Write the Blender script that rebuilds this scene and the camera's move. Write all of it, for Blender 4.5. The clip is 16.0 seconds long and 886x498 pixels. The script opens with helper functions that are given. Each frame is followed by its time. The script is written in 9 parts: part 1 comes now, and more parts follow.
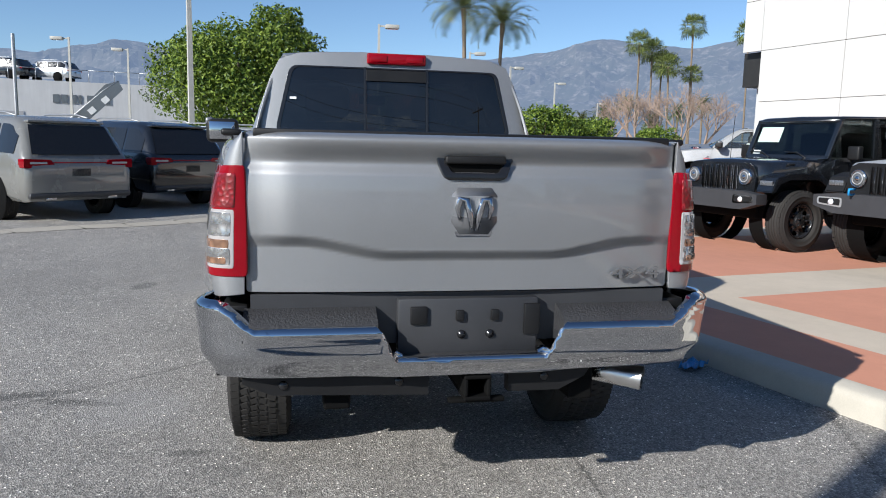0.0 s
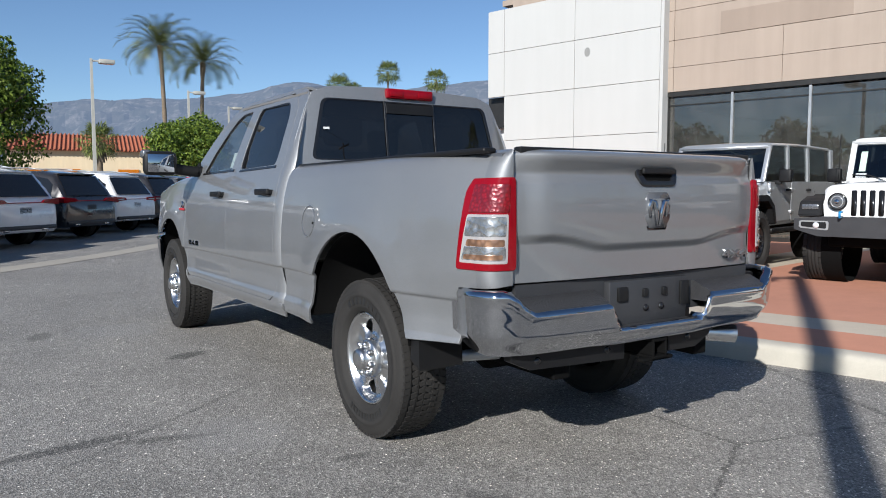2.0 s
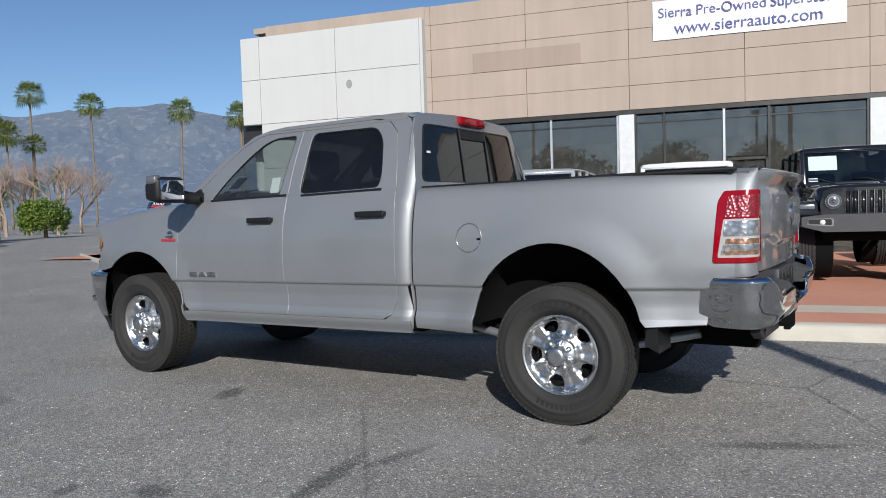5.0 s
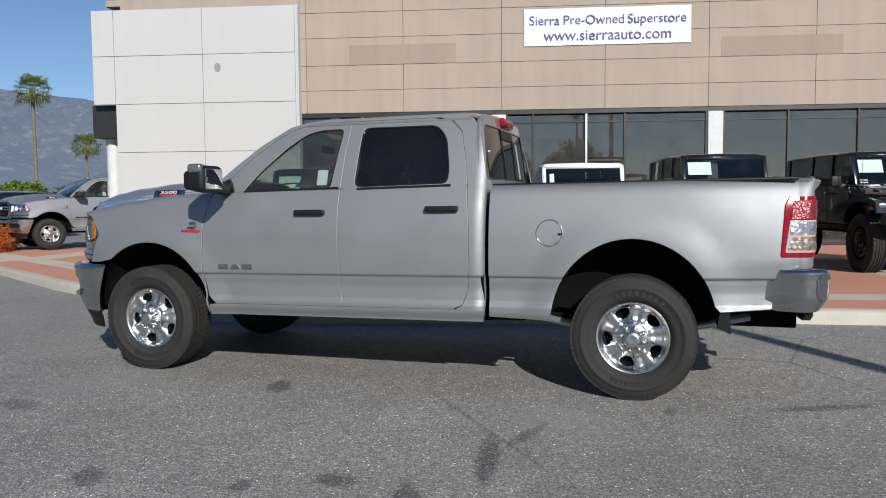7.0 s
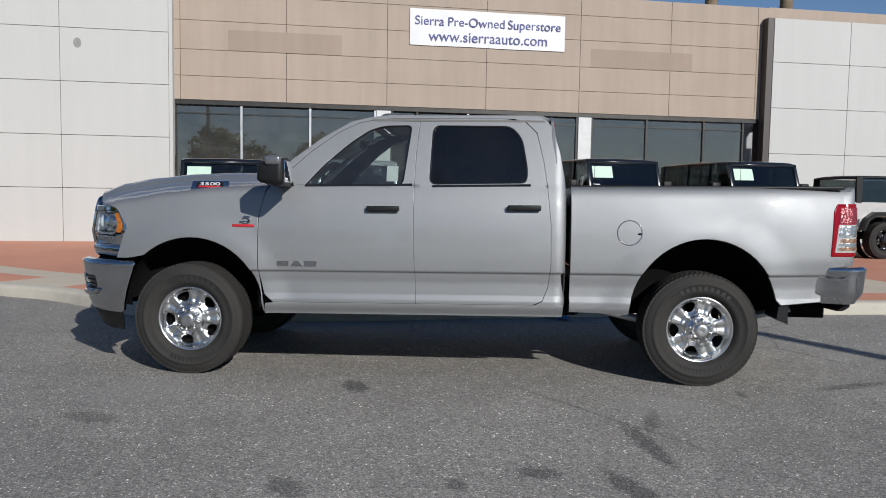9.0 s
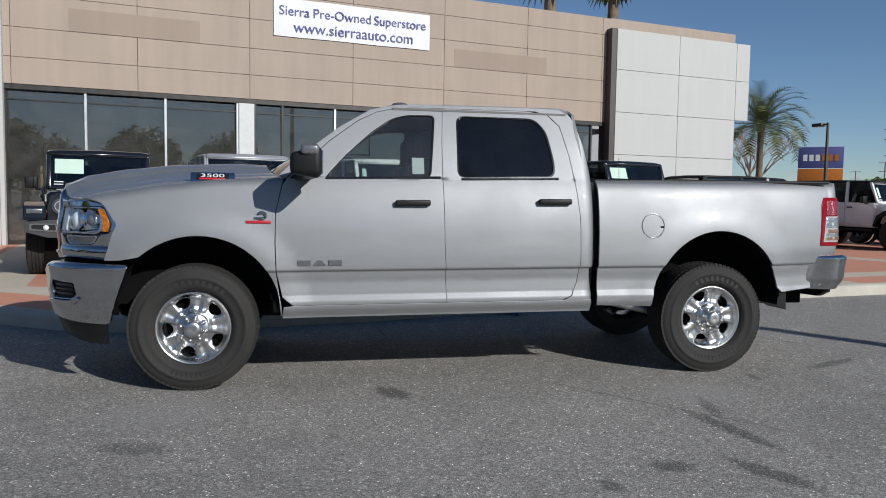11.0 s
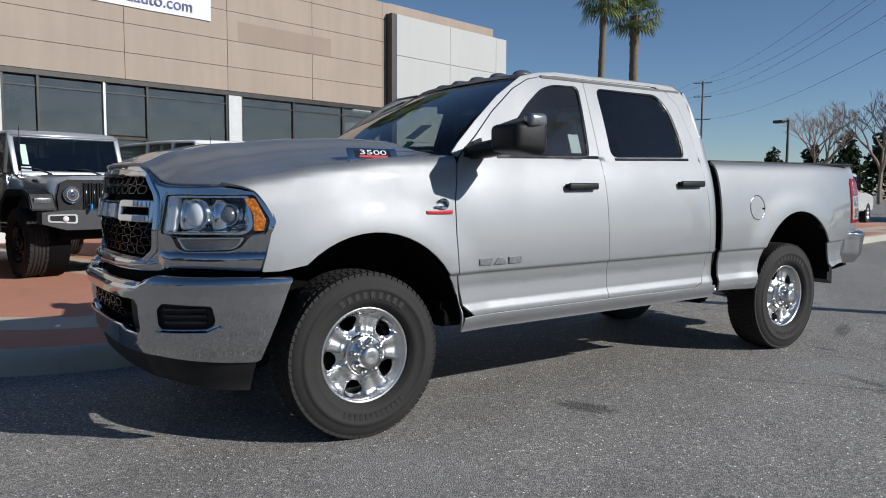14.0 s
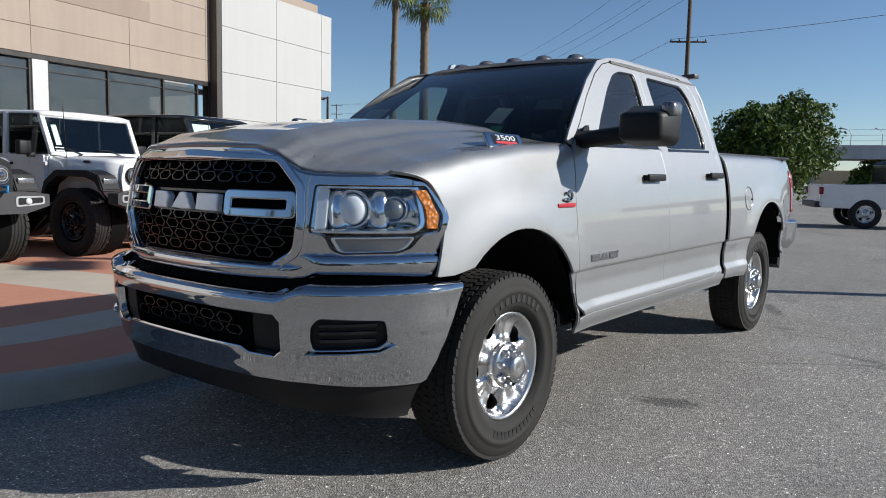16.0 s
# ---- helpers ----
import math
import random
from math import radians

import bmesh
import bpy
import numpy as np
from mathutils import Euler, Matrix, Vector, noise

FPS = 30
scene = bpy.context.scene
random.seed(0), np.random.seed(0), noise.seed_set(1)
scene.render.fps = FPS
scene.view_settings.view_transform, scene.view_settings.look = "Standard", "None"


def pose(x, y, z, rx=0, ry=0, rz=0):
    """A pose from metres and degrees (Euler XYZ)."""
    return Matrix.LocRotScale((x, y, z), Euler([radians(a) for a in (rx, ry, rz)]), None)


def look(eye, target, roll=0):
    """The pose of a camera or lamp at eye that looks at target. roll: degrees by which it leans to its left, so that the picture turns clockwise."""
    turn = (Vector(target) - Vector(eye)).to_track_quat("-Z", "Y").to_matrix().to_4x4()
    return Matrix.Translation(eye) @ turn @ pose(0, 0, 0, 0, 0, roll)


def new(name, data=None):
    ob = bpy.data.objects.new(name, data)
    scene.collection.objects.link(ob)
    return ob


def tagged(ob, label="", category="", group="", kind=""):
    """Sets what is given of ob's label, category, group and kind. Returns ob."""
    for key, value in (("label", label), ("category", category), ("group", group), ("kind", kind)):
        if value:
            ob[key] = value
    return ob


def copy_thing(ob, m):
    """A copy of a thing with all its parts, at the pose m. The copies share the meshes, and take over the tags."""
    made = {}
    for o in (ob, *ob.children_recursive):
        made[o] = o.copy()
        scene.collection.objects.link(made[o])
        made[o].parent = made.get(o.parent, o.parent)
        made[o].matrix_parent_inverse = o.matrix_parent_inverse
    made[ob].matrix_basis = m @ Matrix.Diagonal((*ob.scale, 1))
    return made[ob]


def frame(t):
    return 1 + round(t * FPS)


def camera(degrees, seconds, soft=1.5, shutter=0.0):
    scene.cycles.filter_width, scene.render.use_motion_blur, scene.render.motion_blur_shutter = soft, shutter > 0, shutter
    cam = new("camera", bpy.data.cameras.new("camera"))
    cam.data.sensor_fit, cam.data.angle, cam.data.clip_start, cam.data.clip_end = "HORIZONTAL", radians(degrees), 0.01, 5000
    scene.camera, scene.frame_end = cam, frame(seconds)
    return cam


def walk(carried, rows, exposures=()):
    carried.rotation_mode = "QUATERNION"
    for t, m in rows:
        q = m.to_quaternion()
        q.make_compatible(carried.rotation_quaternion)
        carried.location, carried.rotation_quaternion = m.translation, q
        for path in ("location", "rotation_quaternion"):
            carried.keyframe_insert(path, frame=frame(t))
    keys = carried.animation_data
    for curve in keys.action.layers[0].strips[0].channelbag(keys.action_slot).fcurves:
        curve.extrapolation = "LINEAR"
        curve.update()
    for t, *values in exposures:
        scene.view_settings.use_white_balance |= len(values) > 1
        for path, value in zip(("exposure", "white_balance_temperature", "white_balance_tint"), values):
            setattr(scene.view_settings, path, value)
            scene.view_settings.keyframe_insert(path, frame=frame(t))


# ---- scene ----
cam = camera(61.3, 16.0, soft=1.0)
PATH = [
    (0, (-0.605, -3.705, 1.443), (-0.226, -1.761, 1.166), 1.3),
    (0.5, (-1.06, -3.733, 1.414), (-0.51, -1.826, 1.166), 1.5),
    (1, (-1.609, -3.777, 1.389), (-0.873, -1.93, 1.172), 1.4),
    (1.5, (-2.143, -3.639, 1.326), (-1.223, -1.873, 1.138), 0.7),
    (2, (-2.693, -3.48, 1.314), (-1.6, -1.813, 1.152), 0.0),
    (2.5, (-3.165, -3.188, 1.268), (-1.919, -1.629, 1.129), -0.8),
    (3, (-3.644, -2.876, 1.25), (-2.27, -1.428, 1.127), -1.3),
    (3.5, (-4.044, -2.529, 1.261), (-2.569, -1.183, 1.147), -1.7),
    (4, (-4.444, -2.277, 1.275), (-2.884, -1.029, 1.171), -1.9),
    (6.5, (-5.676, -0.714, 1.33), (-3.817, 0.013, 1.21), -0.8),
    (7, (-5.986, -0.276, 1.353), (-4.082, 0.321, 1.222), -0.5),
    (7.5, (-6.163, 0.228, 1.353), (-4.223, 0.693, 1.215), -0.2),
    (8, (-6.335, 0.74, 1.369), (-4.369, 1.076, 1.228), 0.2),
    (8.5, (-6.359, 1.217, 1.37), (-4.376, 1.433, 1.227), 0.6),
    (9, (-6.419, 1.592, 1.373), (-4.428, 1.701, 1.23), 0.9),
    (11.5, (-5.871, 3.58, 1.293), (-3.946, 3.055, 1.149), 0.8),
    (12, (-5.599, 4.074, 1.279), (-3.721, 3.405, 1.125), 0.8),
    (12.5, (-5.305, 4.562, 1.264), (-3.483, 3.753, 1.103), 0.8),
    (13, (-4.962, 4.989, 1.271), (-3.201, 4.054, 1.106), 0.5),
    (13.5, (-4.561, 5.305, 1.273), (-2.861, 4.264, 1.108), 0.3),
    (14, (-4.201, 5.565, 1.251), (-2.559, 4.435, 1.09), 0.3),
    (14.5, (-3.922, 5.657, 1.233), (-2.34, 4.443, 1.074), 0.5),
    (15, (-3.63, 5.919, 1.227), (-2.126, 4.612, 1.062), 0.9),
    (15.5, (-3.231, 6.24, 1.24), (-1.836, 4.818, 1.063), 1.2),
    (16, (-2.766, 6.537, 1.267), (-1.521, 4.984, 1.066), 1.2),
]
walk(cam, [(t, look(eye, target, roll)) for t, eye, target, roll in PATH],
     [(0, 0.56, 6150, 9), (1.5, 0.42, 6150, 9), (3, 0.24, 6150, 9), (4, 0.20, 6150, 9), (6.5, 0.10, 6200, 9), (9, -0.06, 6250, 9), (12.5, -0.10, 6150, 9), (14.5, 0.0, 6200, 9), (16, 0.24, 6300, 9)])

# ---- world, sun ----
SUN_DIR = Vector((1.6, 1.05, -1.0)).normalized()      # the way the sunlight travels
world = bpy.data.worlds.new("world")
scene.world = world
world.use_nodes = True
wn = world.node_tree
wn.nodes.clear()
sky = wn.nodes.new("ShaderNodeTexSky")
sky.sky_type = "NISHITA"
sky.sun_disc = False
sky.sun_elevation = math.asin(-SUN_DIR.z)
sky.sun_rotation = math.atan2(-SUN_DIR.x, -SUN_DIR.y)
sky.altitude = 250.0
sky.air_density = 0.85
sky.dust_density = 0.05
sky.ozone_density = 3.5
bg = wn.nodes.new("ShaderNodeBackground")
bg.inputs["Strength"].default_value = 0.084
wout = wn.nodes.new("ShaderNodeOutputWorld")
wn.links.new(sky.outputs[0], bg.inputs[0])
wn.links.new(bg.outputs[0], wout.inputs[0])
sun = new("sun", bpy.data.lights.new("sun", "SUN"))
sun.data.energy = 5.0
sun.data.angle = radians(0.5)
sun.data.color = (1.0, 0.95, 0.88)
sun.matrix_world = look((-16, -10.5, 20), Vector((-16, -10.5, 20)) + SUN_DIR)


# ---- node helpers and materials ----
class NT:
    """A small wrapper that makes node materials short to write."""

    def __init__(self, name):
        self.mat = bpy.data.materials.new(name)
        self.mat.use_nodes = True
        self.t = self.mat.node_tree
        self.t.nodes.clear()
        self.out = self.t.nodes.new("ShaderNodeOutputMaterial")
        self.geo = None

    def node(self, kind, **values):
        n = self.t.nodes.new(kind)
        for k, v in values.items():
            n.inputs[k.replace("_", " ")].default_value = v
        return n

    def link(self, a, b):
        self.t.links.new(a, b)

    def pos(self):
        if self.geo is None:
            self.geo = self.t.nodes.new("ShaderNodeNewGeometry")
        return self.geo.outputs["Position"]

    def coord(self, which="Object"):
        return self.t.nodes.new("ShaderNodeTexCoord").outputs[which]

    def noise(self, vec, scale, detail=4.0, rough=0.6):
        n = self.node("ShaderNodeTexNoise", Scale=scale, Detail=detail, Roughness=rough)
        if vec is not None:
            self.link(vec, n.inputs["Vector"])
        return n.outputs["Fac"]

    def voronoi(self, vec, scale, feature="F1"):
        n = self.node("ShaderNodeTexVoronoi", Scale=scale)
        n.feature = feature
        if vec is not None:
            self.link(vec, n.inputs["Vector"])
        return n

    def ramp(self, fac, stops):
        n = self.t.nodes.new("ShaderNodeValToRGB")
        e = n.color_ramp.elements
        while len(e) < len(stops):
            e.new(0.5)
        for el, (p, c) in zip(e, stops):
            el.position = p
            el.color = (*c, 1.0) if len(c) == 3 else c
        self.link(fac, n.inputs["Fac"])
        return n.outputs["Color"]

    def map(self, fac, a, b, c, d):
        n = self.node("ShaderNodeMapRange", From_Min=a, From_Max=b, To_Min=c, To_Max=d)
        self.link(fac, n.inputs["Value"])
        return n.outputs["Result"]

    def math(self, op, a, b=0.0):
        n = self.t.nodes.new("ShaderNodeMath")
        n.operation = op
        for i, v in enumerate((a, b)):
            if isinstance(v, (int, float)):
                n.inputs[i].default_value = v
            else:
                self.link(v, n.inputs[i])
        return n.outputs[0]

    def mix(self, fac, a, b, mode="MIX"):
        n = self.t.nodes.new("ShaderNodeMix")
        n.data_type = "RGBA"
        n.blend_type = mode
        for sock, v in ((n.inputs[0], fac), (n.inputs[6], a), (n.inputs[7], b)):
            if isinstance(v, (int, float)):
                sock.default_value = v
            elif isinstance(v, tuple):
                sock.default_value = (*v, 1.0)
            else:
                self.link(v, sock)
        return n.outputs[2]

    def bump(self, height, strength, dist):
        n = self.node("ShaderNodeBump", Strength=strength, Distance=dist)
        self.link(height, n.inputs["Height"])
        return n.outputs["Normal"]

    def bsdf(self, color, rough=0.5, metal=0.0, normal=None, **more):
        b = self.t.nodes.new("ShaderNodeBsdfPrincipled")
        for key, v in (("Base Color", color), ("Roughness", rough), ("Metallic", metal)):
            if isinstance(v, (int, float)):
                b.inputs[key].default_value = v
            elif isinstance(v, tuple):
                b.inputs[key].default_value = (*v, 1.0)
            else:
                self.link(v, b.inputs[key])
        for k, v in more.items():
            b.inputs[k.replace("_", " ")].default_value = v
        if normal is not None:
            self.link(normal, b.inputs["Normal"])
        self.link(b.outputs[0], self.out.inputs["Surface"])
        return b


def simple(name, color, rough=0.5, metal=0.0, vary=0.12, scale=6.0, grain=60.0, bump=0.15, dist=0.002, **more):
    """A plain surface with variation at two scales and a fine relief."""
    m = NT(name)
    c = m.coord()
    big, fine = m.noise(c, scale), m.noise(c, grain, 3.0)
    v = m.map(m.math("ADD", m.math("MULTIPLY", big, 0.65), m.math("MULTIPLY", fine, 0.35)), 0.3, 0.7, 1 - vary, 1 + vary)
    hsv = m.node("ShaderNodeHueSaturation", Color=(*color, 1.0))
    m.link(v, hsv.inputs["Value"])
    r = m.map(big, 0.3, 0.7, max(0.02, rough - 0.06), min(1.0, rough + 0.06))
    m.bsdf(hsv.outputs[0], r, metal, m.bump(fine, bump, dist) if bump else None, **more)
    return m.mat


def car_paint(name, color, flake=0.0, rough=0.28, metal=0.0, coat=1.0):
    """Clear-coated paint, with metallic flake where flake > 0."""
    m = NT(name)
    c = m.coord()
    dirt = m.noise(c, 2.2, 5.0)
    col = color
    if flake:
        col = m.mix(m.map(m.noise(c, 1400.0, 2.0), 0.35, 0.65, 0.0, 1.0), tuple(x * (1 - flake) for x in color), tuple(min(1.0, x * (1 + flake)) for x in color))
    m.bsdf(col, m.map(dirt, 0.3, 0.75, rough - 0.03, rough + 0.06), metal, None, Coat_Weight=coat, Coat_Roughness=0.03)
    return m.mat


def chrome_metal(name, color, r0, r1):
    """Polished plate with a faint film of dust."""
    m = NT(name)
    m.bsdf(color, m.map(m.noise(m.coord(), 3.0, 3.0), 0.35, 0.7, r0, r1), 1.0)
    return m.mat


def facets(name, color, rough, metal, scale, coat=1.0):
    """Moulded lamp optics: many small tilted facets under a glossy lens."""
    m = NT(name)
    v = m.voronoi(m.coord(), scale)
    m.bsdf(m.mix(m.map(v.outputs["Distance"], 0.0, 0.6, 0.0, 1.0), color, tuple(c * 0.45 for c in color)), rough, metal, m.bump(v.outputs["Distance"], 0.35, 0.01), Coat_Weight=coat, Coat_Roughness=0.03)
    return m.mat


def glass(name, tint, rough=0.0, least=0.0, paleness=0.0):
    """Thin vehicle or window glass: a clear tinted pass-through with a real gloss on it."""
    m = NT(name)
    tr = m.node("ShaderNodeBsdfTransparent", Color=(*tint, 1.0))
    gl = m.node("ShaderNodeBsdfGlossy", Color=(1, 1, 1, 1), Roughness=rough)
    fr = m.node("ShaderNodeLayerWeight", Blend=0.5)
    gloss = m.math("ADD", m.math("MULTIPLY", m.math("POWER", fr.outputs["Facing"], 5.0), 0.92), 0.06)
    mx = m.t.nodes.new("ShaderNodeMixShader")
    m.link(m.math("MAXIMUM", gloss, least), mx.inputs[0])
    m.link(tr.outputs[0], mx.inputs[1])
    m.link(gl.outputs[0], mx.inputs[2])
    top = mx.outputs[0]
    # a patchy pale diffuse layer mixed over the glass
    if paleness:
        df = m.node("ShaderNodeBsdfDiffuse", Color=(0.72, 0.71, 0.68, 1))
        film = m.t.nodes.new("ShaderNodeMixShader")
        c = m.coord()
        m.link(m.map(m.math("ADD", m.math("MULTIPLY", m.noise(c, 3.0, 5.0), 0.7), m.math("MULTIPLY", m.noise(c, 45.0, 4.0), 0.3)), 0.35, 0.65, paleness * 0.5, paleness * 1.5), film.inputs[0])
        m.link(top, film.inputs[1])
        m.link(df.outputs[0], film.inputs[2])
        top = film.outputs[0]
    m.link(top, m.out.inputs["Surface"])
    return m.mat


def asphalt(name):
    m = NT(name)
    p = m.pos()
    stone = m.voronoi(p, 125.0)
    stone2 = m.voronoi(p, 70.0)
    big = m.noise(p, 0.35, 5.0)
    mid = m.noise(p, 2.6, 6.0, 0.65)
    fine = m.noise(p, 240.0, 2.0)
    chips = m.ramp(stone.outputs["Color"], [(0.0, (0.075, 0.071, 0.064)), (0.42, (0.142, 0.134, 0.122)), (0.68, (0.190, 0.179, 0.163)), (0.88, (0.28, 0.265, 0.24)), (1.0, (0.95, 0.91, 0.82))])
    chips2 = m.ramp(stone2.outputs["Color"], [(0.0, (0.45, 0.45, 0.46)), (0.55, (0.9, 0.9, 0.9)), (1.0, (1.0, 1.0, 1.0))])
    col = m.mix(0.8, chips, chips2, "MULTIPLY")
    wear = m.map(m.math("ADD", m.math("MULTIPLY", big, 0.6), m.math("MULTIPLY", mid, 0.4)), 0.32, 0.68, 1.32, 2.2)
    hsv = m.node("ShaderNodeHueSaturation")
    m.link(col, hsv.inputs["Color"])
    m.link(wear, hsv.inputs["Value"])
    col = hsv.outputs[0]
    # oil drips, rubber marks and a pale ring, each with its own ragged outline
    marks = [(-1.19, 2.49, 0.20, 0.10, 20, 0.75), (-2.76, 1.30, 0.13, 0.09, 80, 0.7), (-2.95, 1.70, 0.09, 0.06, 10, 0.6), (-3.05, 2.5, 0.16, 0.09, 40, 0.6),
             (-2.25, 0.66, 0.45, 0.07, 10, 0.72), (-2.92, 0.86, 0.28, 0.08, 25, 0.7), (-1.80, 0.53, 0.30, 0.05, -15, 0.6), (-0.75, -1.20, 0.42, 0.07, -65, 0.6),
             (-2.1, 3.95, 0.22, 0.10, 70, 0.5), (-1.1, -0.25, 0.12, 0.05, 0, 0.5), (-0.1, -2.2, 0.5, 0.05, 30, 0.4)]
    wob = m.node("ShaderNodeTexNoise", Scale=22.0, Detail=7.0, Roughness=0.8)
    m.link(p, wob.inputs["Vector"])
    speck = m.map(m.noise(p, 75.0, 3.0), 0.38, 0.58, 0.35, 1.1)
    for x, y, a, b, turn, k in marks:
        mp = m.t.nodes.new("ShaderNodeMapping")
        mp.vector_type = "TEXTURE"
        mp.inputs["Location"].default_value = (x, y, 0)
        mp.inputs["Rotation"].default_value = (0, 0, radians(turn))
        mp.inputs["Scale"].default_value = (a, b, 1)
        m.link(p, mp.inputs["Vector"])
        ln = m.t.nodes.new("ShaderNodeVectorMath")
        ln.operation = "LENGTH"
        m.link(mp.outputs[0], ln.inputs[0])
        d = m.math("ADD", ln.outputs["Value"], m.math("MULTIPLY", m.math("SUBTRACT", wob.outputs["Fac"], 0.5), 2.6))
        col = m.mix(m.math("MULTIPLY", m.map(d, 0.62, 1.05, k, 0.0), speck), col, (0.016, 0.016, 0.017))
    for x, y, a, k in [(-1.46, 0.39, 0.30, 0.34), (-1.46, 3.92, 0.36, 0.28)]:
        ln = m.t.nodes.new("ShaderNodeVectorMath")
        ln.operation = "DISTANCE"
        m.link(p, ln.inputs[0])
        ln.inputs[1].default_value = (x, y, 0)
        d = m.math("ADD", m.math("DIVIDE", ln.outputs["Value"], a), m.math("MULTIPLY", m.math("SUBTRACT", mid, 0.5), 1.2))
        col = m.mix(m.map(d, 0.7, 1.15, k, 0.0), col, (0.30, 0.29, 0.28))
    # hairline cracks
    cr = m.voronoi(p, 0.33, "DISTANCE_TO_EDGE")
    warp = m.mix(0.12, p, wob.outputs["Color"])
    m.link(warp, cr.inputs["Vector"])
    col = m.mix(m.math("MULTIPLY", m.map(cr.outputs["Distance"], 0.0, 0.004, 0.75, 0.0), m.map(big, 0.45, 0.6, 0.0, 1.0)), col, (0.012, 0.012, 0.012))
    h = m.math("ADD", stone.outputs["Distance"], m.math("MULTIPLY", fine, 0.4))
    m.bsdf(col, m.map(mid, 0.3, 0.7, 0.72, 0.9), 0.0, m.bump(h, 0.75, 0.006))
    return m.mat


def concrete(name, color, vary=0.14, stain=0.3):
    m = NT(name)
    p = m.pos()
    big, mid, fine = m.noise(p, 0.5, 5.0), m.noise(p, 5.0, 6.0, 0.7), m.noise(p, 160.0, 3.0)
    v = m.map(m.math("ADD", m.math("MULTIPLY", big, 0.5), m.math("ADD", m.math("MULTIPLY", mid, 0.3), m.math("MULTIPLY", fine, 0.2))), 0.33, 0.67, 1 - vary, 1 + vary)
    hsv = m.node("ShaderNodeHueSaturation", Color=(*color, 1.0))
    m.link(v, hsv.inputs["Value"])
    col = m.mix(m.map(m.noise(p, 1.7, 7.0, 0.75), 0.56, 0.8, 0.0, stain), hsv.outputs[0], tuple(c * 0.45 for c in color))
    m.bsdf(col, 0.85, 0.0, m.bump(fine, 0.25, 0.003))
    return m.mat


def stucco(name, color, streak=0.12):
    """Facade render with fine grain and faint rain streaks that run down."""
    m = NT(name)
    p = m.pos()
    mp = m.t.nodes.new("ShaderNodeMapping")
    mp.inputs["Scale"].default_value = (1.6, 1.6, 0.12)
    m.link(p, mp.inputs["Vector"])
    run, big, fine = m.noise(mp.outputs[0], 2.0, 5.0), m.noise(p, 0.7, 4.0), m.noise(p, 90.0, 3.0)
    v = m.map(m.math("ADD", m.math("MULTIPLY", run, 0.5), m.math("ADD", m.math("MULTIPLY", big, 0.35), m.math("MULTIPLY", fine, 0.15))), 0.35, 0.68, 1 - streak, 1 + streak * 0.6)
    hsv = m.node("ShaderNodeHueSaturation", Color=(*color, 1.0))
    m.link(v, hsv.inputs["Value"])
    m.bsdf(hsv.outputs[0], 0.82, 0.0, m.bump(fine, 0.3, 0.002))
    return m.mat


def foliage(name, dark, light, rough=0.5):
    m = NT(name)
    r = m.t.nodes.new("ShaderNodeNewGeometry").outputs["Random Per Island"]
    c = m.mix(m.math("POWER", r, 1.3), dark, light)
    m.bsdf(c, rough, 0.0, None, Specular_IOR_Level=0.3)
    b = m.t.nodes[-1]
    tl = m.t.nodes.new("ShaderNodeBsdfTranslucent")
    m.link(c, tl.inputs["Color"])
    mx = m.node("ShaderNodeMixShader", Fac=0.22)
    m.link(b.outputs[0], mx.inputs[1])
    m.link(tl.outputs[0], mx.inputs[2])
    m.link(mx.outputs[0], m.out.inputs["Surface"])
    return m.mat


M = {}
M["asphalt"] = asphalt("asphalt")
M["kerb"] = concrete("kerb_concrete", (0.42, 0.39, 0.33), 0.2, 0.55)
M["cream"] = concrete("cream_concrete", (0.50, 0.43, 0.34))
M["salmon"] = concrete("salmon_concrete", (0.52, 0.235, 0.15), 0.13, 0.18)
M["gutter"] = concrete("gutter_concrete", (0.36, 0.33, 0.28))
M["tan"] = stucco("tan_panel", (0.352, 0.284, 0.230))
M["tan_patch"] = stucco("tan_repaint", (0.295, 0.232, 0.185))
M["white_panel"] = stucco("white_panel", (0.465, 0.465, 0.448), 0.04)
M["filler"] = simple("grey_filler", (0.24, 0.24, 0.23), 0.8, vary=0.3, scale=20.0)
M["joint"] = simple("panel_joint", (0.20, 0.155, 0.12), 0.8)
M["post"] = simple("grey_post", (0.55, 0.56, 0.55), 0.6)
M["alu"] = simple("dark_bronze_frame", (0.05, 0.048, 0.045), 0.4, 0.6)
M["alu_light"] = simple("aluminium_frame", (0.5, 0.51, 0.51), 0.4, 0.7)
M["room"] = simple("showroom_dark", (0.31, 0.315, 0.33), 0.9)
M["shop_glass"] = glass("shop_window_glass", (0.44, 0.44, 0.41), least=0.09, paleness=0.035)
M["chrome"] = chrome_metal("chrome", (0.50, 0.51, 0.53), 0.03, 0.05)
M["black"] = simple("black_plastic", (0.009, 0.009, 0.0095), 0.5, grain=300.0, bump=0.2, dist=0.001, Specular_IOR_Level=0.3)
M["gloss_black"] = simple("gloss_black", (0.012, 0.012, 0.013), 0.18, bump=0.0)
M["under"] = simple("underbody_black", (0.005, 0.005, 0.005), 0.85, Specular_IOR_Level=0.08)
M["rubber"] = simple("tyre_rubber", (0.025, 0.0235, 0.022), 0.78, vary=0.25, scale=5.0, grain=180.0, bump=0.3, Specular_IOR_Level=0.3)
M["steel"] = simple("galvanised_steel", (0.36, 0.37, 0.38), 0.45, 0.7)
M["tail_red"] = simple("tail_lamp_red", (0.215, 0.002, 0.008), 0.10, vary=0.10, bump=0.0, Specular_IOR_Level=0.32)
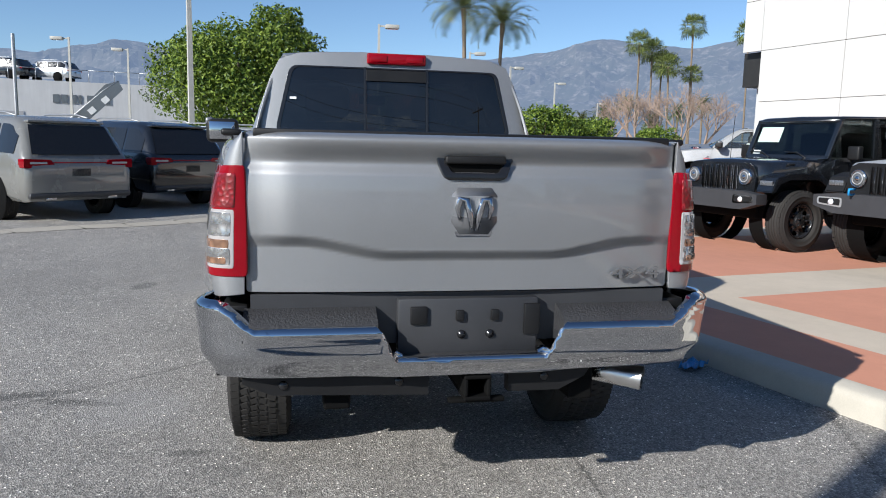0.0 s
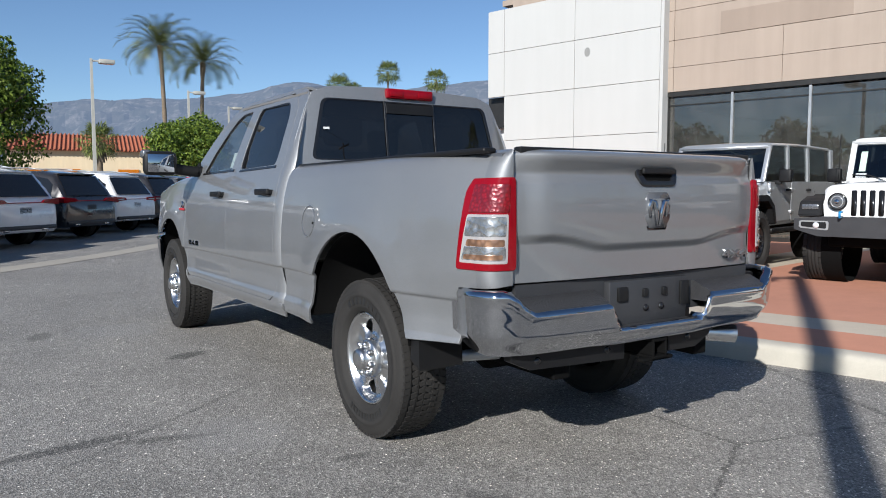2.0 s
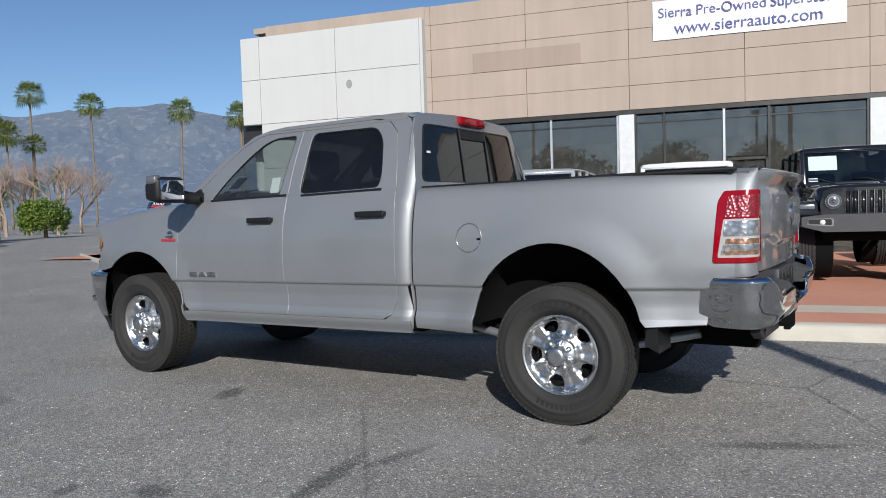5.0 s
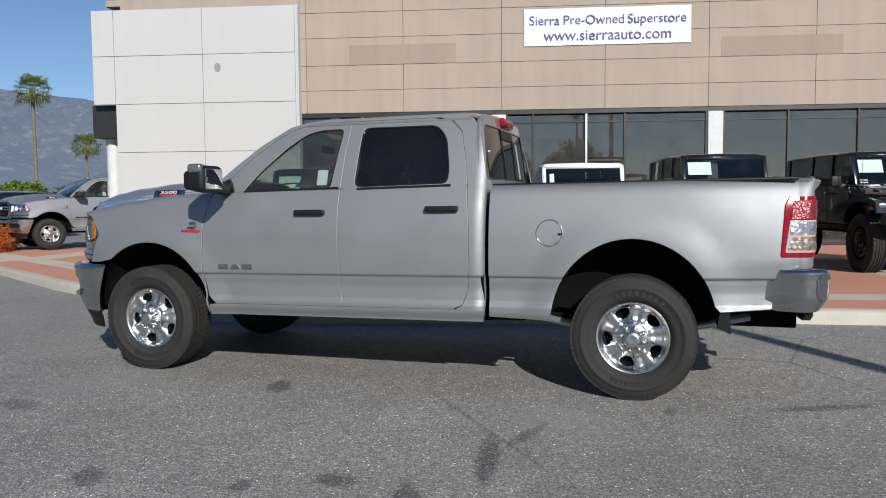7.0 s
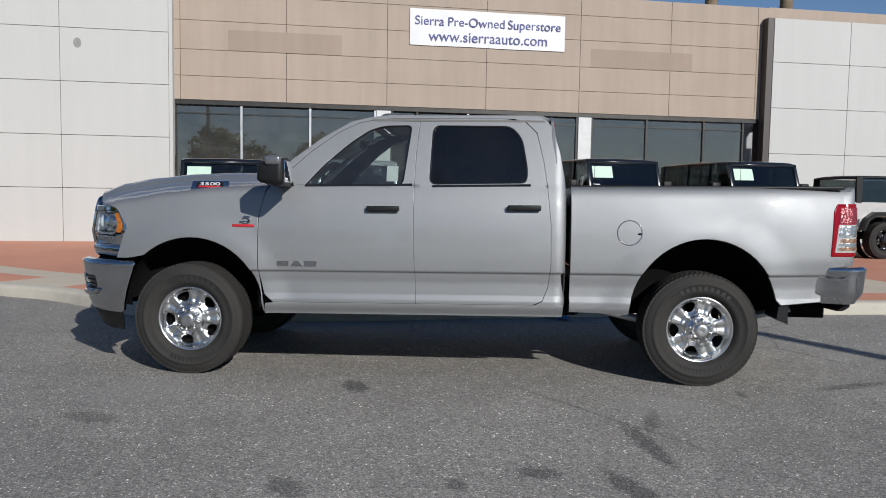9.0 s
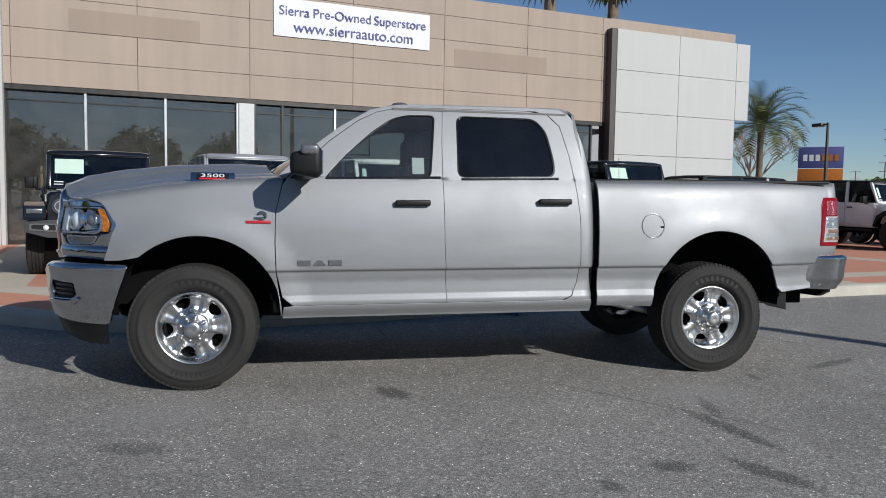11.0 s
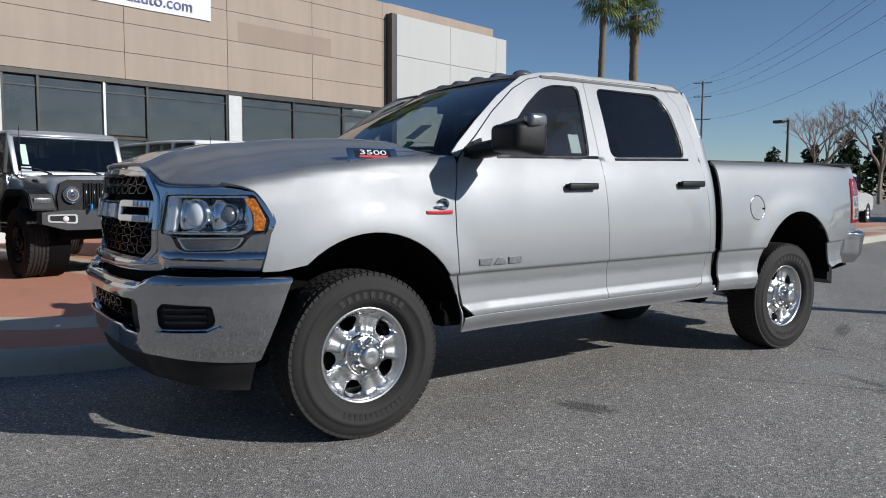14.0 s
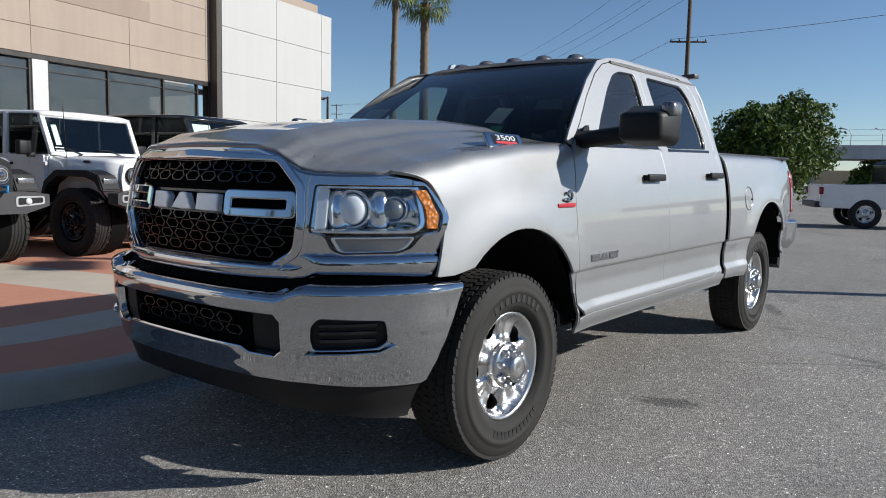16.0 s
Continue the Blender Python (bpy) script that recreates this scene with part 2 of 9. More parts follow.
M["amber"] = facets("amber_lens", (0.80, 0.24, 0.010), 0.25, 0.0, 60.0, 0.6)
M["clear_lens"] = car_paint("clear_lens_white", (0.36, 0.365, 0.375), 0, 0.15)
M["price_sheet"] = simple("pale_green_sheet", (0.46, 0.60, 0.50), 0.6, vary=0.1)
M["paper"] = simple("white_paper", (0.60, 0.61, 0.61), 0.7)
M["tint"] = glass("tinted_window", (0.030, 0.032, 0.034), paleness=0.006)
M["clear"] = glass("clear_window", (0.68, 0.74, 0.71), least=0.08, paleness=0.022)
M["mid_tint"] = glass("windshield_glass", (0.40, 0.45, 0.44))
M["pole_grey"] = simple("pole_paint", (0.40, 0.39, 0.35), 0.55)
M["pole_dark"] = simple("pole_bronze", (0.06, 0.05, 0.045), 0.5)
M["wood_pole"] = simple("weathered_pole", (0.10, 0.07, 0.05), 0.9, vary=0.3)
M["leaf"] = foliage("ficus_leaves", (0.022, 0.058, 0.008), (0.25, 0.33, 0.045))
M["olive_leaf"] = foliage("olive_leaves", (0.05, 0.06, 0.02), (0.26, 0.24, 0.09))
M["hedge_leaf"] = foliage("hedge_leaves", (0.014, 0.040, 0.007), (0.14, 0.20, 0.03))
M["leaf_dark"] = foliage("pine_needles", (0.012, 0.026, 0.010), (0.05, 0.075, 0.025))
M["palm_leaf"] = foliage("palm_fronds", (0.05, 0.075, 0.016), (0.26, 0.30, 0.085))
M["date_leaf"] = foliage("date_palm_fronds", (0.045, 0.06, 0.02), (0.19, 0.21, 0.08))
M["bark"] = simple("bark", (0.11, 0.08, 0.055), 0.95, vary=0.35, grain=30.0, bump=0.8, dist=0.02)
M["palm_bark"] = simple("palm_bark", (0.17, 0.13, 0.09), 0.95, vary=0.4, scale=3.0, grain=18.0, bump=0.9, dist=0.03)
M["flower"] = foliage("orange_flowers", (0.35, 0.06, 0.01), (0.55, 0.20, 0.03))
M["roof_tile"] = simple("terracotta_tile", (0.38, 0.12, 0.06), 0.85, vary=0.3, scale=3.0)
M["cream_wall"] = stucco("cream_stucco", (0.62, 0.50, 0.33))
M["grey_wall"] = stucco("grey_stucco", (0.48, 0.48, 0.48))
M["banner"] = simple("vinyl_banner", (0.62, 0.62, 0.63), 0.5, vary=0.05)
M["ink"] = simple("banner_ink", (0.07, 0.075, 0.22), 0.6)
M["white_paint"] = car_paint("white_car_paint", (0.78, 0.78, 0.77))
M["black_paint"] = car_paint("black_car_paint", (0.008, 0.009, 0.011), 0, 0.2)
M["silver_paint"] = car_paint("silver_car_paint", (0.50, 0.51, 0.52), 0.15, 0.3, 0.6)
M["steel_grey_paint"] = car_paint("steel_grey_paint", (0.15, 0.155, 0.165), 0.12, 0.3, 0.5)
M["stone_grey_paint"] = car_paint("stone_grey_paint", (0.155, 0.155, 0.145), 0, 0.25)
M["granite_paint"] = car_paint("granite_paint", (0.045, 0.042, 0.042), 0.1, 0.28, 0.4)
M["red_paint"] = car_paint("red_car_paint", (0.45, 0.012, 0.014), 0, 0.22)
M["sand_paint"] = car_paint("pale_grey_paint", (0.46, 0.45, 0.44), 0, 0.25)


# ---- mesh helpers ----
def thing(name, at, label, category, group="", turn=0.0, kind=""):
    """An Empty at the base of a thing, which parents its parts."""
    ob = new(name)
    ob.matrix_world = pose(*at, 0, 0, turn)
    ob.empty_display_size = 0.2
    return tagged(ob, label, category, group, kind)


def link_mesh(name, bm, material, parent=None, label="", smooth=False, angle=35.0):
    me = bpy.data.meshes.new(name)
    if smooth:
        for f in bm.faces:
            f.smooth = True
        lim = radians(angle)
        for e in bm.edges:
            if len(e.link_faces) == 2 and e.calc_face_angle(0.0) > lim:
                e.smooth = False
    bm.to_mesh(me)
    bm.free()
    for m in material if isinstance(material, (list, tuple)) else [material]:
        me.materials.append(m)
    ob = new(name, me)
    if parent is not None:
        ob.parent = parent
    if label:
        ob["label"] = label
    return ob


def part(name, bm, material, parent, label="", smooth=True, angle=35.0):
    return link_mesh(name, bm, material, parent, label, smooth, angle)


def share(ob, m, parent=None):
    """Another part on the same mesh."""
    o = new(ob.name.split(".")[0], ob.data)
    o.parent = parent or ob.parent
    o.matrix_basis = m
    if "label" in ob:
        o["label"] = ob["label"]
    return o


def box(bm, x0, x1, y0, y1, z0, z1, bevel=0.0, seg=2, m=None):
    mat = Matrix.LocRotScale(((x0 + x1) / 2, (y0 + y1) / 2, (z0 + z1) / 2), None, (abs(x1 - x0), abs(y1 - y0), abs(z1 - z0)))
    vs = bmesh.ops.create_cube(bm, size=1.0, matrix=(m @ mat) if m is not None else mat)["verts"]
    if bevel:
        es = list({e for v in vs for e in v.link_edges})
        bmesh.ops.bevel(bm, geom=es, offset=bevel, segments=seg, affect="EDGES", profile=0.5)
    return bm


def prism(bm, pts, depth, m=None, bevel=0.0):
    """A polygon in the xy plane raised by depth along z, then placed by m."""
    m = m or Matrix()
    lo = [bm.verts.new(m @ Vector((x, y, 0))) for x, y in pts]
    hi = [bm.verts.new(m @ Vector((x, y, depth))) for x, y in pts]
    n = len(pts)
    fs = [bm.faces.new(list(reversed(lo))), bm.faces.new(hi)]
    fs += [bm.faces.new((lo[i], lo[(i + 1) % n], hi[(i + 1) % n], hi[i])) for i in range(n)]
    if bevel:
        es = [e for e in fs[1].edges]
        bmesh.ops.bevel(bm, geom=es, offset=bevel, segments=2, affect="EDGES", profile=0.5)
    return bm


def ring_strip(bm, rings, closed=True, cap=True):
    """Skin a list of rings of points."""
    vs = [[bm.verts.new(p) for p in r] for r in rings]
    n = len(vs[0])
    for a, b in zip(vs, vs[1:]):
        for i in range(n if closed else n - 1):
            j = (i + 1) % n
            bm.faces.new((a[i], a[j], b[j], b[i]))
    if cap and closed:
        bm.faces.new(list(reversed(vs[0])))
        bm.faces.new(vs[-1])
    return vs


def tube(bm, pts, r, n=8, cap=True):
    """A round bar along points; r is one radius or one for each point."""
    pts = [Vector(p) for p in pts]
    rings = []
    for i, p in enumerate(pts):
        d = (pts[min(i + 1, len(pts) - 1)] - pts[max(i - 1, 0)]).normalized()
        a = d.orthogonal().normalized() if i == 0 else (a - d * a.dot(d)).normalized()
        b = d.cross(a)
        k = r if isinstance(r, (int, float)) else r[i]
        rings.append([p + (a * math.cos(t) + b * math.sin(t)) * k for t in (2 * math.pi * j / n for j in range(n))])
    ring_strip(bm, rings, True, cap)
    return bm


def lathe(bm, profile, n=32, m=None, cap=False):
    """Turn (radius, height) points round the z axis."""
    m = m or Matrix()
    rings = [[m @ Vector((r * math.cos(t), r * math.sin(t), h)) for t in (2 * math.pi * j / n for j in range(n))] for r, h in profile]
    ring_strip(bm, rings, True, cap)
    return bm


def fresh():
    return bmesh.new()


# ---- the setting: ground, pad, building ----
FAC0, FACD, FACN = Vector((13.554, 6.946, 0)), Vector((0.2195, -0.9756, 0)), Vector((-0.9756, -0.2195, 0))
FACM = Matrix(((FACD.x, -FACN.x, 0, FAC0.x), (FACD.y, -FACN.y, 0, FAC0.y), (0, 0, 1, 0), (0, 0, 0, 1)))   # s along the facade, depth into it, height


def smooth_line(pts, n=6):
    """A Catmull-Rom line through points of the plan."""
    pts = [Vector((*p, 0)) for p in pts]
    out = []
    for i in range(len(pts) - 1):
        p0, p1, p2, p3 = pts[max(i - 1, 0)], pts[i], pts[i + 1], pts[min(i + 2, len(pts) - 1)]
        for k in range(n):
            t = k / n
            out.append(0.5 * ((2 * p1) + (p2 - p0) * t + (2 * p0 - 5 * p1 + 4 * p2 - p3) * t * t + (3 * p1 - p0 - 3 * p2 + p3) * t ** 3))
    out.append(pts[-1])
    return out


bm = fresh()
bmesh.ops.create_grid(bm, x_segments=2, y_segments=2, size=3000)
ground = link_mesh("ground", bm, M["asphalt"])
tagged(ground, "dark grey worn asphalt of the parking lot with oil drips", "asphalt", kind="structure")

KERB = smooth_line([(12.5, 26), (8.6, 18.6), (5.0, 12.0), (3.15, 8.75), (2.5, 7.0), (1.95, 6.1), (1.45, 5.3), (1.27, 4.65), (1.33, 3.9), (1.62, 2.6),
                    (2.0, 1.15), (2.3, 0.0), (2.6, -1.1), (2.8, -2.4), (3.25, -5.1), (3.7, -7.4), (4.3, -10.6), (5.2, -15.5), (6.4, -22.0)])


def offset_line(d):
    """The kerb's line moved towards the building by d."""
    out = []
    for i, p in enumerate(KERB):
        a, b = KERB[max(i - 1, 0)], KERB[min(i + 1, len(KERB) - 1)]
        t = (b - a).normalized()
        out.append(p + Vector((-t.y, t.x, 0)) * d)
    return out


def pad_z(p):
    """The pad falls a little from the kerb to the building."""
    d = (p - FAC0).dot(FACN)
    return 0.05 + 0.095 * max(0.0, min(1.0, d / 10.0))


def strip_mesh(bm, a, b, i0=0, i1=None, drop=0.0):
    a, b = a[i0:i1], b[i0:i1]
    va = [bm.verts.new((p.x, p.y, pad_z(p) - drop)) for p in a]
    vb = [bm.verts.new((p.x, p.y, pad_z(p) - drop)) for p in b]
    for i in range(len(a) - 1):
        bm.faces.new((va[i], va[i + 1], vb[i + 1], vb[i]))


# kerb: a rounded concrete step
bm = fresh()
prof = [(0.0, -0.05), (0.012, 0.10), (0.022, 0.128), (0.05, 0.145), (0.19, 0.147)]
lines = [offset_line(d) for d, _ in prof]
rows = [[bm.verts.new((p.x, p.y, h if h < 0.14 else pad_z(p) + h - 0.145 + 0.003)) for p in ln] for ln, (_, h) in zip(lines, prof)]
for ra, rb in zip(rows, rows[1:]):
    for i in range(len(ra) - 1):
        bm.faces.new((ra[i], ra[i + 1], rb[i + 1], rb[i]))
kerb = link_mesh("kerb", bm, M["kerb"], smooth=True)
tagged(kerb, "worn grey concrete kerb along the display pad", "kerb", kind="structure")

pad = thing("pavement", (0, 0, 0), "salmon and cream coloured concrete display pad", "pavement", kind="structure")
O1, O2, O3 = offset_line(0.19), offset_line(0.93), offset_line(1.5)
NK = len(KERB)
FIELD = [p - FACN * ((p - FAC0).dot(FACN) + 0.35) for p in O3]


def slab(name, a, b, i0, i1, mat, label=""):
    bm = fresh()
    strip_mesh(bm, a, b, i0, i1)
    return part(name, bm, mat, pad, label, False)


def kerb_index(y):
    return min(range(NK), key=lambda i: abs(KERB[i].y - y))


bands = [(kerb_index(a), kerb_index(b)) for a, b in ((21.0, 20.3), (14.6, 13.9), (7.9, 7.1), (2.75, 1.75), (-4.4, -5.2), (-9.2, -10.2), (-15.2, -16.2))]
cuts = sorted({0, NK - 1, *[i for b in bands for i in b]})
for i0, i1 in zip(cuts, cuts[1:]):
    light = (i0, i1) in bands
    slab("concrete_slab", O1, O2, i0, i1 + 1, M["cream"] if light else M["salmon"])
    slab("concrete_slab", O3, FIELD, i0, i1 + 1, M["cream"] if light else M["salmon"])
for i0 in range(0, NK - 1, 6):
    slab("concrete_slab", O2, O3, i0, min(i0 + 7, NK), M["cream"])

# concrete gutter along the parked row
bm = fresh()
gl = [(-9.0, 4.4), (-4.9, 8.5), (-2.6, 9.9), (0.75, 13.7), (3.7, 18.5), (9.0, 27.0), (16.0, 38.5)]
ga = smooth_line(gl, 3)
for i in range(len(ga) - 1):
    t = (ga[i + 1] - ga[i]).normalized()
    n = Vector((-t.y, t.x, 0)) * 0.28
    q = [ga[i] - n, ga[i + 1] - n, ga[i + 1] + n, ga[i] + n]
    bm.faces.new([bm.verts.new((p.x, p.y, 0.006)) for p in q])
gutter = link_mesh("gutter", bm, M["gutter"])
tagged(gutter, "pale concrete gutter strip across the asphalt", "gutter", kind="structure")


# ---- the showroom building ----
def facade_mesh(name, bm, mat, parent=None, label="", smooth=False):
    ob = link_mesh(name, bm, mat, parent, label, smooth)
    if parent is None:
        ob.matrix_world = FACM
    return ob


showroom = new("showroom")
showroom.matrix_world = FACM
tagged(showroom, "flat-roofed showroom with tan panels, white end panels and dark windows", "building", kind="structure")
TOP, HEAD = 7.05, 3.72
ROWS_Z = [3.78, 4.40, 5.08, 5.83, 6.52, TOP]
COLS = [-2.88, -2.71, 0.0, 2.69, 5.46, 8.18, 10.92, 13.64, 13.98]
# tan panels, each with a recessed joint
for c0, c1 in zip(COLS, COLS[1:]):
    for z0, z1 in zip(ROWS_Z, ROWS_Z[1:]):
        bm = fresh()
        box(bm, c0 + 0.005, c1 - 0.005, 0.0, 0.10, z0 + 0.005, z1 - 0.005, 0.004, 1)
        facade_mesh("panel", bm, M["tan"], showroom)
bm = fresh()
box(bm, -2.88, 13.98, 0.03, 0.32, HEAD + 0.02, TOP - 0.01)
facade_mesh("panel_backing", bm, M["joint"], showroom)
for s0, s1, z0, z1 in ((-1.5, 1.46, 5.09, 5.62), (8.5, 11.6, 5.1, 5.6)):
    bm = fresh()
    box(bm, s0, s1, -0.004, 0.01, z0, z1)
    facade_mesh("repainted_patch", bm, M["tan_patch"], showroom, "darker repainted patch with a torn cable end")
# parapet cap and the block behind
bm = fresh()
box(bm, -8.5, 19.2, 0.11, 14.0, 6.9, TOP + 0.02)
facade_mesh("roof", bm, M["tan"], showroom)
for s0, s1 in ((-8.05, -2.9), (14.0, 19.2)):
    bm = fresh()
    box(bm, s0, s1, 0.06, 0.4, 0.0, TOP + 0.03)
    facade_mesh("parapet", bm, M["tan"], showroom)
bm = fresh()
box(bm, -8.3, 19.0, 6.0, 13.9, 0.0, 6.9)
facade_mesh("back_block", bm, M["room"], showroom)
bm = fresh()
box(bm, -2.9, 14.0, 0.4, 6.0, 3.45, 3.6)
facade_mesh("showroom_ceiling", bm, M["room"], showroom)
bm = fresh()
box(bm, -2.9, 14.0, 0.1, 6.0, 0.0, 0.075)
facade_mesh("showroom_floor", bm, M["gutter"], showroom)


def white_wing(cols, zs, s_over, z_over, name):
    """White panels that stand a little proud of the tan wall; the top rows run on past the wall's end."""
    for c0, c1 in zip(cols, cols[1:]):
        for z0, z1 in zip(zs, zs[1:]):
            if s_over[0] <= c0 < s_over[1] and z1 <= z_over:
                continue
            bm = fresh()
            box(bm, c0 + 0.006, c1 - 0.006, -0.28, -0.2, z0 + 0.006, z1 - 0.006, 0.004, 1)
            facade_mesh("white_panel", bm, M["white_panel"], showroom)
    lo, hi = cols[0], cols[-1]
    bm = fresh()
    box(bm, lo + 0.02, hi - 0.02, -0.215, 0.06, z_over + 0.02, zs[-1] - 0.02)
    if s_over[0] <= lo:
        box(bm, cols[1] + 0.02, hi - 0.02, -0.215, 0.06, 0.02, z_over + 0.02)
    else:
        box(bm, lo + 0.02, cols[-2] - 0.02, -0.215, 0.06, 0.02, z_over + 0.02)
    facade_mesh("panel_backing", bm, M["joint"], showroom)


WZ = [0.03, 1.42, 2.76, 4.10, 5.43, 6.70]
white_wing([-8.74, -8.1, -5.56, -2.95], WZ, (-9, -8.2), 4.2, "north")
white_wing([14.0, 16.5, 18.97, 19.57], WZ, (18.9, 20), 4.2, "south")
# returns of the white wings; the south one coloured dark for its shade
for s0, s1, mat in ((-2.95, -2.86, M["white_panel"]), (13.80, 13.995, M["pole_dark"])):
    bm = fresh()
    box(bm, s0, s1, -0.27, 0.3, 0.03, 6.70, 0.004, 1)
    facade_mesh("wing_return", bm, mat, showroom)
bm = fresh()
lathe(bm, [(0.0, -0.004), (0.085, -0.004), (0.11, 0.0), (0.11, 0.012)], 18, Matrix.Translation((-5.14, -0.284, 5.06)) @ pose(0, 0, 0, -90, 0, 0) @ Matrix.Diagonal((0.85, 1.15, 1, 1)))
facade_mesh("patched_hole", bm, M["filler"], showroom, "grey filler patch on the white panel")
# soffit box and round grey column at the end of the north wing
bm = fresh()
box(bm, -8.95, -8.12, 0.0, 1.2, 3.2, 4.12, 0.01)
# dark colour put on for the shaded recess under the overhang
facade_mesh("soffit_box", bm, M["alu"], showroom)
bm = fresh()
lathe(bm, [(0.2, 0.0), (0.2, 2.7), (0.2, 3.2)], 28, Matrix.Translation((-8.62, 0.5, 0)))
facade_mesh("column", bm, M["post"], showroom, smooth=True)

# shop windows: posts, mullions, panes, door
bm = fresh()
box(bm, -2.88, 13.98, 0.0, 0.10, 3.66, 3.775, 0.005)
facade_mesh("window_head", bm, M["alu"], showroom)
for s in (2.41, 8.18):
    bm = fresh()
    box(bm, s, s + 0.39, -0.02, 0.25, 0.05, 3.66, 0.01)
    facade_mesh("post", bm, M["post"], showroom)
MULL = [-2.86, -1.17, 0.63, 2.38, 2.83, 3.54, 4.97, 6.0, 8.15, 8.6, 10.27, 12.06, 13.32, 13.78]
for s in MULL:
    bm = fresh()
    box(bm, s - 0.03, s + 0.03, 0.02, 0.13, 0.05, 3.66, 0.004, 1)
    facade_mesh("mullion", bm, M["alu_light"] if s in (-1.17, 0.63, 2.38, 4.97) else M["alu"], showroom)
for s0, s1 in zip(MULL, MULL[1:]):
    if s1 - s0 < 0.5:
        continue
    win = new("window")
    win.parent = showroom
    for z0, z1 in ((0.15, 2.43), (2.47, 3.62)) if s0 == 4.97 else ((0.15, 3.42), (3.45, 3.62)):
        bm = fresh()
        box(bm, s0 + 0.03, s1 - 0.03, 0.07, 0.078, z0, z1)
        pane = part("pane", bm, M["shop_glass"], win, "", False)
        pane.visible_shadow = False
    bm = fresh()
    box(bm, s0 + 0.03, s1 - 0.03, 0.04, 0.11, 3.42, 3.45)
    box(bm, s0 + 0.03, s1 - 0.03, 0.03, 0.12, 0.05, 0.15)
    part("window_frame", bm, M["alu"], win, "", False)
bm = fresh()
for a, b, c, d in ((5.0, 5.06, 0.06, 2.43), (5.92, 5.98, 0.06, 2.43), (5.0, 5.98, 2.36, 2.43), (5.0, 5.98, 0.06, 0.26), (5.0, 5.98, 1.38, 1.44)):
    box(bm, a, b, 0.0, 0.12, c, d, 0.004, 1)
facade_mesh("door", bm, M["alu"], showroom)
bm = fresh()
tube(bm, [(5.86, -0.05, 1.0), (5.86, -0.05, 1.3)], 0.012)
facade_mesh("door_handle", bm, M["alu_light"], showroom)
for k, w in enumerate((0.26, 0.36, 0.44)):
    bm = fresh()
    box(bm, 5.35, 5.35 + w, 0.06, 0.065, 2.05 - 0.09 * k, 2.09 - 0.09 * k)
    facade_mesh("door_lettering", bm, M["paper"], showroom)
# interior partition and pale furniture seen dimly behind the glass
for s0, s1, z1 in ((-2.4, -1.9, 2.6), (6.4, 7.0, 2.9), (10.8, 11.3, 2.6)):
    bm = fresh()
    box(bm, s0, s1, 3.0, 3.4, 0.08, z1, 0.02)
    facade_mesh("interior_pier", bm, M["cream_wall"], showroom)


def text_mesh(body, size, mat, m, parent=None, name="lettering", depth=0.002, align="LEFT", space=1.0):
    cu = bpy.data.curves.new(name, "FONT")
    cu.body, cu.size, cu.extrude, cu.align_x = body, size, depth, align
    cu.space_character = space
    tmp = bpy.data.objects.new(name, cu)
    scene.collection.objects.link(tmp)
    me = bpy.data.meshes.new_from_object(tmp.evaluated_get(bpy.context.evaluated_depsgraph_get()))
    bpy.data.objects.remove(tmp)
    bpy.data.curves.remove(cu)
    me.materials.clear()
    me.materials.append(mat)
    ob = new(name, me)
    ob.parent = parent
    ob.matrix_basis = m
    return ob


# the banner, slightly slack
banner = new("banner")
banner.matrix_world = FACM
tagged(banner, "white vinyl banner with blue lettering on the tan wall", "banner")
bm = fresh()
nx, nz = 24, 6
grid = [[bm.verts.new((3.30 + 4.40 * i / nx, -0.03 - 0.012 * math.sin(i * 1.1) * math.sin(math.pi * k / nz), 5.47 + 0.98 * k / nz - 0.004 * math.sin(math.pi * i / nx * 4))) for i in range(nx + 1)] for k in range(nz + 1)]
for k in range(nz):
    for i in range(nx):
        bm.faces.new((grid[k][i], grid[k][i + 1], grid[k + 1][i + 1], grid[k + 1][i]))
part("sheet", bm, M["banner"], banner)
FLAT = pose(0, 0, 0, 90, 0, 0)
for words, size, z in ((("Sierra", "Pre-Owned", "Superstore"), 0.345, 6.02), (("www.sierraauto.com",), 0.40, 5.60)):
    obs = [text_mesh(wd, size, M["ink"], Matrix(), banner, "lettering") for wd in words]
    wide = [max(q.co.x for q in o.data.vertices) for o in obs]
    x = 5.5 - (sum(wide) + 0.26 * size * (len(words) - 1)) / 2
    for o, w in zip(obs, wide):
        o.matrix_basis = Matrix.Translation((x, -0.05, z)) @ FLAT
        x += w + 0.26 * size


# ---- curved panels ----
RAKE = 0.0095


def rake(p):
    """The truck stands a little higher at the tail."""
    return Vector((p[0], p[1], p[2] + RAKE * (1.9 - p[1])))


def flat(p):
    return Vector(p)


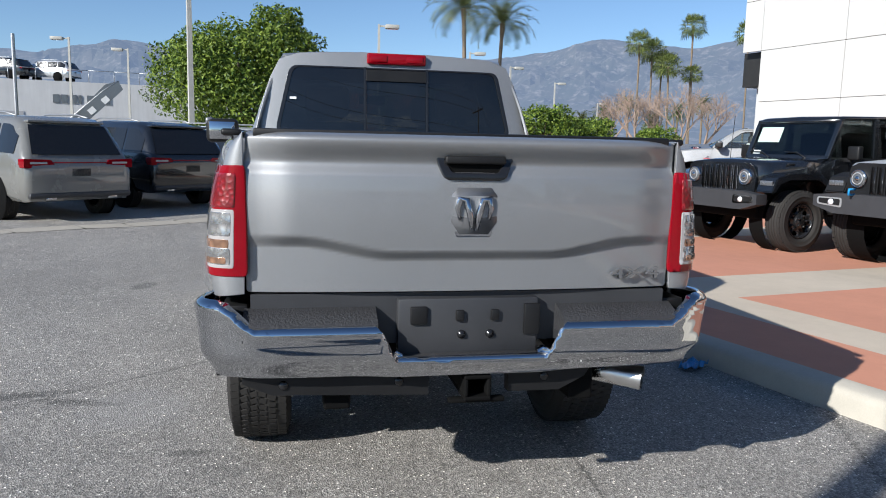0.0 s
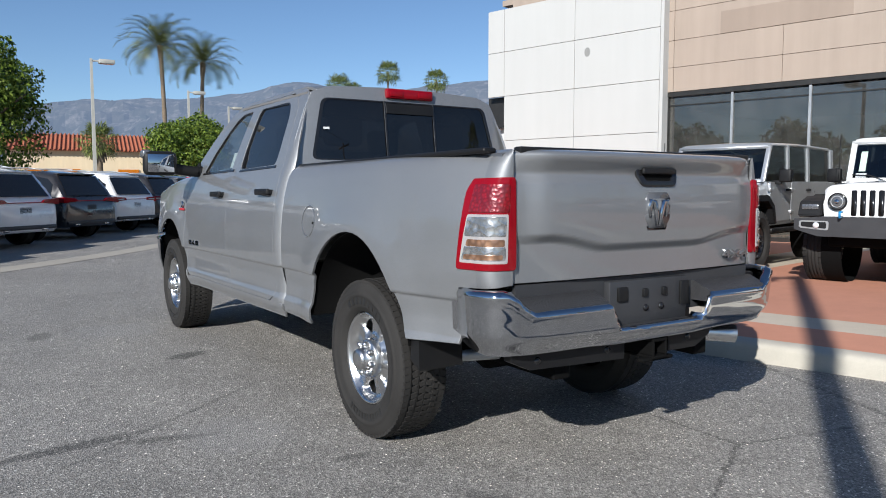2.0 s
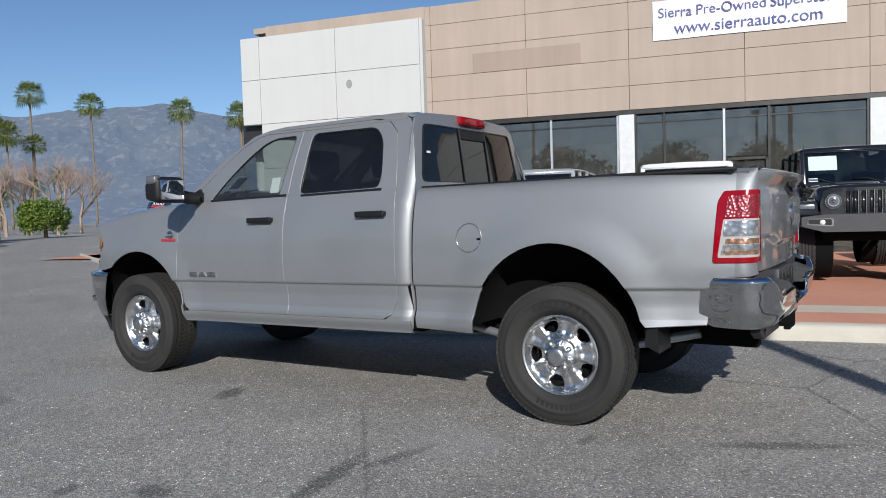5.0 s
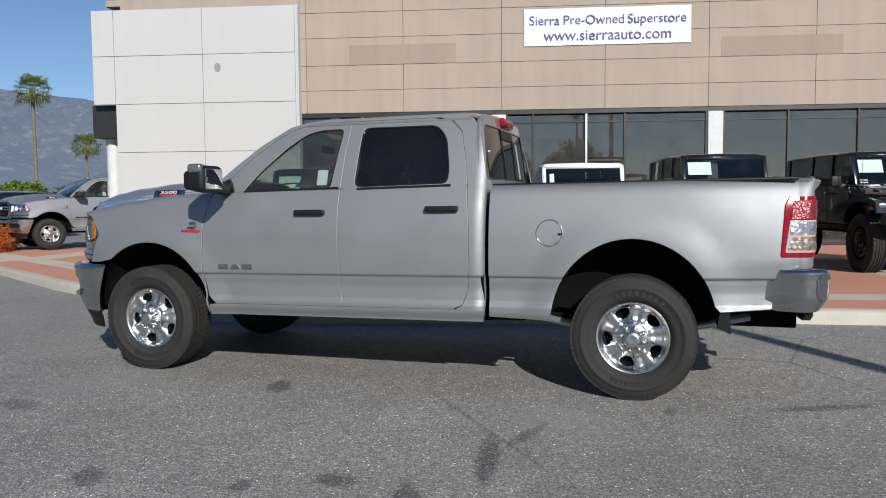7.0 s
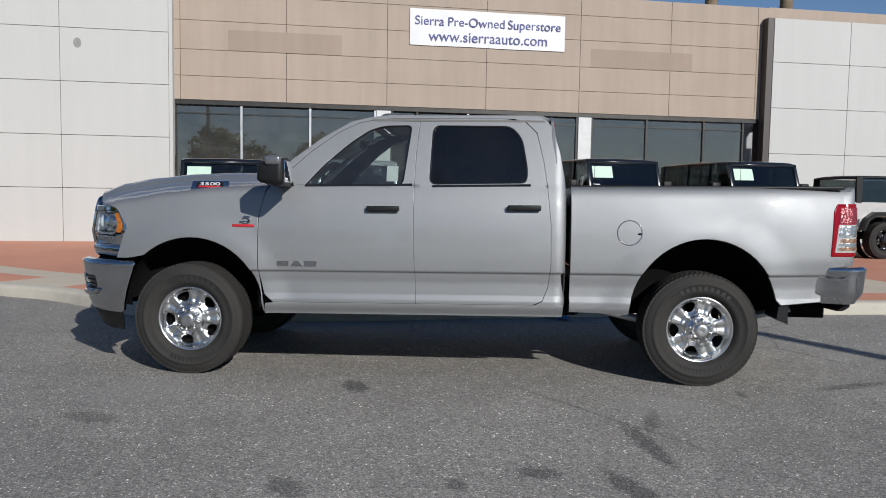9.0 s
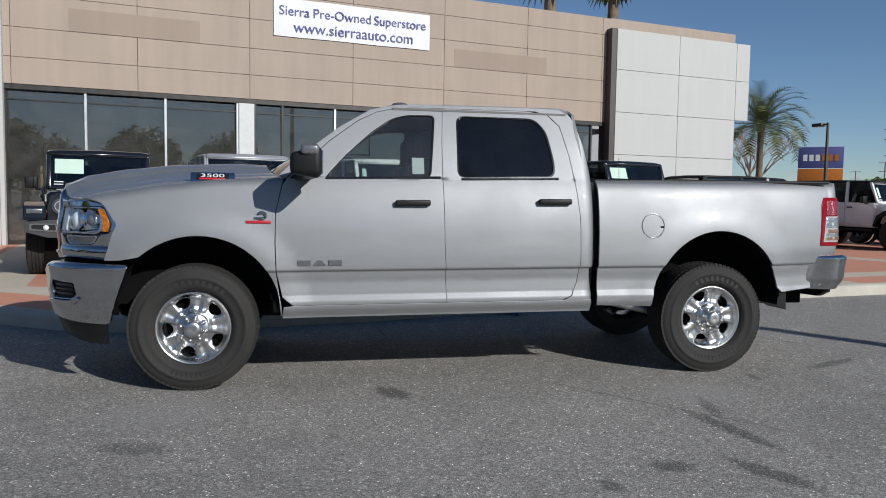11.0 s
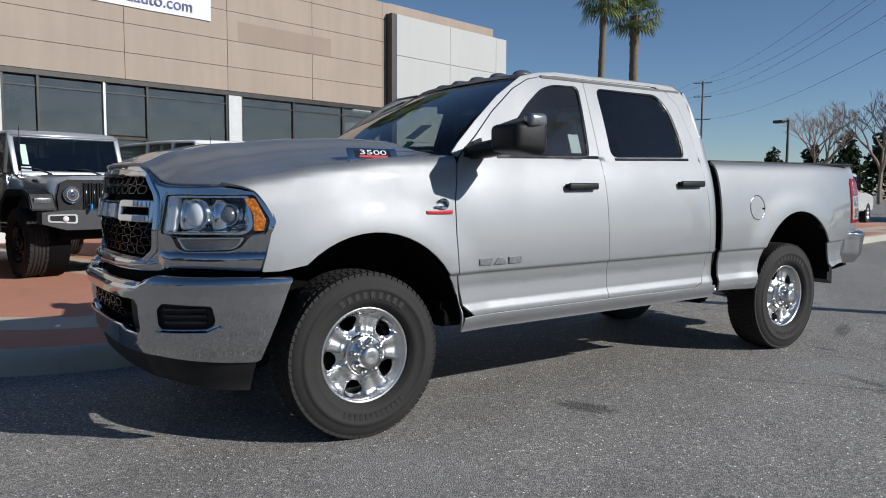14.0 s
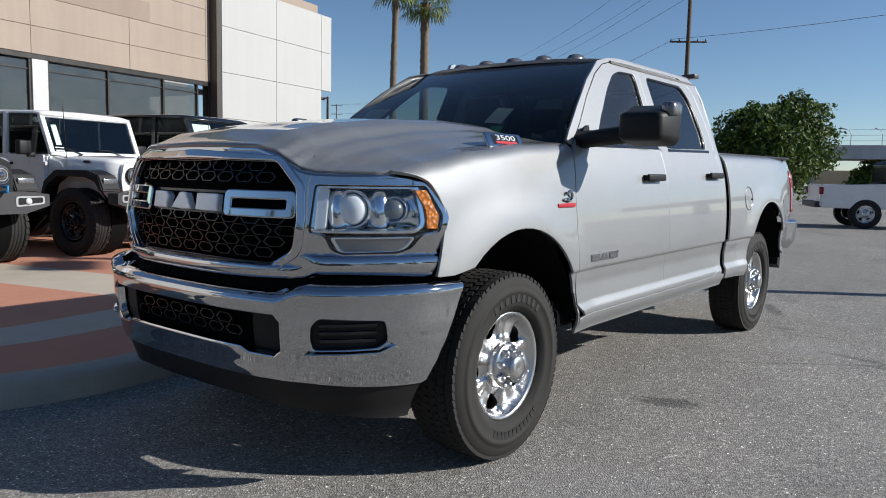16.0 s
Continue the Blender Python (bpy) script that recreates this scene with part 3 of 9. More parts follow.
def fill(outline, holes, su, sv, extra=()):
    """A flat region with holes, cut into a fine net."""
    bm = fresh()
    for loop in (outline, *holes):
        vs = [bm.verts.new((u, v, 0)) for u, v in loop]
        for a, b in zip(vs, vs[1:] + vs[:1]):
            bm.edges.new((a, b))
    bmesh.ops.triangle_fill(bm, use_beauty=True, use_dissolve=False, edges=bm.edges[:], normal=(0, 0, 1))
    us, vs = [p[0] for p in outline], [p[1] for p in outline]
    for lo, hi, st, ax in ((min(us), max(us), su, 0), (min(vs), max(vs), sv, 1)):
        n = max(1, int((hi - lo) / st))
        for k in range(1, n):
            co, no = [0, 0, 0], [0, 0, 0]
            co[ax], no[ax] = lo + (hi - lo) * k / n, 1
            bmesh.ops.bisect_plane(bm, geom=bm.verts[:] + bm.edges[:] + bm.faces[:], dist=1e-5, plane_co=co, plane_no=no)
    for z in extra:
        bmesh.ops.bisect_plane(bm, geom=bm.verts[:] + bm.edges[:] + bm.faces[:], dist=1e-5, plane_co=(0, z, 0), plane_no=(0, 1, 0))
    bm.verts.index_update()
    pts = [(v.co.x, v.co.y) for v in bm.verts]
    faces = []
    for f in bm.faces:
        ids = [v.index for v in f.verts]
        faces.append(ids if f.normal.z >= 0 else ids[::-1])
    rim = []
    for f in bm.faces:
        for lp in f.loops:
            if len(lp.edge.link_faces) == 1:
                a, b = lp.vert.index, lp.link_loop_next.vert.index
                rim.append((a, b) if f.normal.z >= 0 else (b, a))
    bm.free()
    return pts, faces, rim


def skin(name, outline, fn, toward, mat, parent, holes=(), step=0.06, stepv=None, thick=0.015, roll=0.003, label="", both=False, warp=rake, extra=()):
    """A panel: a region of a curved surface fn(u, v), with true normals and a rolled edge that turns in by thick. both: its mirror twin too."""
    pts, faces, rim = fill(outline, holes, step, stepv or step, extra)
    P, N = [], []
    h = 1e-3
    toward = Vector(toward)
    for u, v in pts:
        a, b = Vector(fn(u + h, v)) - Vector(fn(u - h, v)), Vector(fn(u, v + h)) - Vector(fn(u, v - h))
        n = a.cross(b)
        n = n.normalized() if n.length > 1e-12 else toward.copy()
        P.append(warp(fn(u, v)))
        N.append(n)
    flip = sum(n.dot(toward) for n in N) < 0
    if flip:
        N = [-n for n in N]
        faces = [f[::-1] for f in faces]
        rim = [(b, a) for a, b in rim]
    # outward pull at the rim for the rolled edge
    pull = {}
    for a, b in rim:
        t = (P[b] - P[a])
        for i in (a, b):
            pull[i] = pull.get(i, Vector((0, 0, 0))) + t.cross(N[i])
    allp, allf, alln = list(P), [list(f) for f in faces], [[N[i] for i in f] for f in faces]
    if thick:
        r1, r2 = {}, {}
        for i, w in pull.items():
            w = w.normalized() if w.length > 1e-9 else Vector((0, 0, 0))
            r1[i] = len(allp)
            allp.append(P[i] - N[i] * roll + w * roll * 0.8)
            r2[i] = len(allp)
            allp.append(P[i] - N[i] * thick + w * roll * 0.8)
        for a, b in rim:
            wa, wb = pull[a].normalized(), pull[b].normalized()
            allf.append([b, a, r1[a], r1[b]])
            alln.append([N[b], N[a], (N[a] + wa).normalized(), (N[b] + wb).normalized()])
            allf.append([r1[b], r1[a], r2[a], r2[b]])
            alln.append([wb, wa, wa, wb])
    obs = []
    for side in ((1, -1) if both else (1,)):
        pp = [Vector((p.x * side, p.y, p.z)) for p in allp]
        ff = allf if side == 1 else [f[::-1] for f in allf]
        nn = [n for fn_ in (alln if side == 1 else [x[::-1] for x in alln]) for n in fn_]
        nn = [Vector((n.x * side, n.y, n.z)) for n in nn]
        me = bpy.data.meshes.new(name)
        me.from_pydata(pp, [], ff)
        me.polygons.foreach_set("use_smooth", [True] * len(ff))
        me.normals_split_custom_set(nn)
        me.materials.append(mat)
        ob = new(name, me)
        ob.parent = parent
        if label:
            ob["label"] = label
        obs.append(ob)
    return obs if both else obs[0]


def raked(bm):
    for v in bm.verts:
        v.co.z += RAKE * (1.9 - v.co.y)
    return bm


def mirror_part(ob):
    """The mirror twin of a part, with its own mesh."""
    me = ob.data.copy()
    me.transform(Matrix.Diagonal((-1, 1, 1, 1)))
    me.flip_normals()
    o = new(ob.name.split(".")[0], me)
    o.parent = ob.parent
    o.matrix_basis = ob.matrix_basis
    if "label" in ob:
        o["label"] = ob["label"]
    return o


def lerp_table(table, x):
    """A smooth curve through a short table of (x, value)."""
    if x <= table[0][0]:
        return table[0][1]
    for (a, va), (b, vb) in zip(table, table[1:]):
        if x <= b:
            t = (x - a) / (b - a)
            return va + (vb - va) * (t * t * (3 - 2 * t) * 0.5 + t * 0.5)
    return table[-1][1]


def sstep(a, b, x):
    t = max(0.0, min(1.0, (x - a) / (b - a)))
    return t * t * (3 - 2 * t)


class Plan:
    """A curve in plan, y over x, symmetric about x = 0, walked by its length."""

    def __init__(self, width, depth, y0, n, m):
        self.pts = []
        for k in range(-300, 301):
            x = width * math.sin(math.pi / 2 * k / 300)
            self.pts.append((x, y0 + depth * max(0.0, 1 - (abs(x) / width) ** n) ** (1 / m)))
        self.s = [0.0]
        for a, b in zip(self.pts, self.pts[1:]):
            self.s.append(self.s[-1] + math.hypot(b[0] - a[0], b[1] - a[1]))
        mid = self.s[300]
        self.s = [v - mid for v in self.s]

    def at(self, u):
        s = self.s
        if u <= s[0] or u >= s[-1]:
            i = 0 if u <= s[0] else len(s) - 2
        else:
            i = int(np.searchsorted(s, u)) - 1
        t = (u - s[i]) / (s[i + 1] - s[i])
        a, b = self.pts[i], self.pts[i + 1]
        return a[0] + (b[0] - a[0]) * t, a[1] + (b[1] - a[1]) * t

    def out(self, u):
        """The outward normal in plan."""
        a, b = self.at(u - 0.01), self.at(u + 0.01)
        d = math.hypot(b[0] - a[0], b[1] - a[1])
        return -(b[1] - a[1]) / d, (b[0] - a[0]) / d

    def ux(self, x):
        i = min(range(len(self.pts)), key=lambda k: abs(self.pts[k][0] - x))
        return self.s[i]


def arc_pts(cx, cz, a, b, t0, t1, n=18):
    return [(cx + a * math.cos(radians(t0 + (t1 - t0) * k / n)), cz + b * math.sin(radians(t0 + (t1 - t0) * k / n))) for k in range(n + 1)]


def rounded(pts, r, n=4):
    """A polygon with its corners rounded by about r."""
    out = []
    m = len(pts)
    for i in range(m):
        p0, p1, p2 = Vector(pts[i - 1]), Vector(pts[i]), Vector(pts[(i + 1) % m])
        a, b = p0 - p1, p2 - p1
        k = min(r, a.length * 0.45, b.length * 0.45)
        q0, q2 = p1 + a.normalized() * k, p1 + b.normalized() * k
        for j in range(n + 1):
            t = j / n
            q = q0 * (1 - t) ** 2 + p1 * 2 * t * (1 - t) + q2 * t * t
            out.append((q.x, q.y))
    return out


def grow(pts, d):
    """A polygon made larger by d about its own edges (for gentle, convex outlines)."""
    c = Vector((sum(p[0] for p in pts) / len(pts), sum(p[1] for p in pts) / len(pts)))
    return [tuple(Vector(p) + (Vector(p) - c).normalized() * d) for p in pts]


# ---- the silver pickup truck ----
M["truck_paint"] = car_paint("billet_silver_paint", (0.262, 0.267, 0.272), 0.30, 0.56, 0.62)
M["tail_plate"] = simple("dark_grey_plastic", (0.032, 0.033, 0.036), 0.5, grain=200.0)
M["tread_pad"] = simple("ribbed_step_plastic", (0.035, 0.035, 0.037), 0.42, grain=90.0, bump=0.8, dist=0.006)
M["wheel_chrome"] = chrome_metal("polished_wheel", (0.60, 0.60, 0.60), 0.24, 0.36)
M["lens_red_clear"] = facets("amber_tinted_optics", (0.55, 0.30, 0.18), 0.25, 0.55, 34.0)
M["lens_edge"] = car_paint("clear_lens_edge", (0.36, 0.34, 0.335), 0, 0.15)
M["lens_silver"] = facets("silvered_lamp_optics", (0.72, 0.71, 0.70), 0.2, 0.7, 34.0)
M["stop_red"] = facets("red_lamp_optics", (0.34, 0.005, 0.012), 0.3, 0.15, 60.0)
M["badge_red"] = simple("badge_red", (0.45, 0.02, 0.03), 0.35)
M["cloth"] = simple("dark_cloth", (0.085, 0.082, 0.08), 0.9, grain=400.0)
M["dash"] = simple("grey_dash", (0.15, 0.145, 0.14), 0.8)
M["green_tag"] = simple("green_tag", (0.05, 0.35, 0.14), 0.6)
M["lamp_dark"] = simple("lamp_housing_grey", (0.20, 0.205, 0.215), 0.25, 0.6)
M["lamp_bowl"] = simple("lamp_bowl_silver", (0.80, 0.82, 0.84), 0.22, 0.2, vary=0.05, bump=0.0)
M["projector"] = car_paint("projector_lens", (0.80, 0.82, 0.84), 0, 0.1)
M["lamp_mirror"] = chrome_metal("lamp_mirror", (0.80, 0.81, 0.83), 0.05, 0.10)
M["lower_lens"] = car_paint("grey_clear_lens", (0.20, 0.205, 0.215), 0, 0.2, 0.5)
M["lens_glass"] = glass("lamp_cover_glass", (0.93, 0.95, 0.96))

M["rubber_worn"] = simple("raised_rubber", (0.014, 0.0135, 0.013), 0.6)
truck = thing("pickup_truck", (0, 0, 0), "silver four-door pickup truck with chrome bumpers parked on asphalt", "pickup truck")
PAINT = M["truck_paint"]

W_LOW = [(0.49, 0.945), (0.555, 0.974), (0.60, 0.977), (0.645, 0.960), (0.72, 0.957), (0.797, 0.967), (0.803, 0.969), (0.815, 0.986), (0.825, 0.988), (0.90, 0.990)]
ARCH_F, ARCH_R = (3.765, 0.505, 0.545, 0.55), (0.005, 0.50, 0.535, 0.575)


def flare(y, z):
    """The soft swell of the sheet metal over each wheel opening."""
    k = 0.0
    for cy, cz, a, b in (ARCH_F, ARCH_R):
        d = math.hypot((y - cy) / a, (z - cz) / b)
        k = max(k, 1 - sstep(1.0, 1.42, d) if z > 0.45 else 0)
    return 0.020 * k * (1 - sstep(1.12, 1.3, z))


def half_width(y, z):
    if z <= 1.445:
        t = max(0.0, z - 0.9)
        w = (lerp_table(W_LOW, z) if z <= 0.9 else 0.990 - 0.19 * t * t - 0.36 * t ** 4) + flare(y, z)
    else:
        t = z - 1.445
        w = 0.900 - 0.31 * t - 0.14 * t * t
    if y > 3.7:
        w -= (0.035 + 0.06 * sstep(1.2, 1.4, z)) * (y - 3.7) ** 2
    if y < -0.2 and z < 1.6:
        w -= (0.127 + 0.05 * (1 - sstep(0.75, 0.95, z))) * (y + 0.2) ** 2
    return w


def bed_width(y, z):
    if z <= 1.36:
        return half_width(y, z)
    t = min(1.0, (z - 1.36) / 0.085)
    return half_width(y, z) - 0.040 * (1 - math.sqrt(max(0.0, 1 - t * t)))


side = lambda y, z: (-half_width(y, z), y, z)
bedside = lambda y, z: (-bed_width(y, z), y, z)
LEFT = (-1, 0, 0)
CREASE = (0.585, 0.60, 0.615, 0.63, 0.645, 0.797, 0.803, 0.809, 0.815, 0.825)

H_EDGE = [(3.2, 1.446), (3.6, 1.428), (4.0, 1.386), (4.3, 1.338), (4.5, 1.297), (4.8, 1.24)]


def roll_over(y):
    """Where the fender begins to turn over to the hood: start height, tilt, radius, half width there."""
    zc = lerp_table(H_EDGE, y) - 0.055
    tilt = math.atan(-(half_width(y, zc + 0.004) - half_width(y, zc - 0.004)) / 0.008)
    return zc, tilt, 0.055 / (1 - math.sin(tilt)), half_width(y, zc)


def fender_fn(y, v):
    """The fender's side, then the soft turn over its crest; v runs up along the sheet."""
    zc, tilt, r, w = roll_over(y)
    if v <= zc:
        return (-half_width(y, v), y, v)
    a = tilt + (v - zc) / r
    if a <= math.pi / 2:
        return (-(w - r * (math.cos(tilt) - math.cos(a))), y, zc + r * (math.sin(a) - math.sin(tilt)))
    return (-(w - r * math.cos(tilt) - (a - math.pi / 2) * r), y, zc + 0.055)


def seam_v(y):
    zc, tilt, r, w = roll_over(y)
    return zc + r * (math.pi / 2 - tilt)


def seam_x(y):
    zc, tilt, r, w = roll_over(y)
    return w - r * math.cos(tilt)


# front fender
fr_arch = [p for p in arc_pts(*ARCH_F, 180, 0, 26) if p[1] > 0.49]
fr_arch = [p for p in fr_arch if p[0] < 4.0 or p[1] > 0.90]
fender = [(3.222, 0.50)] + fr_arch + [(4.25, 0.896), (4.335, 0.896), (4.312, 0.97), (4.288, 1.06), (4.275, 1.12), (4.280, 1.155), (4.308, 1.205), (4.335, 1.245), (4.352, 1.262),
         (4.40, 1.287), (4.445, 1.310), (4.478, seam_v(4.478))] + [(y, seam_v(y)) for y in (4.40, 4.30, 4.15, 4.0, 3.85, 3.7, 3.55, 3.4, 3.28, 3.205)] + [(3.226, 1.39), (3.268, 1.20), (3.270, 1.0), (3.262, 0.80), (3.235, 0.62)]
skin("fender", fender, fender_fn, LEFT, PAINT, truck, step=0.05, stepv=0.03, both=True, extra=CREASE)

# doors with their window frames
win_f = rounded([(2.945, 1.438), (2.80, 1.60), (2.62, 1.765), (2.475, 1.868), (2.36, 1.902), (2.145, 1.905), (2.195, 1.447)], 0.045)
win_r = rounded([(2.01, 1.450), (1.995, 1.905), (1.40, 1.900), (1.315, 1.80), (1.275, 1.56), (1.285, 1.462)], 0.06)
door_f = [(3.145, 0.578), (3.215, 0.64), (3.252, 0.80), (3.260, 1.0), (3.258, 1.20), (3.216, 1.39), (3.185, 1.438), (3.06, 1.545), (2.90, 1.695), (2.70, 1.845), (2.56, 1.915), (2.43, 1.944),
          (2.30, 1.952), (2.093, 1.952), (2.112, 1.70), (2.118, 1.445), (2.112, 1.0), (2.10, 0.80), (2.090, 0.578)]
door_r = [(2.083, 0.578), (2.093, 0.80), (2.105, 1.0), (2.111, 1.445), (2.105, 1.70), (2.086, 1.952), (1.45, 1.950), (1.30, 1.925), (1.215, 1.84), (1.165, 1.62), (1.140, 1.445), (1.113, 1.16),
          (1.108, 0.85), (1.125, 0.70), (1.165, 0.61), (1.23, 0.578)]
for outline, hole, nm in ((door_f, win_f, "front_door"), (door_r, win_r, "rear_door")):
    doors = skin(nm, outline, side, LEFT, PAINT, truck, [hole], step=0.05, stepv=0.035, both=True, extra=CREASE)
    for k, d in enumerate(doors):
        s = 1 if k == 0 else -1
        pane = skin("window", grow(hole, 0.012), lambda y, z: (-half_width(y, z) + 0.016, y, z), LEFT, M["tint"] if nm == "rear_door" else M["clear"], d, step=0.12, thick=0)
        trim = skin("window_trim", grow(hole, 0.004), lambda y, z: (-half_width(y, z) + 0.006, y, z), LEFT, M["gloss_black"], d, [grow(hole, -0.012)], step=0.12, thick=0.012)
        hy, hz = (2.335, 1.272) if nm == "front_door" else (1.305, 1.284)
        bm = fresh()
        box(bm, -half_width(hy, hz) - 0.042, -half_width(hy, hz) - 0.018, hy - 0.122, hy + 0.122, hz - 0.019, hz + 0.021, 0.010, 3)
        box(bm, -half_width(hy, hz) - 0.02, -half_width(hy, hz) + 0.01, hy - 0.118, hy - 0.085, hz - 0.015, hz + 0.015, 0.004)
        box(bm, -half_width(hy, hz) - 0.02, -half_width(hy, hz) + 0.01, hy + 0.07, hy + 0.118, hz - 0.015, hz + 0.015, 0.004)
        handle = part("door_handle", raked(bm), M["black"], d, "black plastic pull handle")
        strip = skin("belt_moulding", [(hole[0][0] + 0.03, 1.436), (min(p[0] for p in hole) - 0.02, 1.446), (min(p[0] for p in hole) - 0.02, 1.458), (hole[0][0] + 0.03, 1.448)],
                     lambda y, z: (-half_width(y, z) - 0.006, y, z), LEFT, M["gloss_black"], d, step=0.2, thick=0.012)
        if k == 1:
            for o in (pane, trim, handle, strip):
                o.data.transform(Matrix.Diagonal((-1, 1, 1, 1)))
                o.data.flip_normals()

# rear cab pillar, rocker, roof rail with the windscreen pillar
pillar = [(1.225, 0.565), (1.158, 0.603), (1.118, 0.70), (1.101, 0.85), (1.106, 1.16), (1.133, 1.445), (1.158, 1.62), (1.208, 1.845), (1.293, 1.932), (1.38, 1.953), (1.33, 1.975), (1.20, 1.966), (1.135, 1.935), (1.095, 1.88),
          (1.045, 1.70), (1.008, 1.50), (0.998, 1.38), (0.998, 0.60), (1.012, 0.515), (1.225, 0.515)]


def pillar_fn(y, z):
    t = max(0.0, min(0.985, (1.085 - y) / 0.09))
    return (-(half_width(y, z) - 0.055 * (1 - math.sqrt(1 - t * t))), y, z)


skin("cab_pillar", pillar, pillar_fn, LEFT, PAINT, truck, step=0.014, stepv=0.06, both=True, extra=CREASE)
skin("rocker_panel", [(1.012, 0.49), (3.215, 0.49), (3.205, 0.565), (3.14, 0.571), (1.23, 0.571), (1.012, 0.571)], side, LEFT, PAINT, truck, step=0.1, stepv=0.02, both=True)
rail = [(3.195, 1.446), (3.066, 1.553), (2.905, 1.703), (2.705, 1.853), (2.562, 1.923), (2.43, 1.951), (2.30, 1.959), (1.45, 1.957), (1.38, 1.956), (1.335, 1.975),
        (1.6, 1.981), (2.3, 1.981), (2.46, 1.966), (2.61, 1.932), (2.83, 1.80), (3.035, 1.64), (3.18, 1.515), (3.235, 1.46)]
skin("roof_rail", rail, side, LEFT, PAINT, truck, step=0.05, stepv=0.02, both=True)
# dark inner shell behind the panel gaps
inner = lambda y, z: (-half_width(y, z) + 0.028, y, z)
skin("inner_body", [(1.0, 0.52), (3.20, 0.50), (3.24, 0.80), (3.25, 1.40), (3.08, 1.52), (2.9, 1.68), (2.7, 1.83), (2.5, 1.93), (2.3, 1.95), (1.35, 1.95), (1.15, 1.85), (1.02, 1.5)],
     inner, LEFT, M["under"], truck, [grow(win_f, 0.006), grow(win_r, 0.006)], step=0.15, thick=0.0, both=True)

# bed side, with its rounded rear corner
rr_arch = [p for p in arc_pts(ARCH_R[0], ARCH_R[1], ARCH_R[2], ARCH_R[3], 180, 0, 26)[1:-1] if p[0] > 0 or p[1] > 0.62]
bed = [(0.962, 0.53), (0.962, 1.4449), (-1.0, 1.4449), (-1.0, 0.875), (-0.892, 0.872), (-0.874, 0.845), (-0.852, 0.622), (-0.545, 0.604)] + rr_arch + [(0.54, 0.515)]
bed_panels = skin("bed_side", bed, bedside, LEFT, PAINT, truck, step=0.05, stepv=0.03, both=True, extra=CREASE)
CORNER_Y = -1.0


def corner(u, z):
    """The wrap from the bed side (u < 0 runs forward along it) round to the tail (u from 0 to 1)."""
    if u <= 0:
        return (-bed_width(CORNER_Y - u * 0.17, z), CORNER_Y - u * 0.17, z)
    a = u * math.pi / 2
    rx = bed_width(CORNER_Y, z) - 0.79
    cx, sy = math.cos(a), math.sin(a)
    return (-(0.79 + rx * math.copysign(abs(cx) ** 0.82, cx)), CORNER_Y - 0.098 * abs(sy) ** 0.82, z)


skin("bed_corner", [(0.0, 0.875), (0.0, 1.4449), (0.5, 1.444), (1.0, 1.44), (1.0, 0.89), (0.5, 0.88)], corner, (-1, -1, 0), PAINT, truck, step=0.08, stepv=0.03, both=True)
# bed rails, floor and inner walls
for s in (-1, 1):
    bm = fresh()
    box(bm, s * 0.80, s * 0.868, -1.0, 0.962, 1.43, 1.454, 0.010, 3)
    part("bed_rail_cap", raked(bm), M["black"], truck, "black plastic bed rail cap")
    bm = fresh()
    box(bm, s * 0.79, s * 0.82, -1.06, 0.955, 1.12, 1.43)
    part("bed_inner_wall", raked(bm), M["steel_grey_paint"], truck, smooth=False)
for x0, x1, z0, z1, nm in ((-0.54, 0.54, 0.82, 0.86, "bed_floor"), (-0.80, -0.52, 1.095, 1.12, "wheel_house"), (0.52, 0.80, 1.095, 1.12, "wheel_house"), (-0.54, -0.52, 0.86, 1.095, "wheel_house"), (0.52, 0.54, 0.86, 1.095, "wheel_house")):
    bm = fresh()
    box(bm, x0, x1, -1.06, 0.95, z0, z1)
    part(nm, raked(bm), M["steel_grey_paint"], truck, smooth=False)
bm = fresh()
box(bm, -0.80, 0.80, 0.92, 0.955, 0.85, 1.43, 0.01)
part("bed_front_wall", raked(bm), PAINT, truck, smooth=False)

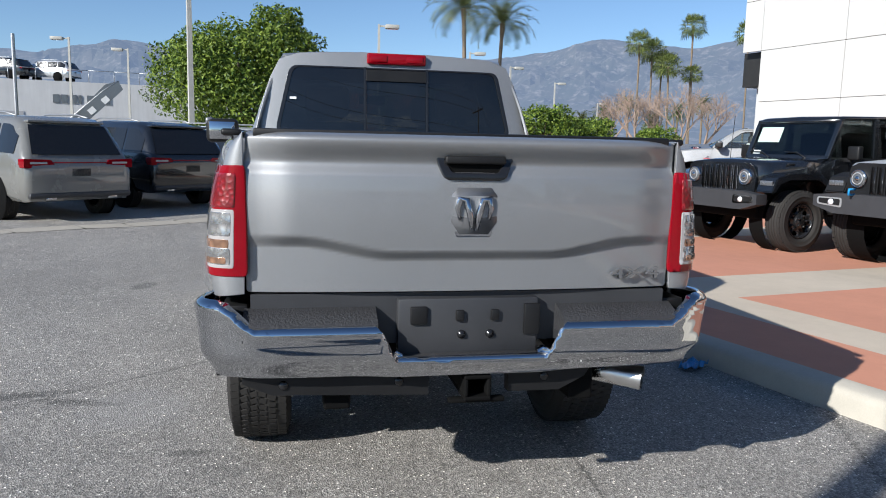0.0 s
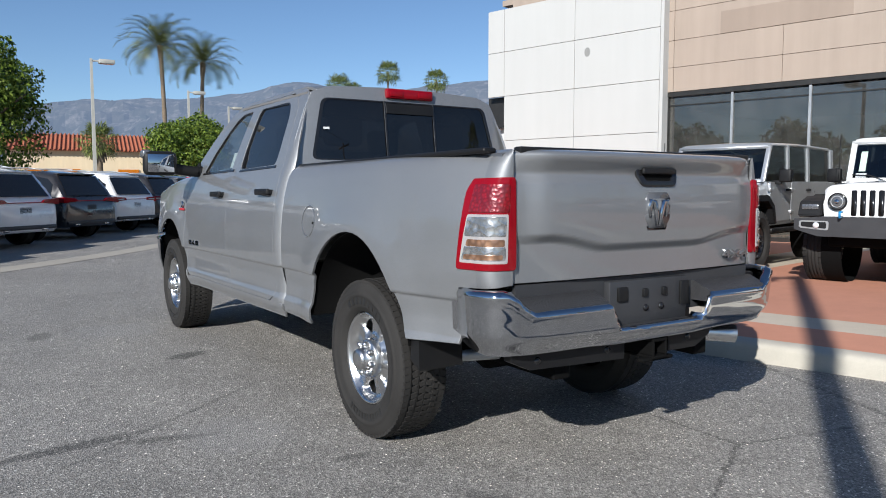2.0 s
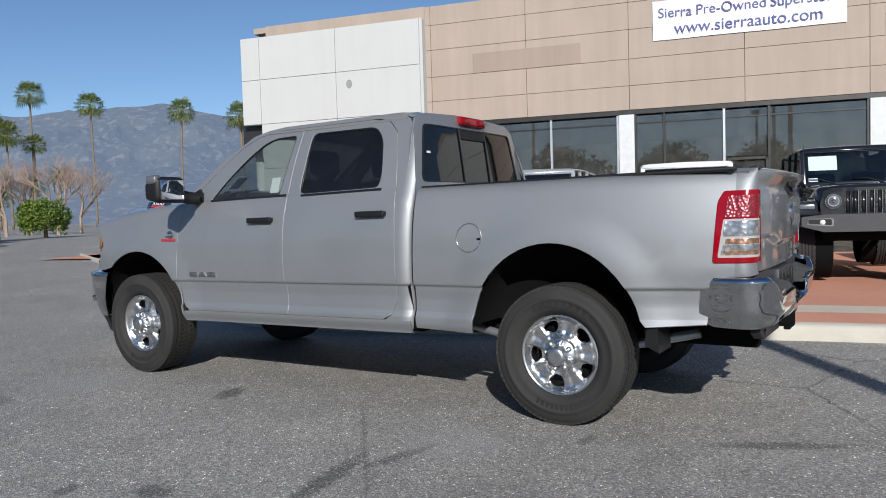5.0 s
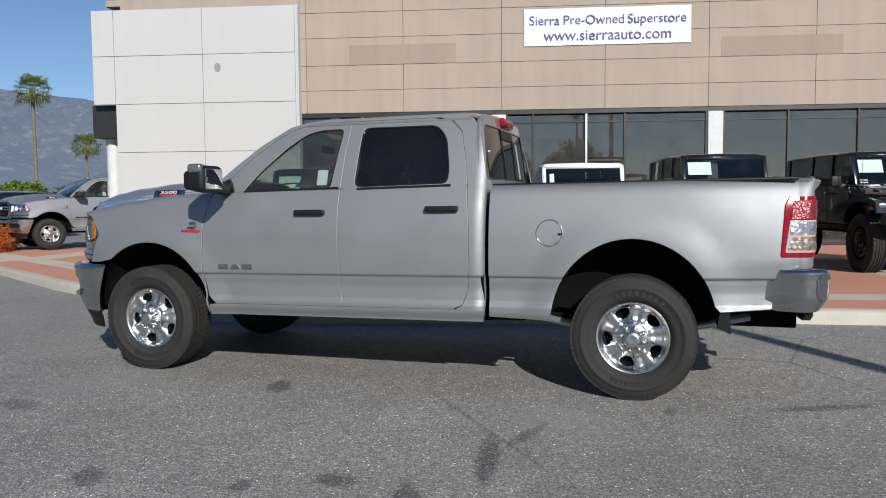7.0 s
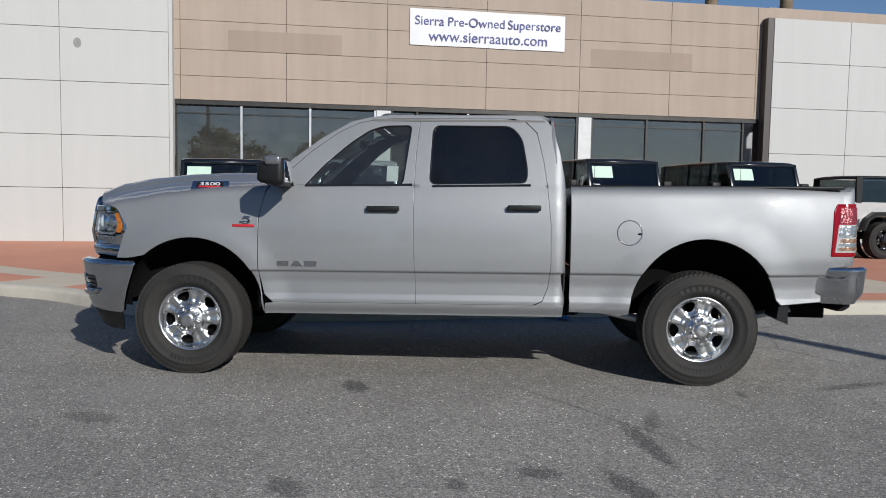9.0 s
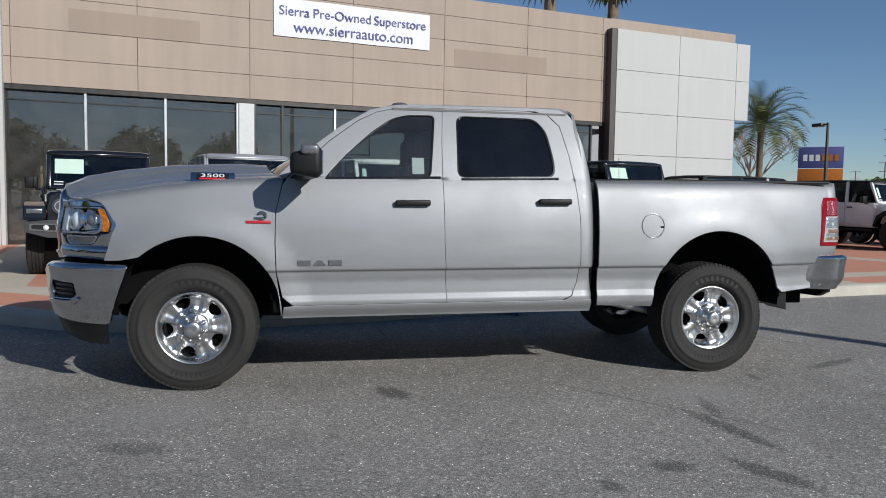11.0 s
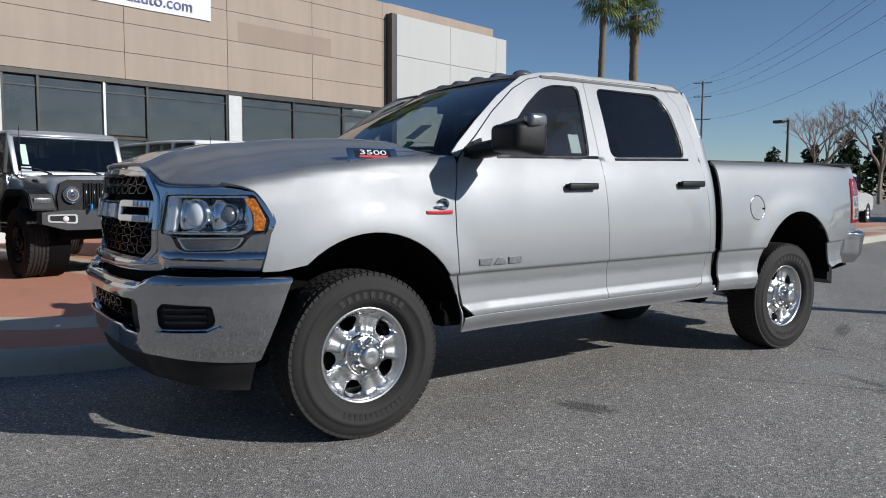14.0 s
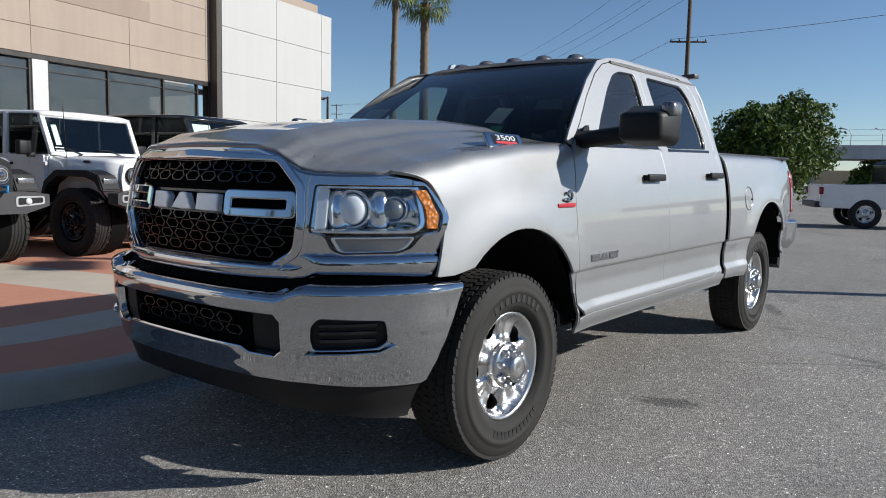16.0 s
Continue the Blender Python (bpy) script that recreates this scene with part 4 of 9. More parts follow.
# tail lamps
lamp_out = rounded([(-0.60, 0.955), (1.04, 0.955), (1.04, 1.325), (-0.30, 1.325), (-0.46, 1.275)], 0.03)
lamp_fn = lambda d: (lambda u, z: tuple(Vector(corner(u, z)) + Vector((-math.cos(max(0, u) * 1.3), -math.sin(max(0, u) * 1.3), 0)) * d))
for s in (1, -1):
    lamp = skin("tail_lamp", lamp_out, lamp_fn(0.010), (-1, -1, 0), M["tail_red"], truck, step=0.07, stepv=0.04, thick=0.014, roll=0.006, label="red tail lamp with clear lower lenses")
    bits = []
    for nm, pts, mat in (("clear_block", [(-0.46, 0.982), (0.88, 0.982), (0.88, 1.178), (-0.30, 1.178)], M["lens_edge"]), ("reversing_lens", [(-0.32, 1.092), (0.83, 1.092), (0.83, 1.168), (-0.26, 1.168)], M["lens_silver"]),
                         ("turn_lens", [(-0.26, 1.052), (0.80, 1.052), (0.80, 1.076), (-0.22, 1.076)], M["lens_red_clear"]), ("lower_lens", [(-0.38, 0.994), (0.83, 0.994), (0.83, 1.046), (-0.30, 1.046)], M["lens_silver"]),
                         ("amber_strip", [(-0.30, 0.998), (0.76, 0.998), (0.76, 1.014), (-0.28, 1.014)], M["lens_red_clear"]), ("stop_lens", [(-0.26, 1.192), (0.88, 1.192), (0.88, 1.300), (-0.18, 1.300)], M["stop_red"])):
        bits.append(skin(nm, rounded(pts, 0.02), lamp_fn(0.013 if nm == "clear_block" else 0.019 if nm == "amber_strip" else 0.016), (-1, -1, 0), mat, lamp, step=0.08, stepv=0.03, thick=0.010, roll=0.005))
    if s == -1:
        for o in (lamp, *bits):
            o.data.transform(Matrix.Diagonal((-1, 1, 1, 1)))
            o.data.flip_normals()


# tailgate
def gate_y(x, z):
    zc = 1.035 + 0.05 * sstep(0.28, 0.62, abs(x))
    y = -1.118 - 0.034 * sstep(zc - 0.034, zc + 0.014, z) * (0.35 + 0.65 * sstep(0.76, 0.62, abs(x))) - 0.010 * math.sin(math.pi * max(0, min(1, (z - 1.05) / 0.3)))
    y += 0.014 * sstep(1.30, 1.345, z)
    y -= 0.050 * sstep(1.340, 1.422, z) * (1 - min(1.0, abs(x) / 0.79) ** 8)
    return y + 0.02 * (x / 0.79) ** 4 + 0.02 * (x / 0.79) ** 2 + 0.05 * max(0.0, (z - 1.425) / 0.02) ** 2


gate = skin("tailgate", rounded([(-0.782, 0.895), (0.782, 0.895), (0.782, 1.445), (-0.782, 1.445)], 0.012), lambda x, z: (x, gate_y(x, z), z), (0, -1, 0), PAINT, truck, step=0.03, stepv=0.008, thick=0.03)
bm = fresh()
box(bm, -0.755, 0.755, -1.10, -1.05, 1.425, 1.456, 0.008)
part("gate_cap", raked(bm), M["black"], gate, "black plastic tailgate cap")
bm = fresh()
box(bm, -0.77, 0.77, -1.06, -1.02, 0.89, 1.43)
part("gate_inner", raked(bm), M["steel_grey_paint"], gate, smooth=False)
bz = skin("gate_handle_bezel", rounded([(-0.105, 1.297), (0.105, 1.297), (0.145, 1.398), (-0.145, 1.398)], 0.02), lambda x, z: (x, -1.170 + 0.02 * sstep(1.30, 1.37, z), z), (0, -1, 0), M["gloss_black"], gate,
          [rounded([(-0.085, 1.315), (0.085, 1.315), (0.118, 1.378), (-0.118, 1.378)], 0.015)], step=0.05, thick=0.03, roll=0.006)
bm = fresh()
box(bm, -0.115, 0.115, -1.150, -1.145, 1.30, 1.385)
part("handle_recess", raked(bm), M["under"], gate, smooth=False)
bm = fresh()
box(bm, -0.108, 0.108, -1.172, -1.152, 1.348, 1.376, 0.008, 3)
part("gate_handle", raked(bm), M["black"], gate, "black tailgate pull handle")
# emblem: an eight-sided chrome plate with plain curved bars
bm = fresh()
oct_pts = [(-0.060, -0.094), (0.060, -0.094), (0.095, -0.045), (0.095, 0.062), (0.070, 0.094), (-0.070, 0.094), (-0.095, 0.062), (-0.095, -0.045)]
prism(bm, oct_pts, 0.012, Matrix.Translation((0.0, -1.146, 1.185)) @ pose(0, 0, 0, 90, 0, 0), 0.005)
emblem = part("emblem", raked(bm), M["chrome"], gate, "eight-sided chrome emblem plate", angle=20)
bm = fresh()
prism(bm, [(x * 0.86, z * 0.87) for x, z in oct_pts], 0.003, Matrix.Translation((0.0, -1.1582, 1.185)) @ pose(0, 0, 0, 90, 0, 0))
part("emblem_field", raked(bm), M["lamp_dark"], emblem)
bm = fresh()
for s in (-1, 1):
    tube(bm, [(s * 0.008, -1.164, 1.115), (s * 0.016, -1.168, 1.175), (s * 0.03, -1.168, 1.225), (s * 0.052, -1.166, 1.228), (s * 0.060, -1.164, 1.195), (s * 0.052, -1.163, 1.155)], [0.007, 0.013, 0.013, 0.014, 0.011, 0.006], 10)
part("emblem_relief", raked(bm), M["chrome"], emblem)
t44 = text_mesh("4X4", 0.062, M["lamp_dark"], Matrix.Translation((0.535, -1.119, 0.962)) @ pose(0, 0, 0, 90, 0, 0) @ Matrix.Diagonal((1.9, 1, 1, 1)), gate, "badge_lettering", 0.006)

# rear bumper
RB = Plan(0.965, 0.385, 0.0, 8.0, 5.0)     # mirrored to the tail below


RIDGE_K = [(-0.26, -0.020), (-0.14, -0.006), (-0.07, 0.0), (-0.045, 0.004), (-0.032, 0.007), (-0.022, 0.005), (-0.012, -0.004), (-0.004, -0.018), (0.002, -0.034)]


def rear_bumper(d=0.0):
    def fn(u, z):
        x, y = RB.at(u)
        nx, ny = RB.out(u)
        a = abs(x)
        top = 0.674 + 0.121 * sstep(0.262, 0.335, a) + 0.083 * sstep(0.74, 0.880, a)
        k = d - 0.040 * sstep(0.690, 0.595, z) + lerp_table(RIDGE_K, z - top)
        yy = -0.83 - y - ny * k
        return ((x + nx * k) * (1 - 0.062 * sstep(-1.06, -0.83, yy)), yy, z)
    return fn


ue = RB.s[-1]
v = lambda x: RB.ux(x)
half = [(v(0.245), 0.674), (v(0.285), 0.690), (v(0.315), 0.765), (v(0.355), 0.795), (v(0.74), 0.795), (v(0.775), 0.806), (v(0.81), 0.836), (v(0.85), 0.870), (v(0.885), 0.878), (ue - 0.02, 0.872), (ue, 0.85), (ue + 0.02, 0.63), (ue - 0.05, 0.607),
        (v(0.9), 0.606), (v(0.42), 0.604), (v(0.33), 0.600)]
outline = half + [(-u, z) for u, z in reversed(half)]
rb = skin("rear_bumper", outline, rear_bumper(), (0, -1, 0), M["chrome"], truck, step=0.02, stepv=0.012, thick=0.03, roll=0.008, label="polished chrome rear step bumper")
for s in (-1, 1):
    bm = fresh()
    prism(bm, [(-1.198, 0.74), (-1.198, 0.792), (-1.19, 0.799), (-1.10, 0.836), (-1.085, 0.836), (-1.085, 0.74)], 0.455, Matrix(((0, 0, 1, 0.337 if s > 0 else -0.792), (1, 0, 0, 0), (0, 1, 0, 0), (0, 0, 0, 1))))
    bmesh.ops.recalc_face_normals(bm, faces=bm.faces[:])
    part("step_pad", raked(bm), M["tread_pad"], rb, "black ribbed step pad")
    bm = fresh()
    box(bm, s * 0.78, s * 0.87, -1.07, -0.86, 0.78, 0.845, 0.01)
    part("bumper_filler", raked(bm), M["black"], rb)
bm = fresh()
box(bm, -0.26, 0.26, -1.125, -1.08, 0.66, 0.868, 0.008)
box(bm, -0.77, 0.77, -1.09, -1.05, 0.70, 0.885)
plate = part("plate_mount", raked(bm), M["tail_plate"], rb, "dark grey empty number plate recess")
bm = fresh()
box(bm, -0.26, 0.26, -1.185, -1.11, 0.62, 0.668, 0.006)
part("step_pad", raked(bm), M["tread_pad"], rb)
for x, z, r in ((-0.028, 0.735, 0.016), (0.078, 0.735, 0.016)):
    bm = fresh()
    lathe(bm, [(0.0, 0.012), (r * 0.6, 0.012), (r * 0.7, 0.006), (r, 0.005), (r, 0.0)], 14, Matrix.Translation((x, -1.125, z)) @ pose(0, 0, 0, 90, 0, 0))
    part("bolt", raked(bm), M["gloss_black"], plate)
for x0, x1, z0, z1 in ((-0.215, -0.155, 0.775, 0.84), (-0.05, -0.02, 0.785, 0.825), (0.08, 0.11, 0.785, 0.825), (0.205, 0.265, 0.73, 0.845)):
    bm = fresh()
    box(bm, x0, x1, -1.138, -1.12, z0, z1, 0.005)
    part("socket_cover", raked(bm), M["black"], plate)
# valance with parking sensors, hitch and exhaust
bm = fresh()
for pts in ([(-0.14, 0.0), (-0.70, 0.02), (-0.80, 0.065), (-0.80, 0.11), (-0.14, 0.11)], [(0.16, 0.0), (0.36, 0.0), (0.46, 0.05), (0.50, 0.11), (0.16, 0.11)]):
    prism(bm, pts, 0.05, Matrix.Translation((0, -1.055, 0.505)) @ pose(0, 0, 0, 90, 0, 0))
bmesh.ops.recalc_face_normals(bm, faces=bm.faces[:])
val = part("rear_valance", raked(bm), M["black"], truck, "black lower valance", smooth=False)
for x in (-0.66, -0.25, 0.30):
    bm = fresh()
    lathe(bm, [(0.0, 0.008), (0.014, 0.007), (0.018, 0.0)], 14, Matrix.Translation((x, -1.105, 0.56)) @ pose(0, 0, 0, 90, 0, 0))
    part("parking_sensor", raked(bm), M["gloss_black"], val)
bm = fresh()
for a, b, c, d in ((-0.02, 0.08, 0.575, 0.59), (-0.02, 0.08, 0.495, 0.51), (-0.02, -0.005, 0.51, 0.575), (0.065, 0.08, 0.51, 0.575)):
    box(bm, a, b, -1.17, -0.80, c, d, 0.004, 1)
box(bm, -0.075, 0.135, -1.16, -1.12, 0.484, 0.503, 0.008)
part("hitch_receiver", raked(bm), M["under"], truck, "black square tow hitch receiver")
bm = fresh()
for rad in (0.047, 0.043):
    tube(bm, [(0.44, 0.10, 0.53), (0.43, -0.60, 0.545), (0.46, -0.84, 0.545), (0.54, -0.95, 0.54), (0.715, -1.075, 0.525)], rad, 20, False)
part("exhaust_pipe", raked(bm), M["wheel_chrome"], truck, "bright steel exhaust tip")

# cab back wall with the sliding window
back = lambda x, z: (x, 1.0 + 0.13 * (z - 1.45) + 0.10 * max(0, z - 1.86) ** 1.3 + 0.035 * (x / 0.8) ** 4, z)
bwin = rounded([(-0.745, 1.49), (0.745, 1.49), (0.655, 1.898), (-0.655, 1.898)], 0.05)
skin("cab_back", [(-0.885, 1.30), (0.885, 1.30), (0.885, 1.46), (0.84, 1.62), (0.77, 1.82), (0.715, 1.93), (0.60, 1.972), (0.2, 1.99), (-0.2, 1.99), (-0.60, 1.972), (-0.715, 1.93), (-0.77, 1.82), (-0.84, 1.62), (-0.885, 1.46)],
     back, (0, -1, 0), PAINT, truck, [bwin], step=0.06, thick=0.02)
rw = skin("rear_window", grow(bwin, 0.008), lambda x, z: (x, back(x, z)[1] + 0.006, z), (0, -1, 0), M["tint"], truck, step=0.1, thick=0, label="dark tinted sliding rear window")
skin("window_surround", grow(bwin, -0.002), lambda x, z: (x, back(x, z)[1] - 0.001, z), (0, -1, 0), M["gloss_black"], rw, [grow(bwin, -0.022)], step=0.1, thick=0.005)
for x in (-0.195, 0.195):
    bm = fresh()
    box(bm, x - 0.008, x + 0.008, -0.004, 0.004, 1.485, 1.90, 0.002, 1)
    for q in bm.verts:
        q.co.y += back(q.co.x, q.co.z)[1] - 0.001
    part("slider_bar", raked(bm), M["gloss_black"], rw)
bm = fresh()
box(bm, -0.19, 0.19, -0.004, 0.004, 1.815, 1.885, 0.002, 1)
for q in bm.verts:
    q.co.y += back(q.co.x, q.co.z)[1] - 0.002
part("slider_header", raked(bm), M["black"], rw)
bm = fresh()
box(bm, -0.655, -0.615, 0.998, 1.0, 1.69, 1.705)
for q in bm.verts:
    q.co.y += back(q.co.x, q.co.z)[1] - 1.004
part("sticker", raked(bm), M["paper"], rw, "small white sticker")
bm = fresh()
box(bm, -0.185, 0.185, 1.035, 1.085, 1.918, 1.985, 0.012, 3)
hl = part("high_brake_lamp", raked(bm), M["tail_red"], truck, "red high brake lamp on the cab")
for s in (-1, 1):
    bm = fresh()
    box(bm, s * 0.06, s * 0.165, 1.029, 1.04, 1.93, 1.972, 0.006)
    part("cargo_lens", raked(bm), M["tail_red"], hl)


# roof, windscreen, hood
def roof_z(x, y):
    z = 2.010 - 0.030 * (abs(x) / 0.695) ** 3 - 0.03 * max(0.0, (y - 2.05) / 0.5) ** 2 - 0.12 * max(0.0, (1.25 - y) / 0.22) ** 3
    return z


roof_half = [(0.0, 1.075), (0.45, 1.078), (0.62, 1.088), (0.678, 1.115), (0.697, 1.20), (0.694, 1.45), (0.694, 2.3), (0.690, 2.44), (0.55, 2.485), (0.0, 2.52)]
roof_out = roof_half + [(-x, y) for x, y in reversed(roof_half[1:-1])]
roof = skin("roof", roof_out, lambda x, y: (x, y, roof_z(x, y)), (0, 0, 1), PAINT, truck, step=0.08, thick=0.02)
for x in (-0.44, -0.22, 0.0, 0.22, 0.44):
    bm = fresh()
    m = Matrix.Translation((x, 2.38 - 0.10 * x * x, roof_z(x, 2.38) - 0.004))
    lathe(bm, [(0.0, 0.036), (0.022, 0.034), (0.042, 0.026), (0.054, 0.010), (0.056, 0.0)], 20, m @ Matrix.Diagonal((0.95, 1.35, 1, 1)))
    part("clearance_lamp", raked(bm), M["lamp_dark"], roof, "smoked roof clearance lamp")
bm = fresh()
prism(bm, [(-0.10, 0.0), (0.07, 0.0), (0.03, 0.06), (-0.01, 0.07)], 0.03, Matrix.Translation((0.595, 2.26, roof_z(0.58, 2.26) - 0.01)) @ Matrix(((0, 0, 1, 0), (1, 0, 0, 0), (0, 1, 0, 0), (0, 0, 0, 1))), 0.008)
part("antenna_fin", raked(bm), M["silver_paint"], roof, "silver shark fin antenna")


def screen(x, t):
    """The windscreen: t from the cowl (0) to the roof (1)."""
    y = 3.40 + (2.50 - 3.40) * t - (0.045 + 0.115 * max(0.0, 1 - t / 0.4) ** 2) * (x / 0.8) ** 2
    z = 1.455 + (1.965 - 1.455) * t - 0.02 * (x / 0.8) ** 2 + 0.035 * math.sin(math.pi * t)
    return (x, y, z)


scr_half = [(0.0, 0.0), (0.45, 0.0), (0.855, 0.03), (0.80, 0.35), (0.735, 0.72), (0.685, 0.97), (0.4, 0.99), (0.0, 1.0)]
scr = scr_half + [(-x, t) for x, t in reversed(scr_half[1:-1])]
ws = skin("windshield", scr, screen, (0, 1, 1), M["mid_tint"], truck, step=0.08, thick=0)
skin("windshield_surround", grow(scr, 0.0), lambda x, t: tuple(Vector(screen(x, t)) + Vector((0, -0.004, -0.004))), (0, 1, 1), M["gloss_black"], ws,
     [[(x * 0.95, 0.035 + t * 0.90) for x, t in scr]], step=0.08, thick=0.004)
for x, t, w, h, mat, nm in ((-0.47, 0.18, 0.11, 0.10, M["paper"], "price_tag"), (-0.30, 0.06, 0.12, 0.05, M["paper"], "paper_tag"), (-0.50, 0.085, 0.07, 0.045, M["green_tag"], "green_tag"), (0.5, 0.10, 0.22, 0.2, M["paper"], "window_sticker")):
    skin(nm, [(x, t), (x + w, t + 0.01), (x + w, t + h * 1.6), (x, t + h * 1.5)], lambda a, b: tuple(Vector(screen(a, b)) + Vector((0, -0.008, -0.008))), (0, 1, 1), mat, ws, step=0.1, thick=0)

H_MID = [(3.2, 1.545), (3.6, 1.556), (3.95, 1.545), (4.3, 1.512), (4.55, 1.468), (4.72, 1.405), (4.8, 1.375)]
H_ACR = [(0.0, 1.0), (0.20, 0.97), (0.38, 0.93), (0.46, 0.80), (0.56, 0.50), (0.66, 0.28), (0.80, 0.05), (0.87, 0.0)]
# the nose in plan, and the height of the hood's front edge over it: high over the grille, low over the lamps
FP = Plan(1.005, 0.70, 4.12, 2.8, 1.7)
fx = lambda x: FP.ux(x)
NOSE_Z = [(0.0, 1.400), (0.40, 1.394), (0.49, 1.376), (0.55, 1.340), (0.60, 1.312), (0.65, 1.302), (0.75, 1.298), (0.86, 1.297), (0.91, 1.285), (0.95, 1.260), (1.0, 1.250)]


def nose_edge(u):
    x, y = FP.at(u)
    d = -0.070 + 0.042 * sstep(0.72, 0.88, abs(x))
    nx, ny = FP.out(u)
    return x + nx * d, y + ny * d


EDGE = [nose_edge(fx(x)) for x in (0.0, 0.15, 0.30, 0.40, 0.45, 0.49, 0.52, 0.55, 0.58, 0.62, 0.67, 0.72, 0.78, 0.84, 0.88)]
EDGE_Z = [(nose_edge(fx(x))[0], z) for x, z in NOSE_Z]


def hood_base(x, y):
    e = lerp_table(H_EDGE, y)
    k = lerp_table(H_ACR, abs(x) / seam_x(min(y, 4.46)) * 0.87)
    return e + (lerp_table(H_MID, y) - e) * k


def hood_z(x, y):
    yf = lerp_table(EDGE, abs(x))
    k = 1 - sstep(0.0, 0.17, yf - y)
    z = hood_base(x, y)
    if k > 0:
        z += (lerp_table(EDGE_Z, abs(x)) - hood_base(x, yf)) * k
    return z


hood_half = [(0.0, 3.36), (0.45, 3.34), (0.78, 3.25)] + [(seam_x(y) - 0.006, y) for y in (3.21, 3.35, 3.5, 3.7, 3.9, 4.1, 4.3, 4.40, 4.455)] + [p for p in reversed(EDGE) if p[0] < seam_x(4.46) - 0.012]
hood_out = hood_half + [(-x, y) for x, y in reversed(hood_half[1:-1])]
hood = skin("hood", hood_out, lambda x, y: (x, y, hood_z(x, y)), (0, 0, 1), PAINT, truck, step=0.03, thick=0.016, roll=0.006)
for s in (-1, 1):
    m = Matrix.Translation((s * 0.818, 3.68, 1.437)) @ pose(0, 0, 0, 0, s * 62, 0)
    bm = fresh()
    box(bm, -0.040, 0.038, -0.145, 0.145, -0.01, 0.010, 0.009, 3, m)
    badge = part("hood_badge", raked(bm), M["chrome"], hood, "chrome badge with dark and red bars")
    for a, b, mat in ((-0.014, 0.018, M["gloss_black"]), (0.004, 0.02, M["badge_red"])):
        bm = fresh()
        if mat is M["badge_red"]:
            box(bm, s * 0.008, s * 0.021, -0.085, 0.085, 0.0, 0.014, 0.002, 1, m)
        else:
            box(bm, -0.024, 0.024, -0.105, 0.105, 0.0, 0.0115, 0.002, 1, m)
        part("badge_bar", raked(bm), mat, badge)
    q = m @ (Matrix(((0, 1, 0, -0.004), (-1, 0, 0, 0), (0, 0, 1, 0.012), (0, 0, 0, 1))) if s < 0 else Matrix(((0, -1, 0, 0.004), (1, 0, 0, 0), (0, 0, 1, 0.012), (0, 0, 0, 1))))
    text_mesh("3500", 0.046, M["lamp_bowl"], Matrix.Translation((0, 0, RAKE * (1.9 - 3.68))) @ q @ Matrix.Diagonal((1.75, 0.8, 1, 1)), badge, "badge_figures", 0.002, "CENTER")
# cowl and wipers
bm = fresh()
for k in range(24):
    x0 = -0.84 + 0.07 * k
    f = lambda x: 3.36 - 0.14 * (x / 0.8) ** 2
    vs = [bm.verts.new(p) for p in ((x0, f(x0) - 0.03, 1.455), (x0 + 0.07, f(x0 + 0.07) - 0.03, 1.455), (x0 + 0.07, f(x0 + 0.07) + 0.06, 1.44), (x0, f(x0) + 0.06, 1.44))]
    bm.faces.new(vs)
part("cowl", raked(bm), M["black"], truck)
for x in (-0.55, 0.12):
    bm = fresh()
    tube(bm, [Vector(screen(x, 0.0)) + Vector((0, 0.03, 0.02)), Vector(screen(x + 0.30, 0.10)) + Vector((0, 0.02, 0.022)), Vector(screen(x + 0.52, 0.13)) + Vector((0, 0.02, 0.02))], 0.008, 6)
    part("wiper", raked(bm), M["black"], truck)

# front: chrome surround with grille and head lamps
def front(d=0.0):
    def fn(u, z):
        x, y = FP.at(u)
        nx, ny = FP.out(u)
        k = d + 0.04 * (1.0 - abs(z - 1.08) / 0.26) - 0.04 - 0.03 * max(0.0, (z - 1.25)) / 0.12 * sstep(0.7, 0.3, abs(x))
        # the rounded ledge under each lamp and the lip under the grille
        k += 0.026 * math.sqrt(max(0.0, 1 - ((z - 0.932) / 0.046) ** 2)) * sstep(0.60, 0.68, abs(x))
        k += 0.014 * math.sqrt(max(0.0, 1 - ((z - 0.905) / 0.03) ** 2)) * (1 - sstep(0.56, 0.64, abs(x)))
        return (x + nx * k, y + ny * k, z)
    return fn


g_half = [(0.0, 0.926), (0.50, 0.932), (0.588, 0.985), (0.608, 1.10), (0.600, 1.235), (0.505, 1.335), (0.0, 1.345)]
g_hole = rounded([(fx(x), z) for x, z in g_half] + [(-fx(x), z) for x, z in reversed(g_half[1:-1])], 0.03)
l_hole = rounded([(fx(0.655), 1.245), (fx(0.640), 1.062), (fx(0.69), 1.050), (fx(0.712), 0.998), (fx(0.745), 0.980), (fx(0.89), 0.984), (fx(0.918), 1.002), (fx(0.937), 1.052), (fx(0.966), 1.062), (fx(0.972), 1.13), (fx(0.946), 1.245)], 0.016)
NOSE_0 = [(0.0, 1.368), (0.40, 1.363), (0.50, 1.345), (0.56, 1.308), (0.61, 1.280), (0.66, 1.272), (0.90, 1.268), (0.95, 1.252), (1.0, 1.24)]
c_half = [(0.0, 0.880), (fx(0.53), 0.884), (fx(0.62), 0.893), (fx(0.70), 0.893), (fx(0.93), 0.893), (fx(0.952), 0.897), (fx(0.962), 0.97), (fx(0.972), 1.06), (fx(0.978), 1.12), (fx(0.976), 1.155), (fx(0.963), 1.215), (fx(0.952), 1.25)]
